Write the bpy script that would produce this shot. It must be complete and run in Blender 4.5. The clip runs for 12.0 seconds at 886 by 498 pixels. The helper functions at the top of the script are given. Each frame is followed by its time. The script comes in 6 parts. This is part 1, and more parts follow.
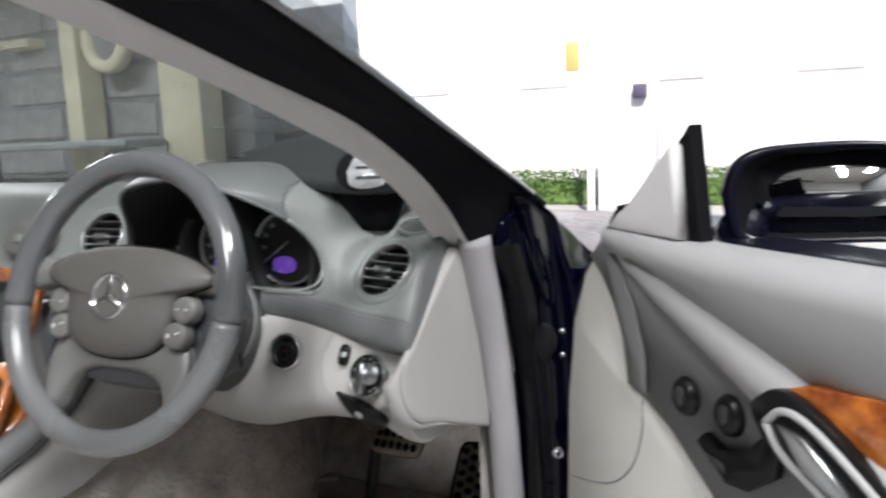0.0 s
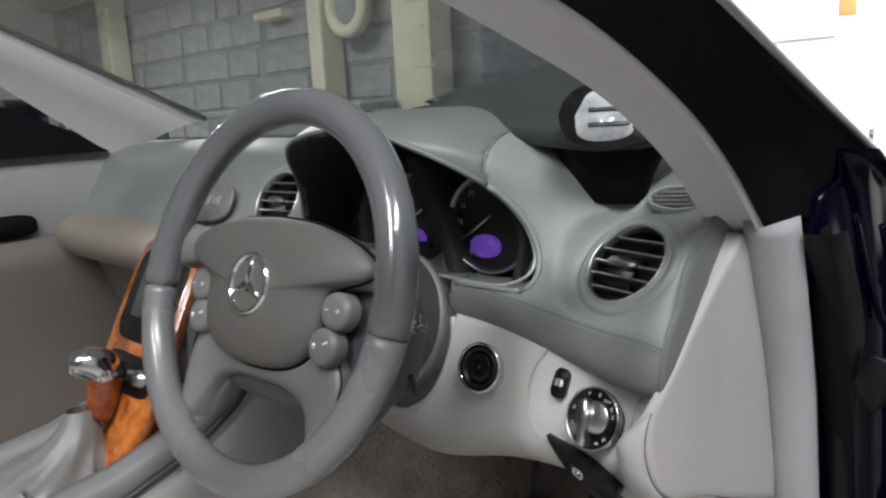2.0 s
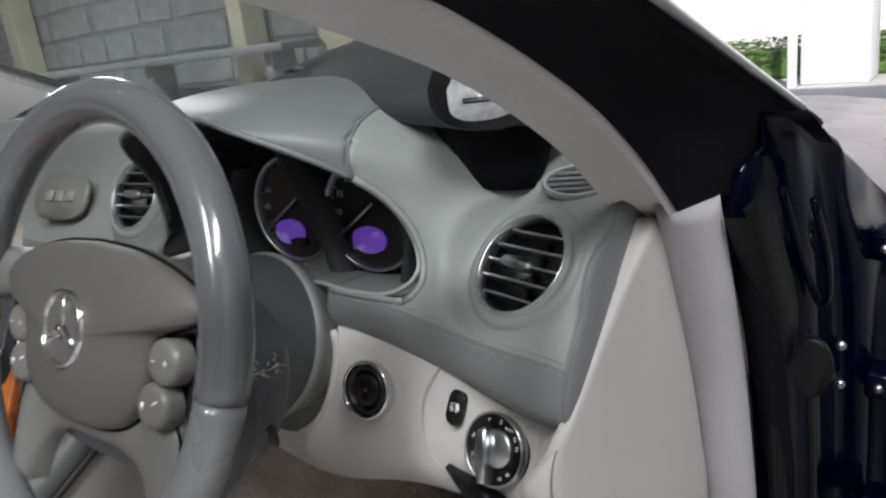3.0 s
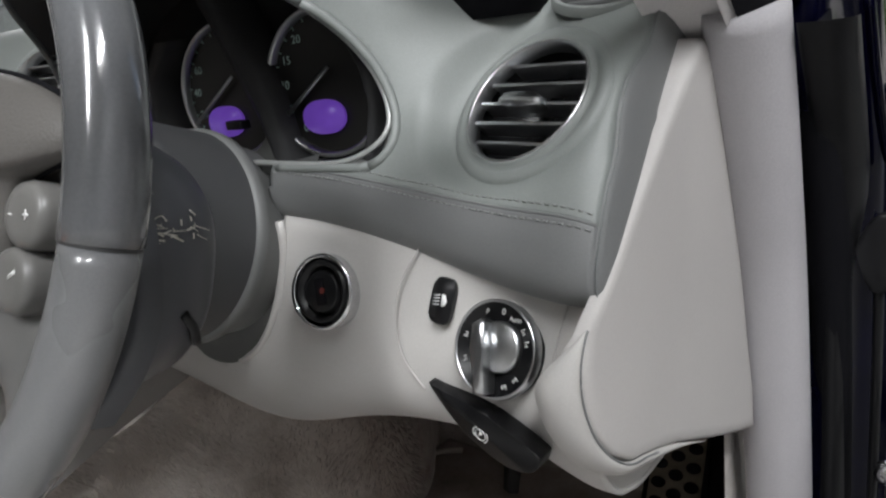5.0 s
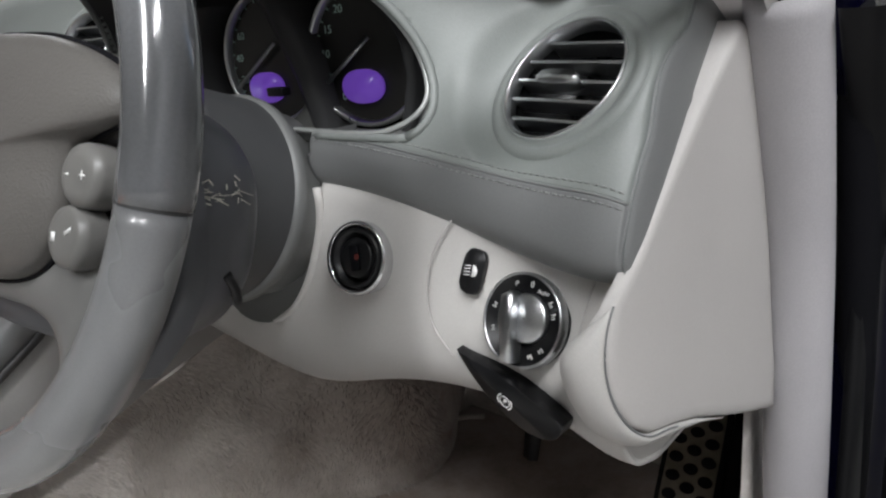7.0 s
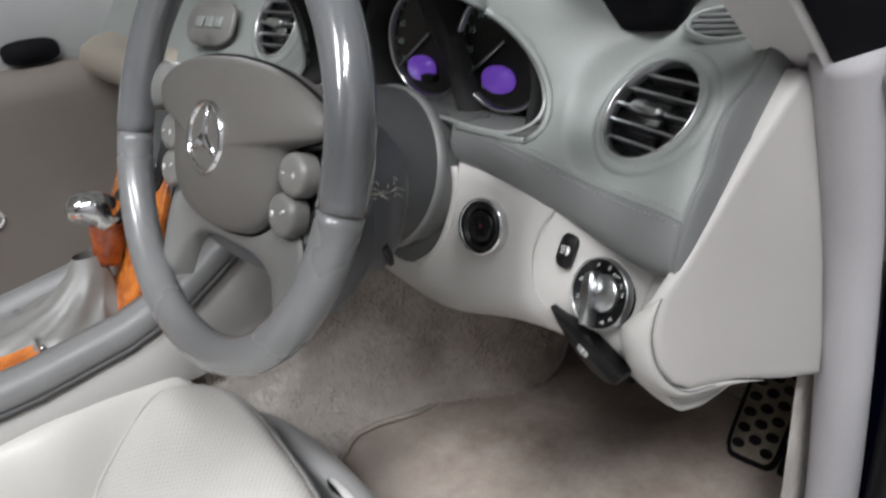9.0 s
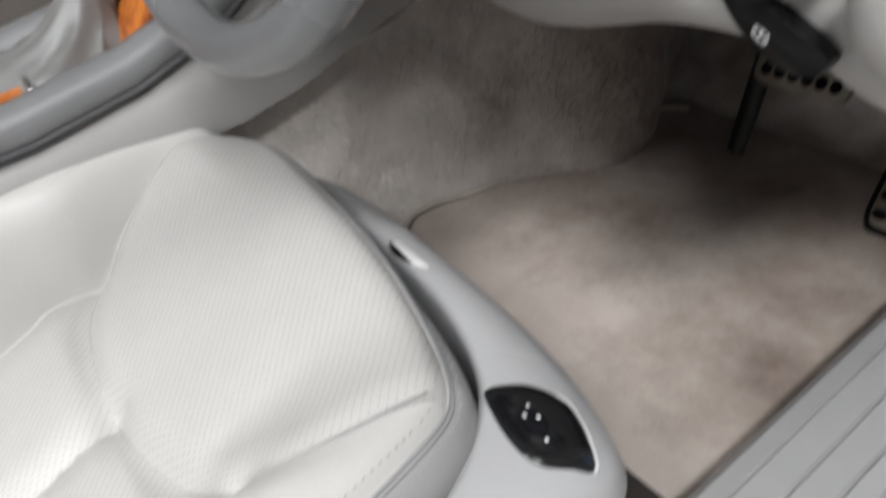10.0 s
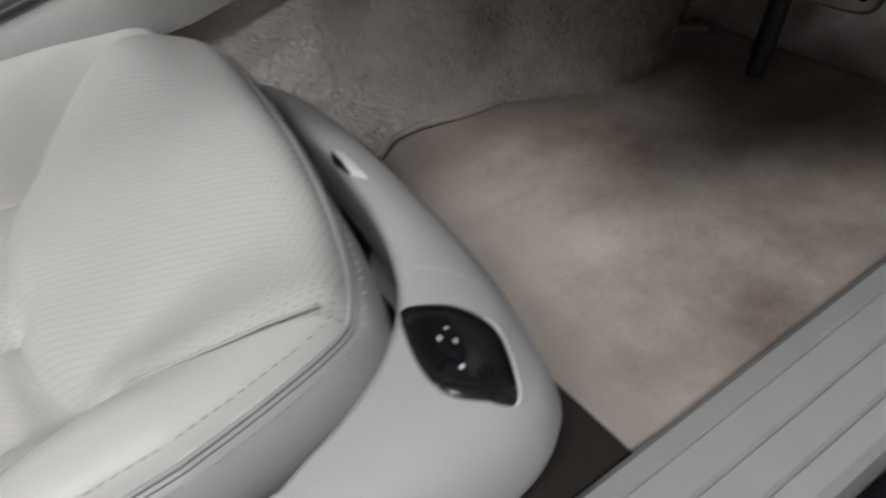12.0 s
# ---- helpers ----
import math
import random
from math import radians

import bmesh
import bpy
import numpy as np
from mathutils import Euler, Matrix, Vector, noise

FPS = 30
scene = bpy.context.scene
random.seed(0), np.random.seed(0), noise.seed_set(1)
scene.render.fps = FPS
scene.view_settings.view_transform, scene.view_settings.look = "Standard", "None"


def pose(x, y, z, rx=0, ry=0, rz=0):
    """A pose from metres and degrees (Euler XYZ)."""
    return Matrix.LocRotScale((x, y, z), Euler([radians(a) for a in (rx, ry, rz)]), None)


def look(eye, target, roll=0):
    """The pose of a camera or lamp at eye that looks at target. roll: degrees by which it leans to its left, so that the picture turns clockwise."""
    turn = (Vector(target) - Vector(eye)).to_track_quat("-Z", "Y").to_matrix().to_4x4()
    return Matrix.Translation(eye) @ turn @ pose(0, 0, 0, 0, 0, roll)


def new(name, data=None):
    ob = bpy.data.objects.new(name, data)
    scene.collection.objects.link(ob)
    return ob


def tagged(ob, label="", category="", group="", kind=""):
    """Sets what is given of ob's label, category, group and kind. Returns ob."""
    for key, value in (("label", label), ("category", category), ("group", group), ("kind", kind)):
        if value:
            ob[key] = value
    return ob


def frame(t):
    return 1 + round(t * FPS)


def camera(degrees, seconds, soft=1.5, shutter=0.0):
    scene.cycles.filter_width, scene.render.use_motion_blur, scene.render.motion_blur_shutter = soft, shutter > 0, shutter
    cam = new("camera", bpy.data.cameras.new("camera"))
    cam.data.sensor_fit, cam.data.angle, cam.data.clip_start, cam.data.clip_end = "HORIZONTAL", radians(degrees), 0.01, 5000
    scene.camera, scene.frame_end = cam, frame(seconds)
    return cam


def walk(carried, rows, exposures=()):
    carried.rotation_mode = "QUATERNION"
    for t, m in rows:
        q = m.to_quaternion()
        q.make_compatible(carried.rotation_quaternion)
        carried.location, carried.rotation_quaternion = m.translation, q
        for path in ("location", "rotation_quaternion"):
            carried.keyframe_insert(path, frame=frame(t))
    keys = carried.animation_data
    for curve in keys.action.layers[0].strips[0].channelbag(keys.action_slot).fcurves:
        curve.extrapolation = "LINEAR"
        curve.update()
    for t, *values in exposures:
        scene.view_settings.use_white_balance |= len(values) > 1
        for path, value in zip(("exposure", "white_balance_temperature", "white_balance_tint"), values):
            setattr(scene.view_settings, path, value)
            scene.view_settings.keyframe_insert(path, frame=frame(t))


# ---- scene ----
cam = camera(61.6, 12.0, soft=2.2, shutter=0.5)
PATH = [
    (0, (1.088, -0.822, 1.115), (0.221, 0.955, 0.813), -2.3),
    (0.5, (1.031, -0.864, 1.1), (0.065, 0.863, 0.813), -2.2),
    (0.9, (0.978, -0.838, 1.074), (0.041, 0.897, 0.739), -2.3),
    (1, (1.004, -0.808, 1.068), (0.017, 0.901, 0.748), -1.9),
    (1.5, (0.93, -0.694, 1.089), (-0.262, 0.882, 0.776), -0.5),
    (2, (0.915, -0.553, 1.084), (-0.443, 0.868, 0.715), -3.1),
    (2.5, (0.912, -0.5, 1.109), (-0.445, 0.897, 0.655), -4.8),
    (3, (0.881, -0.409, 1.114), (-0.356, 1.06, 0.556), -7.0),
    (5, (0.789, -0.338, 0.979), (-0.365, 1.199, 0.426), -7.0),
    (5.5, (0.788, -0.339, 0.97), (-0.388, 1.174, 0.397), -6.2),
    (6, (0.788, -0.344, 0.972), (-0.408, 1.155, 0.403), -5.5),
    (6.5, (0.797, -0.352, 0.976), (-0.404, 1.125, 0.363), -5.1),
    (7, (0.794, -0.349, 0.985), (-0.411, 1.119, 0.358), -5.6),
    (9, (0.894, -0.412, 1.093), (-0.529, 0.702, 0.237), -5.9),
    (9.5, (0.835, -0.382, 1.007), (-0.559, 0.603, -0.035), -7.7),
    (9.7, (0.8, -0.375, 0.985), (-0.609, 0.547, -0.094), -9.7),
    (9.8, (0.79, -0.405, 0.952), (-0.598, 0.537, -0.138), -8.8),
    (10, (0.777, -0.388, 0.933), (-0.551, 0.462, -0.298), -9.1),
    (10.5, (0.79, -0.387, 0.894), (-0.524, 0.321, -0.437), -13.5),
    (10.8, (0.797, -0.386, 0.889), (-0.527, 0.325, -0.431), -12.0),
    (11, (0.801, -0.386, 0.89), (-0.525, 0.335, -0.422), -11.7),
    (11.5, (0.81, -0.392, 0.884), (-0.52, 0.319, -0.43), -11.1),
    (12, (0.79, -0.316, 0.858), (-0.55, 0.384, -0.451), -10.8),
]
EXPOSURE = [(0, 0.45), (1.0, 0.42), (2, 0.2), (3, 0.14), (5, 0.28), (7, 0.36), (8.8, 0.5), (9.5, 0.42), (10.2, 0.32), (10.8, 0.1), (12, -0.16)]
walk(cam, [(t, look(eye, target, roll)) for t, eye, target, roll in PATH], EXPOSURE)


# ---- world and light ----
world = bpy.data.worlds.new("world")
scene.world = world
world.use_nodes = True
wn = world.node_tree
bg = wn.nodes["Background"]
sky = wn.nodes.new("ShaderNodeTexSky")
sky.sky_type = "NISHITA"
sky.sun_disc = False
sky.sun_elevation, sky.sun_rotation = radians(40), radians(157)
sky.air_density, sky.dust_density = 1.0, 3.0
wn.links.new(sky.outputs[0], bg.inputs[0])
bg.inputs[1].default_value = 0.15
sun_data = bpy.data.lights.new("sun", "SUN")
sun_data.energy, sun_data.angle, sun_data.color = 5.0, radians(0.6), (1.0, 0.96, 0.9)
sun = new("sun", sun_data)
sun.matrix_world = look((3.0, -7.0, 6.5), (0.0, 0.0, 0.0))


# ---- materials ----
def node(nt, kind, **values):
    n = nt.nodes.new(kind)
    for key, v in values.items():
        n.inputs[key].default_value = v
    return n


def surface(name, color, rough=0.6, metal=0.0, vary=0.12, scale=6.0, grain=400.0, bump=0.15, dark=None, coat=0.0, spec=0.5, sheen=0.0):
    """A principled surface: colour varied at two scales, fine relief, and worn or stained patches in the colour dark."""
    m = bpy.data.materials.new(name)
    m.use_nodes = True
    nt = m.node_tree
    b = nt.nodes["Principled BSDF"]
    tc = nt.nodes.new("ShaderNodeTexCoord")
    big = node(nt, "ShaderNodeTexNoise", Scale=scale, Detail=5.0, Roughness=0.6)
    fine = node(nt, "ShaderNodeTexNoise", Scale=grain, Detail=3.0)
    nt.links.new(tc.outputs["Object"], big.inputs["Vector"])
    nt.links.new(tc.outputs["Object"], fine.inputs["Vector"])
    ramp = nt.nodes.new("ShaderNodeValToRGB")
    ramp.color_ramp.elements[0].position, ramp.color_ramp.elements[1].position = 0.35, 0.68
    lo = dark if dark else tuple(c * (1 - vary) for c in color)
    ramp.color_ramp.elements[0].color = (*lo, 1)
    ramp.color_ramp.elements[1].color = (*color, 1)
    nt.links.new(big.outputs["Fac"], ramp.inputs["Fac"])
    mix = nt.nodes.new("ShaderNodeMixRGB")
    mix.blend_type = "MULTIPLY"
    mix.inputs["Fac"].default_value = 0.35
    nt.links.new(ramp.outputs["Color"], mix.inputs["Color1"])
    gr = nt.nodes.new("ShaderNodeValToRGB")
    gr.color_ramp.elements[0].position, gr.color_ramp.elements[1].position = 0.3, 0.7
    gr.color_ramp.elements[0].color = (0.72, 0.72, 0.72, 1)
    nt.links.new(fine.outputs["Fac"], gr.inputs["Fac"])
    nt.links.new(gr.outputs["Color"], mix.inputs["Color2"])
    nt.links.new(mix.outputs["Color"], b.inputs["Base Color"])
    rr = node(nt, "ShaderNodeMapRange")
    rr.inputs["To Min"].default_value, rr.inputs["To Max"].default_value = max(0.03, rough - 0.08), min(1, rough + 0.08)
    nt.links.new(big.outputs["Fac"], rr.inputs["Value"])
    nt.links.new(rr.outputs["Result"], b.inputs["Roughness"])
    b.inputs["Metallic"].default_value = metal
    b.inputs["Coat Weight"].default_value = coat
    b.inputs["Sheen Weight"].default_value = sheen
    b.inputs["Specular IOR Level"].default_value = spec
    if bump:
        bp = node(nt, "ShaderNodeBump", Strength=bump, Distance=0.001)
        nt.links.new(fine.outputs["Fac"], bp.inputs["Height"])
        nt.links.new(bp.outputs["Normal"], b.inputs["Normal"])
    return m


def plain(name, color, rough=0.4, metal=0.0, emit=0.0, coat=0.0):
    m = bpy.data.materials.new(name)
    m.use_nodes = True
    b = m.node_tree.nodes["Principled BSDF"]
    b.inputs["Base Color"].default_value = (*color, 1)
    b.inputs["Roughness"].default_value = rough
    b.inputs["Metallic"].default_value = metal
    b.inputs["Coat Weight"].default_value = coat
    if emit:
        b.inputs["Emission Color"].default_value = (*color, 1)
        b.inputs["Emission Strength"].default_value = emit
    return m


def clear_glass(name, tint=(0.9, 0.94, 0.93), haze=0.26):
    """Thin window glass: a film of dust, and a mirror gloss that grows at grazing angles."""
    m = bpy.data.materials.new(name)
    m.use_nodes = True
    nt = m.node_tree
    out = nt.nodes["Material Output"]
    tr = nt.nodes.new("ShaderNodeBsdfTransparent")
    tr.inputs["Color"].default_value = (*tint, 1)
    gl = node(nt, "ShaderNodeBsdfGlossy", Roughness=0.02)
    lw = node(nt, "ShaderNodeLayerWeight", Blend=0.5)
    pw = nt.nodes.new("ShaderNodeMath")
    pw.operation = "POWER"
    pw.inputs[1].default_value = 4.0
    fr = node(nt, "ShaderNodeMapRange")
    fr.inputs["To Min"].default_value, fr.inputs["To Max"].default_value = 0.05, 0.55
    nt.links.new(lw.outputs["Facing"], pw.inputs[0])
    nt.links.new(pw.outputs[0], fr.inputs["Value"])
    mx = nt.nodes.new("ShaderNodeMixShader")
    nt.links.new(fr.outputs[0], mx.inputs[0])
    nt.links.new(tr.outputs[0], mx.inputs[1])
    nt.links.new(gl.outputs[0], mx.inputs[2])
    dust = node(nt, "ShaderNodeBsdfDiffuse", Color=(0.75, 0.76, 0.74, 1))
    nz = node(nt, "ShaderNodeTexNoise", Scale=5.0, Detail=6.0)
    dr = node(nt, "ShaderNodeMapRange")
    dr.inputs["To Min"].default_value, dr.inputs["To Max"].default_value = haze * 0.6, haze * 1.4
    nt.links.new(nz.outputs["Fac"], dr.inputs["Value"])
    m2 = nt.nodes.new("ShaderNodeMixShader")
    nt.links.new(dr.outputs["Result"], m2.inputs[0])
    nt.links.new(mx.outputs[0], m2.inputs[1])
    nt.links.new(dust.outputs[0], m2.inputs[2])
    nt.links.new(m2.outputs[0], out.inputs["Surface"])
    return m


def perforated(name, color, rough):
    """Leather with rows of small punched holes, 4.5 mm apart."""
    m = surface(name, color, rough, vary=0.08, scale=9.0, grain=700.0, bump=0.12)
    nt = m.node_tree
    b = nt.nodes["Principled BSDF"]
    tc = nt.nodes.new("ShaderNodeTexCoord")
    mp = nt.nodes.new("ShaderNodeMapping")
    mp.inputs["Rotation"].default_value = (0, 0, radians(45))
    mp.inputs["Scale"].default_value = (205, 205, 0)
    nt.links.new(tc.outputs["Object"], mp.inputs["Vector"])
    fr = nt.nodes.new("ShaderNodeVectorMath")
    fr.operation = "FRACTION"
    nt.links.new(mp.outputs[0], fr.inputs[0])
    ds = nt.nodes.new("ShaderNodeVectorMath")
    ds.operation = "DISTANCE"
    ds.inputs[1].default_value = (0.5, 0.5, 0)
    nt.links.new(fr.outputs[0], ds.inputs[0])
    st = nt.nodes.new("ShaderNodeMapRange")
    st.inputs["From Min"].default_value, st.inputs["From Max"].default_value = 0.08, 0.17
    nt.links.new(ds.outputs["Value"], st.inputs["Value"])
    old = b.inputs["Base Color"].links[0].from_socket
    mx = nt.nodes.new("ShaderNodeMixRGB")
    mx.inputs["Color1"].default_value = (0.27, 0.25, 0.24, 1)
    nt.links.new(st.outputs["Result"], mx.inputs["Fac"])
    nt.links.new(old, mx.inputs["Color2"])
    nt.links.new(mx.outputs["Color"], b.inputs["Base Color"])
    return m


def browned(m, spots, colour, strength=0.75):
    """Mixes colour in as soft spots of (x, y, radius) in the object's plan, broken up by noise."""
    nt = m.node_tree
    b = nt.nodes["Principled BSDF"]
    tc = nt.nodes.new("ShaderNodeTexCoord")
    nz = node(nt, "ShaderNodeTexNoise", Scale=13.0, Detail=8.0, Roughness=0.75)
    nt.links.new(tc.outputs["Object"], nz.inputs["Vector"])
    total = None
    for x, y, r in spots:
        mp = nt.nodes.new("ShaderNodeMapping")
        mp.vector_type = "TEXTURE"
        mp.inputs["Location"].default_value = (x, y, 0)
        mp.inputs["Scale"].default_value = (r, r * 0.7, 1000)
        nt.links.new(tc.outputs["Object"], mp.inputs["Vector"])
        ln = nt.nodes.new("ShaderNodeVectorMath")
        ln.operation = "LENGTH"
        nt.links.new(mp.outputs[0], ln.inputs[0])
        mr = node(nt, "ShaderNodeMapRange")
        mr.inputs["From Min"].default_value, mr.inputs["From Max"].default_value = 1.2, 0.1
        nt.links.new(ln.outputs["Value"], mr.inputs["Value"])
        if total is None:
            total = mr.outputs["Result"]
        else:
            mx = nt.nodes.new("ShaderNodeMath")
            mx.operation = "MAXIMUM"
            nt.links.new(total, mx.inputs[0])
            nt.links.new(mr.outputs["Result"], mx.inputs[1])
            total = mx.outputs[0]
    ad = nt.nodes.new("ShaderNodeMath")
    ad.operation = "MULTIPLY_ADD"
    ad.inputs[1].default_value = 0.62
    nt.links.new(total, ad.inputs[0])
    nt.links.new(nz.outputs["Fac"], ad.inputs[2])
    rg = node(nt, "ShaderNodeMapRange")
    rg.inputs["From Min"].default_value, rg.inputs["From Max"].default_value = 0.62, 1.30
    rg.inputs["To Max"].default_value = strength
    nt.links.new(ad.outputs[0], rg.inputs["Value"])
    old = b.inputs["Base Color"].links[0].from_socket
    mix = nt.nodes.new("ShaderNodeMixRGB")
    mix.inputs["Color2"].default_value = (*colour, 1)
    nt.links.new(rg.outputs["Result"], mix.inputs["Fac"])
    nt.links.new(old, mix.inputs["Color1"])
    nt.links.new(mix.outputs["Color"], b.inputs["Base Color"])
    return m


M = dict(
    dash=surface("dash_leather", (0.225, 0.241, 0.231), 0.5, vary=0.1, scale=7, grain=900, bump=0.12),
    roll=surface("dash_roll_leather", (0.165, 0.168, 0.168), 0.5, vary=0.08, scale=7, grain=900, bump=0.12),
    panel=surface("light_panel", (0.51, 0.495, 0.475), 0.48, vary=0.06, scale=5, grain=1200, bump=0.06),
    kick=surface("kick_panel", (0.50, 0.48, 0.465), 0.65, vary=0.06, scale=5, grain=1400, bump=0.15),
    seal=surface("seal_cloth", (0.45, 0.435, 0.45), 0.8, vary=0.08, scale=8, grain=900, bump=0.2),
    trim=surface("pillar_trim", (0.58, 0.56, 0.555), 0.8, vary=0.06, scale=8, grain=900, bump=0.2),
    hood=surface("binnacle_vinyl", (0.034, 0.034, 0.035), 0.6, vary=0.15, grain=1200, spec=0.3),
    wheel=surface("wheel_leather", (0.135, 0.136, 0.14), 0.28, vary=0.15, scale=14, grain=1000, bump=0.1),
    pad=surface("airbag_vinyl", (0.1, 0.094, 0.087), 0.5, vary=0.06, scale=6, grain=700, bump=0.35),
    button=surface("silver_button", (0.17, 0.166, 0.158), 0.35, vary=0.08, grain=1200, bump=0.03),
    black=surface("black_plastic", (0.010, 0.010, 0.011), 0.35, vary=0.3, grain=900, bump=0.05, spec=0.3),
    matte=surface("black_rubber", (0.007, 0.007, 0.009), 0.75, vary=0.3, grain=600, bump=0.2, spec=0.1),
    column=surface("column_vinyl", (0.043, 0.043, 0.044), 0.5, vary=0.15, grain=1200, bump=0.1),
    chrome=surface("chrome", (0.75, 0.75, 0.76), 0.12, metal=1.0, vary=0.1, scale=20, grain=300, bump=0.0),
    satin=surface("satin_metal", (0.6, 0.61, 0.62), 0.3, metal=1.0, vary=0.1, scale=20, grain=500, bump=0.02),
    wood=surface("orange_burl_wood", (0.75, 0.24, 0.04), 0.18, vary=0.5, scale=26, grain=120, bump=0.0, dark=(0.22, 0.045, 0.01), coat=0.6),
    seat=surface("seat_leather", (0.53, 0.515, 0.49), 0.42, vary=0.05, scale=6, grain=1000, bump=0.12),
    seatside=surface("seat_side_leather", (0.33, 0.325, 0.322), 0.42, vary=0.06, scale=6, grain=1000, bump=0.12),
    perf=perforated("perforated_leather", (0.52, 0.505, 0.48), 0.45),
    shell=surface("seat_valance", (0.425, 0.422, 0.42), 0.4, vary=0.05, scale=5, grain=1300, bump=0.06),
    sill=surface("sill_plate", (0.32, 0.317, 0.31), 0.55, vary=0.1, scale=9, grain=900, bump=0.1),
    # mat: brown stains, with the shade under the dashboard painted in as well
    mat=browned(surface("floor_mat", (0.50, 0.44, 0.395), 0.95, vary=0.3, scale=9, grain=420, bump=0.7, dark=(0.40, 0.335, 0.29), sheen=0.2), ((0.27, 0.19, 0.24), (0.44, 0.36, 0.26), (0.26, 0.36, 0.28), (0.53, 0.20, 0.17), (0.56, 0.08, 0.20)), (0.11, 0.072, 0.053), 0.9),
    carpet=surface("carpet_pile", (0.70, 0.645, 0.60), 0.95, vary=0.4, scale=20, grain=230, bump=1.0, dark=(0.42, 0.375, 0.34), sheen=0.2),
    console=surface("console_side", (0.40, 0.39, 0.375), 0.55, vary=0.08, grain=1100, bump=0.12),
    rail=surface("console_rail", (0.19, 0.19, 0.192), 0.42, vary=0.08, grain=900, bump=0.08),
    beige=surface("beige_vinyl", (0.28, 0.25, 0.21), 0.55, vary=0.08, grain=1100, bump=0.1),
    paint=surface("navy_paint", (0.005, 0.005, 0.014), 0.28, vary=0.3, scale=4, grain=900, bump=0.0, coat=0.1, spec=0.25),
    doorlight=surface("door_light_vinyl", (0.52, 0.5, 0.46), 0.55, vary=0.06, scale=5, grain=1200, bump=0.1),
    doorgrey=surface("door_grey_leather", (0.28, 0.28, 0.28), 0.5, vary=0.08, scale=5, grain=1000, bump=0.12),
    purple=plain("purple_display", (0.14, 0.055, 0.42), 0.3, emit=0.4),
    face=surface("dial_face", (0.015, 0.014, 0.012), 0.35, vary=0.2, grain=900, bump=0.0),
    digit=plain("dial_digits", (0.5, 0.68, 0.62), 0.5),
    print=plain("grey_print", (0.5, 0.5, 0.49), 0.5),
    white=plain("white_print", (0.75, 0.75, 0.74), 0.5),
    glass=clear_glass("windscreen_glass"),
    mirror=plain("mirror_silver", (0.85, 0.86, 0.88), 0.03, metal=1.0),
    stone=surface("rough_wall", (0.25, 0.26, 0.26), 0.9, vary=0.4, scale=2.2, grain=40, bump=0.5, dark=(0.16, 0.17, 0.175)),
    cream=surface("cream_plaster", (0.6, 0.56, 0.42), 0.85, vary=0.15, scale=3, grain=60, bump=0.3),
    floor=surface("concrete", (0.55, 0.54, 0.52), 0.85, vary=0.25, scale=1.2, grain=60, bump=0.3),
    roof=surface("roof_plaster", (0.62, 0.61, 0.58), 0.9, vary=0.1, scale=1.5, grain=60, bump=0.2),
    leaf=surface("hedge_leaf", (0.12, 0.22, 0.05), 0.7, vary=0.5, scale=8, grain=60, bump=0.3),
    brown=surface("brown_vinyl", (0.165, 0.145, 0.128), 0.65, vary=0.1, grain=1000, bump=0.1),
)


# ---- mesh helpers ----
def part(name, bm, material, parent=None, label="", smooth=True):
    """Links a bmesh as one mesh object, as a part of parent."""
    me = bpy.data.meshes.new(name)
    bmesh.ops.recalc_face_normals(bm, faces=bm.faces)
    bm.to_mesh(me)
    bm.free()
    me.materials.append(material)
    if smooth:
        for p in me.polygons:
            p.use_smooth = True
    ob = new(name, me)
    if parent:
        ob.parent = parent
    if label:
        ob["label"] = label
    return ob


def thing(name, label, category, group="", kind=""):
    return tagged(new(name), label, category, group, kind)


def structure(ob, label, category="structure"):
    return tagged(ob, label, category, kind="structure")


def solid(ob, thick, offset=-1.0):
    m = ob.modifiers.new("solid", "SOLIDIFY")
    m.thickness, m.offset = thick, offset
    return ob


def rounded(ob, width, segments=3):
    m = ob.modifiers.new("bevel", "BEVEL")
    m.width, m.segments, m.limit_method, m.angle_limit = width, segments, "ANGLE", radians(40)
    m.harden_normals = False
    return ob


def spline(pts, n):
    """A smooth line of n points through pts."""
    p = [Vector(q) for q in pts]
    p = [p[0] * 2 - p[1], *p, p[-1] * 2 - p[-2]]
    out = []
    for i in range(n):
        u = i / (n - 1) * (len(pts) - 1)
        k = min(int(u), len(pts) - 2)
        f = u - k
        a, b, c, d = p[k:k + 4]
        out.append(0.5 * (2 * b + (c - a) * f + (2 * a - 5 * b + 4 * c - d) * f * f + (3 * b - a - 3 * c + d) * f ** 3))
    return out


def loft(rows, closed=False, caps=False, bm=None):
    """Quads between rows of points; closed: each row is a ring."""
    bm = bm or bmesh.new()
    vs = [[bm.verts.new(p) for p in row] for row in rows]
    n = len(rows[0])
    for a, b in zip(vs, vs[1:]):
        for i in range(n if closed else n - 1):
            j = (i + 1) % n
            try:
                bm.faces.new((a[i], a[j], b[j], b[i]))
            except ValueError:
                pass
    if caps:
        bm.faces.new(vs[0])
        bm.faces.new(vs[-1])
    return bm


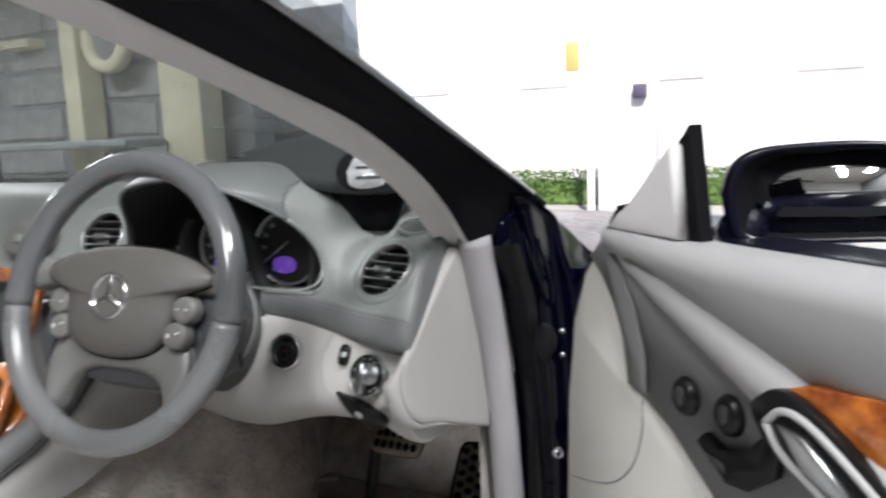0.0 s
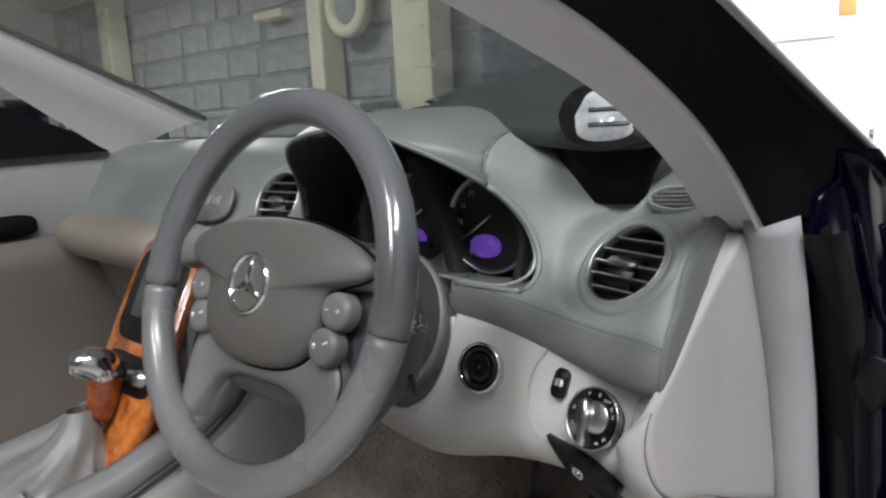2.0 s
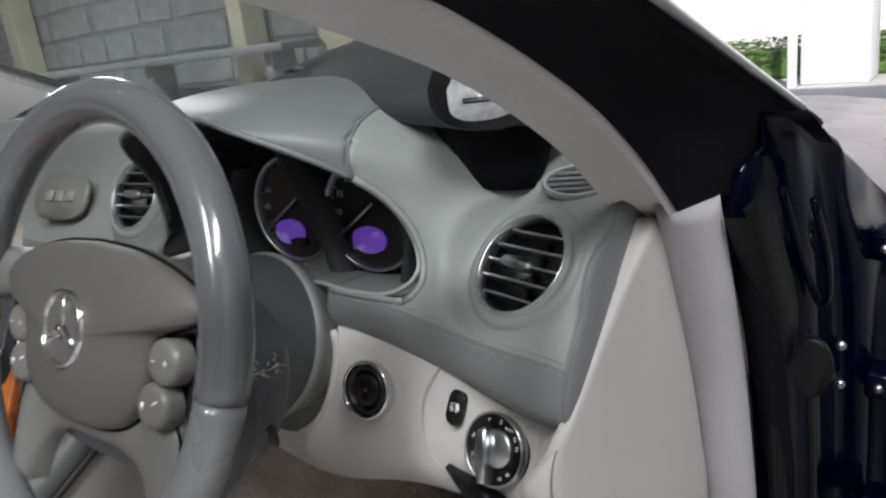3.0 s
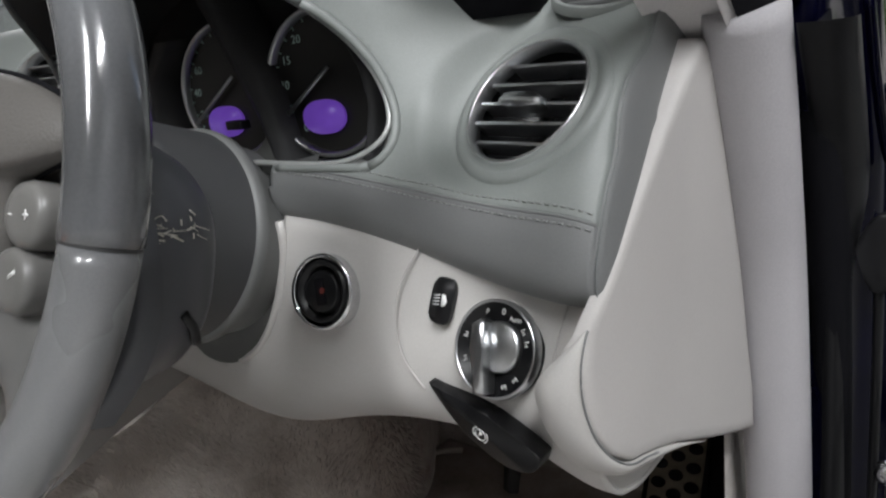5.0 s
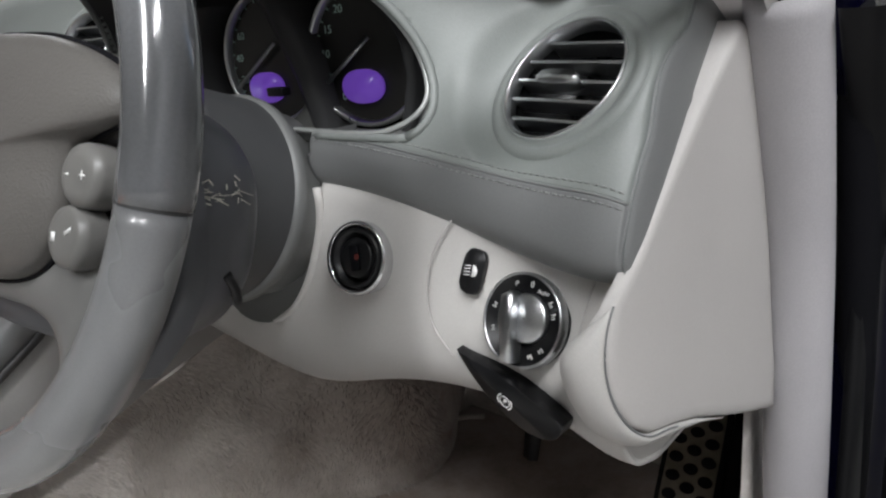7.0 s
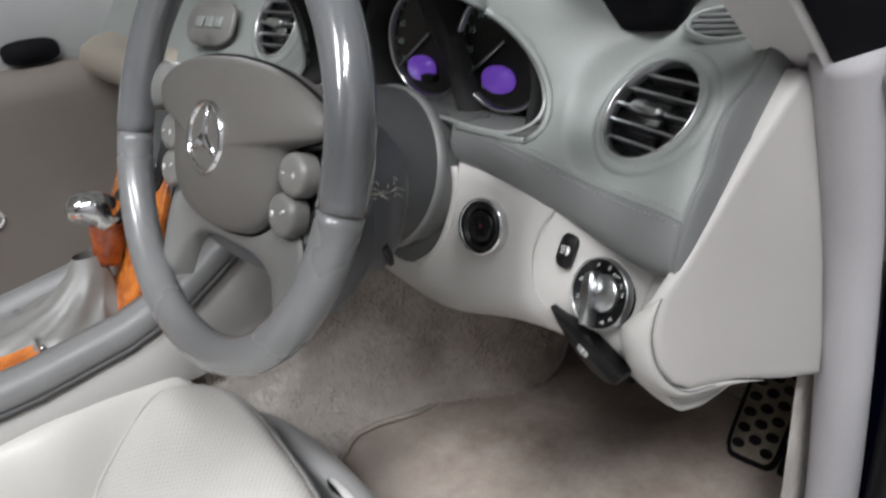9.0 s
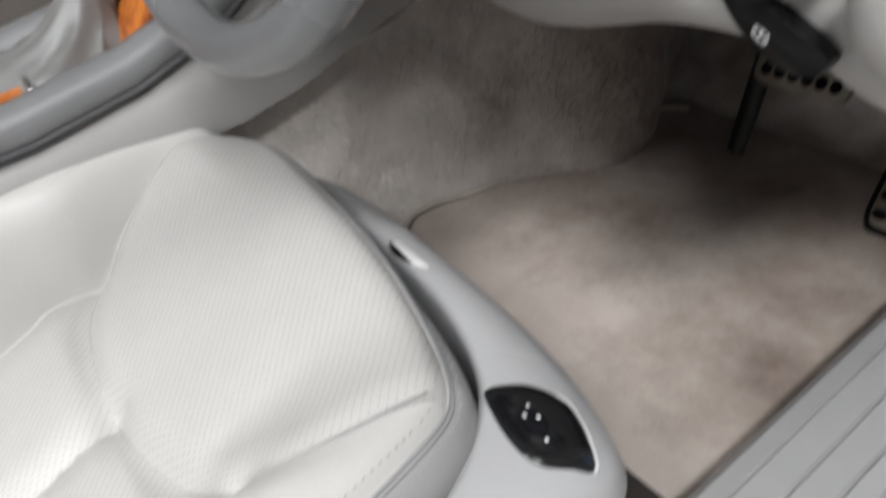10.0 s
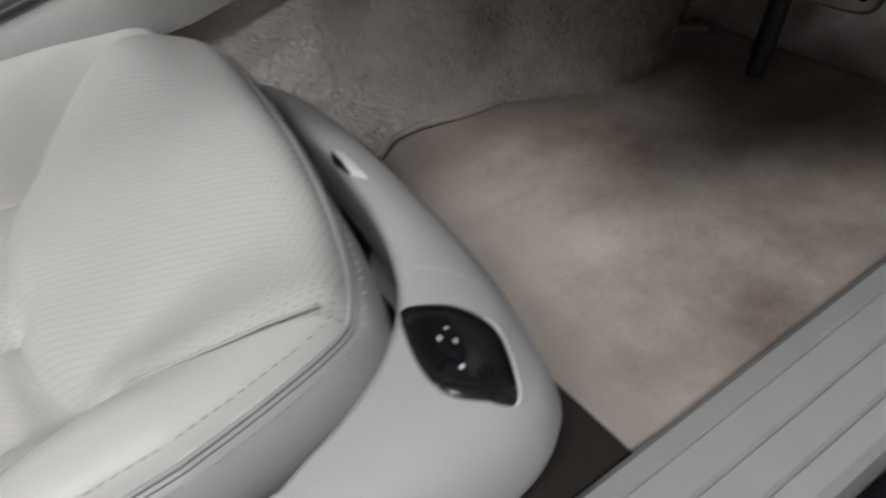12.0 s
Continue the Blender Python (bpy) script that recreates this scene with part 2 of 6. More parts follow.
def tube(pts, radius, segs=12, n=None, flat=1.0, up=(0, 0, 1), loop=False, bm=None):
    """A rod along pts; radius a number or a function of 0..1; flat squeezes it along the side direction."""
    line = spline(pts, n) if n else [Vector(p) for p in pts]
    rings = []
    for i, p in enumerate(line):
        if loop:
            d = line[(i + 1) % len(line)] - line[i - 1]
        else:
            d = line[min(i + 1, len(line) - 1)] - line[max(i - 1, 0)]
        d.normalize()
        s = d.cross(Vector(up))
        s = s.normalized() if s.length > 1e-5 else Vector((1, 0, 0))
        v = s.cross(d)
        r = radius(i / (len(line) - 1)) if callable(radius) else radius
        rings.append([p + (s * math.cos(2 * math.pi * k / segs) * flat + v * math.sin(2 * math.pi * k / segs)) * r for k in range(segs)])
    if loop:
        rings.append(rings[0])
    bm = loft(rings, closed=True, caps=not loop, bm=bm)
    if loop:
        bmesh.ops.remove_doubles(bm, verts=bm.verts, dist=1e-6)
    return bm


def slab(outline, depth, matrix=Matrix(), bevel=0.0, segs=2, bm=None):
    """An outline in x, y pushed out along z from 0 to depth, placed by matrix."""
    own = bm is None
    bm = bm or bmesh.new()
    lo = [bm.verts.new(matrix @ Vector((x, y, 0))) for x, y in outline]
    hi = [bm.verts.new(matrix @ Vector((x, y, depth))) for x, y in outline]
    bm.faces.new(list(reversed(lo)))
    top = bm.faces.new(hi)
    n = len(lo)
    for i in range(n):
        bm.faces.new((lo[i], lo[(i + 1) % n], hi[(i + 1) % n], hi[i]))
    if bevel and own:
        bmesh.ops.bevel(bm, geom=list(top.edges), offset=bevel, segments=segs, profile=0.5, affect="EDGES", clamp_overlap=True)
    return bm


def ellipse(rx, ry, n=40, cx=0.0, cy=0.0, power=2.0):
    out = []
    for i in range(n):
        c, s = math.cos(2 * math.pi * i / n), math.sin(2 * math.pi * i / n)
        out.append((cx + rx * math.copysign(abs(c) ** (2 / power), c), cy + ry * math.copysign(abs(s) ** (2 / power), s)))
    return out


def turned(profile, matrix=Matrix(), segs=48, bm=None):
    """A lathe shape: profile of (radius, height), round z, placed by matrix."""
    rows = [[matrix @ Vector((r * math.cos(2 * math.pi * k / segs), r * math.sin(2 * math.pi * k / segs), h)) for k in range(segs)] for r, h in profile]
    return loft(rows, closed=True, bm=bm)


def box(x0, x1, y0, y1, z0, z1, bevel=0.0, matrix=Matrix()):
    bm = slab([(x0, y0), (x1, y0), (x1, y1), (x0, y1)], z1 - z0, matrix @ Matrix.Translation((0, 0, z0)))
    if bevel:
        bmesh.ops.bevel(bm, geom=list(bm.edges), offset=bevel, segments=2, profile=0.5, affect="EDGES", clamp_overlap=True)
    return bm


def facing(centre, tilt, yaw):
    """A frame at centre whose z looks to the back of the car, up by tilt and turned by yaw; x to the right, y up."""
    t, w = radians(tilt), radians(yaw)
    z = Vector((math.sin(w), -math.cos(t) * math.cos(w), math.sin(t) * math.cos(w)))
    x = Vector((0, 0, 1)).cross(z).normalized()
    y = z.cross(x)
    return Matrix(((x[0], y[0], z[0], centre[0]), (x[1], y[1], z[1], centre[1]), (x[2], y[2], z[2], centre[2]), (0, 0, 0, 1)))


def bump_step(v, a, b):
    u = min(1, max(0, (v - a) / (b - a)))
    return u * u * (3 - 2 * u)



def written(word, size, matrix, material, parent):
    """A word or number as a thin mesh, centred in the plane of matrix."""
    cu = bpy.data.curves.new("figure", "FONT")
    cu.body, cu.size, cu.align_x, cu.align_y, cu.extrude = word, size, "CENTER", "CENTER", 0.0002
    tmp = bpy.data.objects.new("figure", cu)
    me = bpy.data.meshes.new_from_object(tmp)
    bpy.data.objects.remove(tmp)
    me.transform(matrix)
    me.materials.append(material)
    ob = new("figure", me)
    ob.parent = parent
    return ob


def ceiling_lamp(x, y, power, along):
    """A tube lamp under the garage ceiling: body, diffuser and its light."""
    lamp = thing("ceiling_lamp", "white tube lamp fixed under the garage ceiling", "lamp", "lamps under the ceiling")
    lx, ly = (0.75, 0.14) if along == "x" else (0.14, 0.75)
    part("lamp_body", box(x - lx, x + lx, y - ly, y + ly, 3.13, 3.2, 0.01), M["white"], lamp)
    part("diffuser", box(x - lx * 0.96, x + lx * 0.96, y - ly * 0.8, y + ly * 0.8, 3.105, 3.13, 0.006), M["tube"], lamp)
    d = bpy.data.lights.new("tube_light", "AREA")
    d.shape, d.size, d.size_y, d.energy, d.color = "RECTANGLE", 2 * lx, 2 * ly, power, (0.95, 0.97, 1.0)
    o = new("tube_light", d)
    o.location = (x, y, 3.10)
    o.parent = lamp


# ---- the place round the car ----
def walls():
    structure(part("ground", box(-60, 60, -60, 60, -0.2, 0.0), M["floor"], smooth=False), "pale worn concrete ground that reaches outdoors", "ground")
    structure(part("wall_front", box(-14.0, -3.75, 5.0, 5.3, 0, 3.2), M["stone"], smooth=False), "rough grey stone wall before the car", "wall")
    structure(part("wall_left", box(-14.3, -14.0, -7.0, 5.3, 0, 3.2), M["roof"], smooth=False), "plain plastered wall beside the car", "wall")
    structure(part("wall_back", box(-14.3, 3.0, -7.3, -7.0, 0, 3.2), M["roof"], smooth=False), "plain plastered wall behind the car", "wall")
    # unseen wall, added to keep sky light off the doorway side
    structure(part("block_wall_right", box(2.7, 3.0, -7.0, 3.0, 0, 3.2), M["greywall"], smooth=False), "unseen grey wall added to block sky light from the right", "wall")
    structure(part("ceiling", box(-14.3, 3.0, -7.3, 5.3, 3.2, 3.4), M["roof"], smooth=False), "plain plastered ceiling of the open garage", "ceiling")


# kept dark so the added right wall throws little light on the jamb
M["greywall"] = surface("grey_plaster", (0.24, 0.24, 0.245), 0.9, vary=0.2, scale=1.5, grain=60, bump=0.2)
M["tube"] = plain("lamp_diffuser", (1.0, 0.95, 0.88), 0.5, emit=4.0)
walls()
ceiling_lamp(0.8, -2.3, 63, "y")
ceiling_lamp(1.9, -1.2, 82, "y")
ceiling_lamp(-5.0, 2.6, 80, "x")
ceiling_lamp(-9.0, 2.6, 95, "x")


# ---- body of the car ----
PILLAR_S = [(0.645, -0.46, 1.228), (0.652, -0.31, 1.184), (0.660, -0.15, 1.139), (0.667, -0.03, 1.083), (0.673, 0.045, 1.030), (0.680, 0.105, 0.968)]
PILLAR_G = [(0.608, -0.47, 1.232), (0.618, -0.31, 1.188), (0.630, -0.18, 1.142), (0.636, -0.08, 1.104), (0.640, 0.01, 1.052), (0.641, 0.07, 1.004), (0.644, 0.13, 0.950)]
PILLAR_B = [(0.698, -0.37, 1.232), (0.706, -0.225, 1.183), (0.717, -0.045, 1.115), (0.722, 0.085, 1.067), (0.732, 0.2, 1.02), (0.745, 0.33, 0.965)]


def body():
    car = thing("car_body", "dark navy roadster body round the open driver's doorway", "car")
    n = 40
    s, g, b = spline(PILLAR_S, n), spline(PILLAR_G, n), spline(PILLAR_B, n)
    s = [s[0] + (s[0] - s[6]) * 1.6, *s]
    g = [g[0] + (g[0] - g[6]) * 1.6, *g]
    b = [b[0] + (b[0] - b[6]) * 1.6, *b]
    rows = []
    for p, q in zip(g, s):
        out = Vector((0.5, -0.1, 0.6)).normalized()
        mid = (p + q) / 2 + out * 0.008
        rows.append([p - out * 0.02, p, p * 0.7 + q * 0.3 + out * 0.006, mid, p * 0.3 + q * 0.7 + out * 0.006, q, q - out * 0.012])
    part("pillar_trim", loft(rows), M["trim"], car, "grey cloth-covered windscreen pillar trim")
    rows = []
    for p, q in zip(s, b):
        d = q - p
        rows.append([p + Vector((-0.002, 0, -0.004)), p + d * 0.12 + Vector((0.012, -0.008, 0.008)), p + d * 0.35 + Vector((0.004, 0, 0)), p + d * 0.45 + Vector((0.006, 0, 0.004)), p + d * 0.7 + Vector((0.012, 0, 0.012)), q])
    part("pillar_seal", loft(rows), M["matte"], car, "black rubber seal along the windscreen pillar")
    part("pillar_chrome", tube([p + Vector((0.0045, 0.006, 0.006)) for p in b[:-8]], 0.0035, 8), M["satin"], car, "thin bright strip on the pillar")
    part("pillar_skin", loft([[p, p + Vector((0.003, 0.003, 0.003)), p + Vector((0.004, 0.009, 0.006)), p + Vector((0.0, 0.018, 0.008)), p + Vector((-0.02, 0.035, 0.008)), p + Vector((-0.05, 0.05, 0.0))] for p in b[:-5]]), M["matte"], car)
    # post below the pillar, with the doorway's inner flange
    rows = []
    for z in (0.2, 0.4, 0.55, 0.7, 0.85, 0.93, 0.985, 1.005, 1.022, 1.033):
        y = 0.25 - 0.42 * max(0, z - 0.6) * max(0, z - 0.6) * 1.7
        lift = 0.03 * bump_step(z, 0.85, 0.98) - 1.6 * max(0, z - 0.965)
        far = min(0.51, 0.14 + (1.036 - z) * 2.35)
        wide = 0.752 + 0.04 * bump_step(0.95 - z, 0.0, 0.12)
        rows.append([(min(x, wide), min(v, far), z) for x, v in ((0.69, y - lift), (0.71, y - lift), (0.72, y + 0.03), (0.735, y + 0.05), (0.74, y + 0.1), (0.765, y + 0.12), (0.772, y + 0.2), (0.79, y + 0.26))])
    columns = [spline(c, 60) for c in zip(*rows)]
    rows = [spline(r, 40) for r in zip(*columns)]
    part("door_post", loft(rows), M["jamb"], car, "dark navy painted post with hinge area")
    # cowl and fender seen past the pillar
    rows = []
    for y in (0.42, 0.55, 0.8, 1.1, 1.6, 2.0):
        zt = 0.925 - 0.10 * (y - 0.3)
        rows.append([(-0.80, y, zt - 0.15), (-0.70, y, zt + 0.02), (-0.4, y, zt + 0.05), (0, y, zt + 0.06), (0.4, y, zt + 0.05), (0.68, y, zt + 0.015), (0.78, y, zt - 0.06), (0.82, y, zt - 0.2), (0.82, y, 0.3)])
    part("fender", loft(rows), M["paint"], car, "dark navy bonnet and front wing")
    for z in (0.60, 0.74, 0.88):
        part("hinge", box(0.765, 0.795, 0.33, 0.37, z - 0.014, z + 0.014, 0.005), M["jamb"], car)
        part("hinge_bolt", turned([(0, 0.004), (0.0035, 0.004), (0.0045, 0)], Matrix.Translation((0.778, 0.329, z)) @ Matrix.Rotation(radians(90), 4, "X"), 12), M["satin"], car)
    part("check_bolt", turned([(0.0003, 0.010), (0.006, 0.009), (0.010, 0.004), (0.011, 0.0)], Matrix.Translation((0.748, 0.258, 0.609)) @ Matrix.Rotation(radians(90), 4, "X"), 20), M["chrome"], car, "bright bolt head")
    for z in (0.768, 0.806):
        part("hinge_bolt", turned([(0, 0.004), (0.0035, 0.004), (0.0045, 0)], Matrix.Translation((0.756, 0.27, z)) @ Matrix.Rotation(radians(90), 4, "X"), 12), M["satin"], car)
    # black rubber band beside the seal, a moulded loop, and the check strap's bracket and strip
    def post_y(z):
        return 0.25 - 0.714 * max(0, z - 0.6) ** 2 - 0.03 * bump_step(z, 0.85, 0.98)

    rows = []
    for k in range(24):
        z = 0.962 - 0.562 * k / 23
        w = 0.006 + 0.012 * bump_step(z, 0.76, 0.86)
        y = post_y(z)
        rows.append([(0.703, y - 0.006, z), (0.707, y - 0.012, z), (0.711 + w * 0.5, y - 0.010, z), (0.711 + w, y - 0.002, z), (0.713 + w, y + 0.022, z)])
    part("rubber_band", loft(rows), M["rubber"], car, "wide black rubber band beside the seal")
    loop = [(0.733, 0.975), (0.735, 0.92), (0.738, 0.875), (0.744, 0.853), (0.751, 0.866), (0.755, 0.91), (0.754, 0.965)]
    part("moulded_loop", tube([(x, post_y(z) + 0.040, z) for x, z in loop], 0.0034, 10, 40), M["jamb"], car, "navy painted moulded loop")
    m = Matrix.Translation((0.738, post_y(0.79) + 0.012, 0.795)) @ Matrix.Rotation(radians(90), 4, "X")
    part("check_bracket", slab([(p.x, p.y) for p in spline([(x, y, 0) for x, y in ((-0.016, 0.008), (-0.002, 0.030), (0.014, 0.024), (0.020, 0.0), (0.014, -0.016), (0.004, -0.026), (-0.006, -0.024), (-0.016, 0.008))], 29)[:-1]], 0.006, m, 0.002), M["rubber"], car, "dark grey door check bracket")
    part("check_strip", tube([(0.738, post_y(z) + 0.010, z) for z in (0.778, 0.70, 0.60, 0.5, 0.42)], 0.006, 10, 20, flat=0.6), M["rubber"], car)
    # flange tube and rubber lip in the doorway
    part("doorway_seal", tube([(0.677, 0.118, 0.975), (0.677, 0.146, 0.90), (0.677, 0.178, 0.80), (0.677, 0.200, 0.70), (0.677, 0.218, 0.6), (0.677, 0.230, 0.5), (0.677, 0.230, 0.4)], 0.0245, 20, 40, flat=0.8, up=(1, 0, 0)), M["seal"], car, "pale grey cloth doorway seal")
    part("rubber_lip", tube([(0.702, 0.155, 0.965), (0.708, 0.2, 0.85), (0.708, 0.25, 0.7), (0.708, 0.275, 0.55), (0.708, 0.28, 0.4)], 0.014, 10, 30), M["matte"], car, "black rubber lip")
    # sill with its ribs
    outline = [(0.600, 0.36), (0.604, 0.435), (0.612, 0.446), (0.625, 0.449), (0.627, 0.446), (0.629, 0.449), (0.651, 0.449), (0.653, 0.446), (0.655, 0.449), (0.676, 0.448), (0.678, 0.445), (0.680, 0.448), (0.694, 0.446), (0.699, 0.438), (0.702, 0.40), (0.702, 0.36)]
    part("sill_plate", loft([[(x, y, z) for x, z in outline] for y in (-1.2, -0.6, -0.3, 0.0, 0.15, 0.24)]), M["sill"], car, "ribbed pale door sill plate", smooth=False)
    part("sill_rubber", box(0.703, 0.728, -1.2, 0.24, 0.36, 0.425, 0.008), M["matte"], car)
    part("outer_sill", box(0.729, 0.80, -1.2, 0.26, 0.15, 0.405, 0.02), M["seal"], car, "outer sill edge")
    # windscreen frame and glass
    rows = []
    for i in range(13):
        u = -1 + 2 * i / 12
        x = 0.615 * u
        bow = 0.10 * (1 - u * u)
        rows.append([(x, 0.37 + bow, 1.035 + 0.015 * (1 - u * u)), (x * 0.99, 0.29 + bow, 1.075 + 0.015 * (1 - u * u)), (x * 0.985, 0.10 + bow, 1.165 + 0.02 * (1 - u * u)), (x * 0.97, -0.10 + bow * 0.9, 1.262 + 0.02 * (1 - u * u)), (x * 0.94, -0.5 + bow * 0.6, 1.40)])
    wind = structure(part("windscreen", loft(rows), M["glass"]), "curved windscreen with dusty clear glass", "window")
    wind.visible_shadow = False
    # passenger side pillar, door and mirror
    a0, a1 = (-0.592, -0.11, 1.272), (-0.625, 0.30, 1.088)
    b0, b1 = (-0.65, -0.11, 1.19), (-0.672, 0.115, 1.03)
    rows = []
    for i in range(12):
        f = -0.6 + 1.6 * i / 11
        p = Vector(a0).lerp(Vector(a1), f)
        q = Vector(b0).lerp(Vector(b1), f)
        rows.append([p + Vector((0.0, 0.02, 0.0)), p, p.lerp(q, 0.3) + Vector((0.012, 0, 0.004)), p.lerp(q, 0.5) + Vector((0.008, 0, 0)), p.lerp(q, 0.52) + Vector((0.004, 0, -0.003)), q])
    part("far_pillar_trim", loft(rows), M["trim"], car, "grey cloth-covered pillar trim on the passenger side")
    part("far_pillar_seal", tube([Vector(a0) + (Vector(a0) - Vector(a1)) * 0.6 + Vector((0.004, 0.012, 0.004)), Vector(a0) + Vector((0.004, 0.012, 0.004)), Vector(a1) + Vector((0.004, 0.012, 0.004))], 0.006, 8), M["matte"], car)
    return car


M["rubber"] = surface("grey_rubber", (0.009, 0.009, 0.010), 0.42, vary=0.25, scale=14, grain=700, bump=0.1, spec=0.2)
M["jamb"] = surface("jamb_paint", (0.002, 0.002, 0.012), 0.14, vary=0.4, scale=12, grain=300, bump=0.0, spec=0.13)
body()


# ---- dashboard ----
SECTION = spline([(0, y, z) for y, z in ((0.03, 0.829), (0.008, 0.832), (-0.004, 0.845), (-0.008, 0.862), (-0.006, 0.878), (0.006, 0.898), (0.024, 0.917), (0.048, 0.937), (0.074, 0.965), (0.097, 0.989), (0.13, 1.005), (0.19, 1.014), (0.28, 1.014), (0.40, 1.0))], 521)
SEAM = 0.323


def dash_point(x, s):
    """A point of the dashboard's skin: x across the car, s from 0 (under the roll) to 1 (under the windscreen)."""
    left = 1 - bump_step(x, 0.38, 0.64)
    u = s * 520
    k = min(int(u), 519)
    p = SECTION[k].lerp(SECTION[k + 1], u - k)
    y, z = p.y, p.z
    z += left * (0.022 * (1 - bump_step(s, 0.3, 0.6)) + 0.008 * (1 - bump_step(s, 0.0, 0.25)))
    y += left * 0.016 * (1 - bump_step(s, 0.35, 0.6))
    hump = math.exp(-((x - 0.285) / 0.185) ** 4) * bump_step(s, 0.42, 0.70)
    z += 0.072 * hump * (1 - 0.7 * bump_step(s, 0.86, 1.0))
    y -= 0.15 * math.exp(-((x - 0.285) / 0.177) ** 4) * bump_step(s, 0.42, 0.70) * (1 - bump_step(s, 0.8, 1.0))
    if x < 0.1:
        c = bump_step(0.1 - x, 0, 0.25)
        z += 0.035 * c * bump_step(s, 0.4, 0.8) * (1 - 0.6 * bump_step(s, 0.88, 1.0))
        y -= 0.01 * c
        y += 0.06 * max(0, -x - 0.1) ** 2
    y -= 0.013 * bump_step(x, 0.50, 0.63) * (1 - bump_step(s, 0.10, SEAM))
    if x > 0.60:
        e = (x - 0.60) / 0.035
        y += 0.004 * e ** 3
        z -= 0.006 * e ** 3 * bump_step(s, 0.15, 0.35)
    return Vector((x, y, z))


FOOT = 0.9045


def corner(z):
    """How far the opening's side stands in from a straight line: round at the foot."""
    v = min(1.0, max(0.0, (0.924 - z) / 0.02))
    return 0.020 * (1 - math.sqrt(1 - v * v))


def visor(u):
    """Height of the opening from its left end (-1) to its right end (1): the hood slopes down to the right."""
    if u < 0:
        return 1.085 * max(0.0, 1 - abs(u) ** 2.6) ** 0.5
    return 1.085 * max(0.0, 1 - u ** 2.3) ** 0.62


def in_binnacle(x, z):
    v = (x - 0.295) / (0.197 - corner(z))
    if abs(v) >= 1 or z < FOOT:
        return False
    return (z - 0.897) / 0.158 < visor(v)


RVENT = facing((0.574, 0.046, 0.936), 43, -10)
MVENT = facing((0.040, 0.036, 0.972), 30, 4)


def in_vent(m, p, r):
    q = m.inverted() @ p
    return q.x * q.x + q.y * q.y < r * r and abs(q.z) < 0.05


def flush(p):
    """Draws the skin onto the plane of a vent near it."""
    for m in (RVENT, MVENT):
        q = m.inverted() @ p
        r = math.hypot(q.x, q.y)
        if r < 0.072 and abs(q.z) < 0.05:
            w = 1 - bump_step(r, 0.052, 0.072)
            q.z = q.z * (1 - w) - 0.003 * w
            return m @ q
    return p


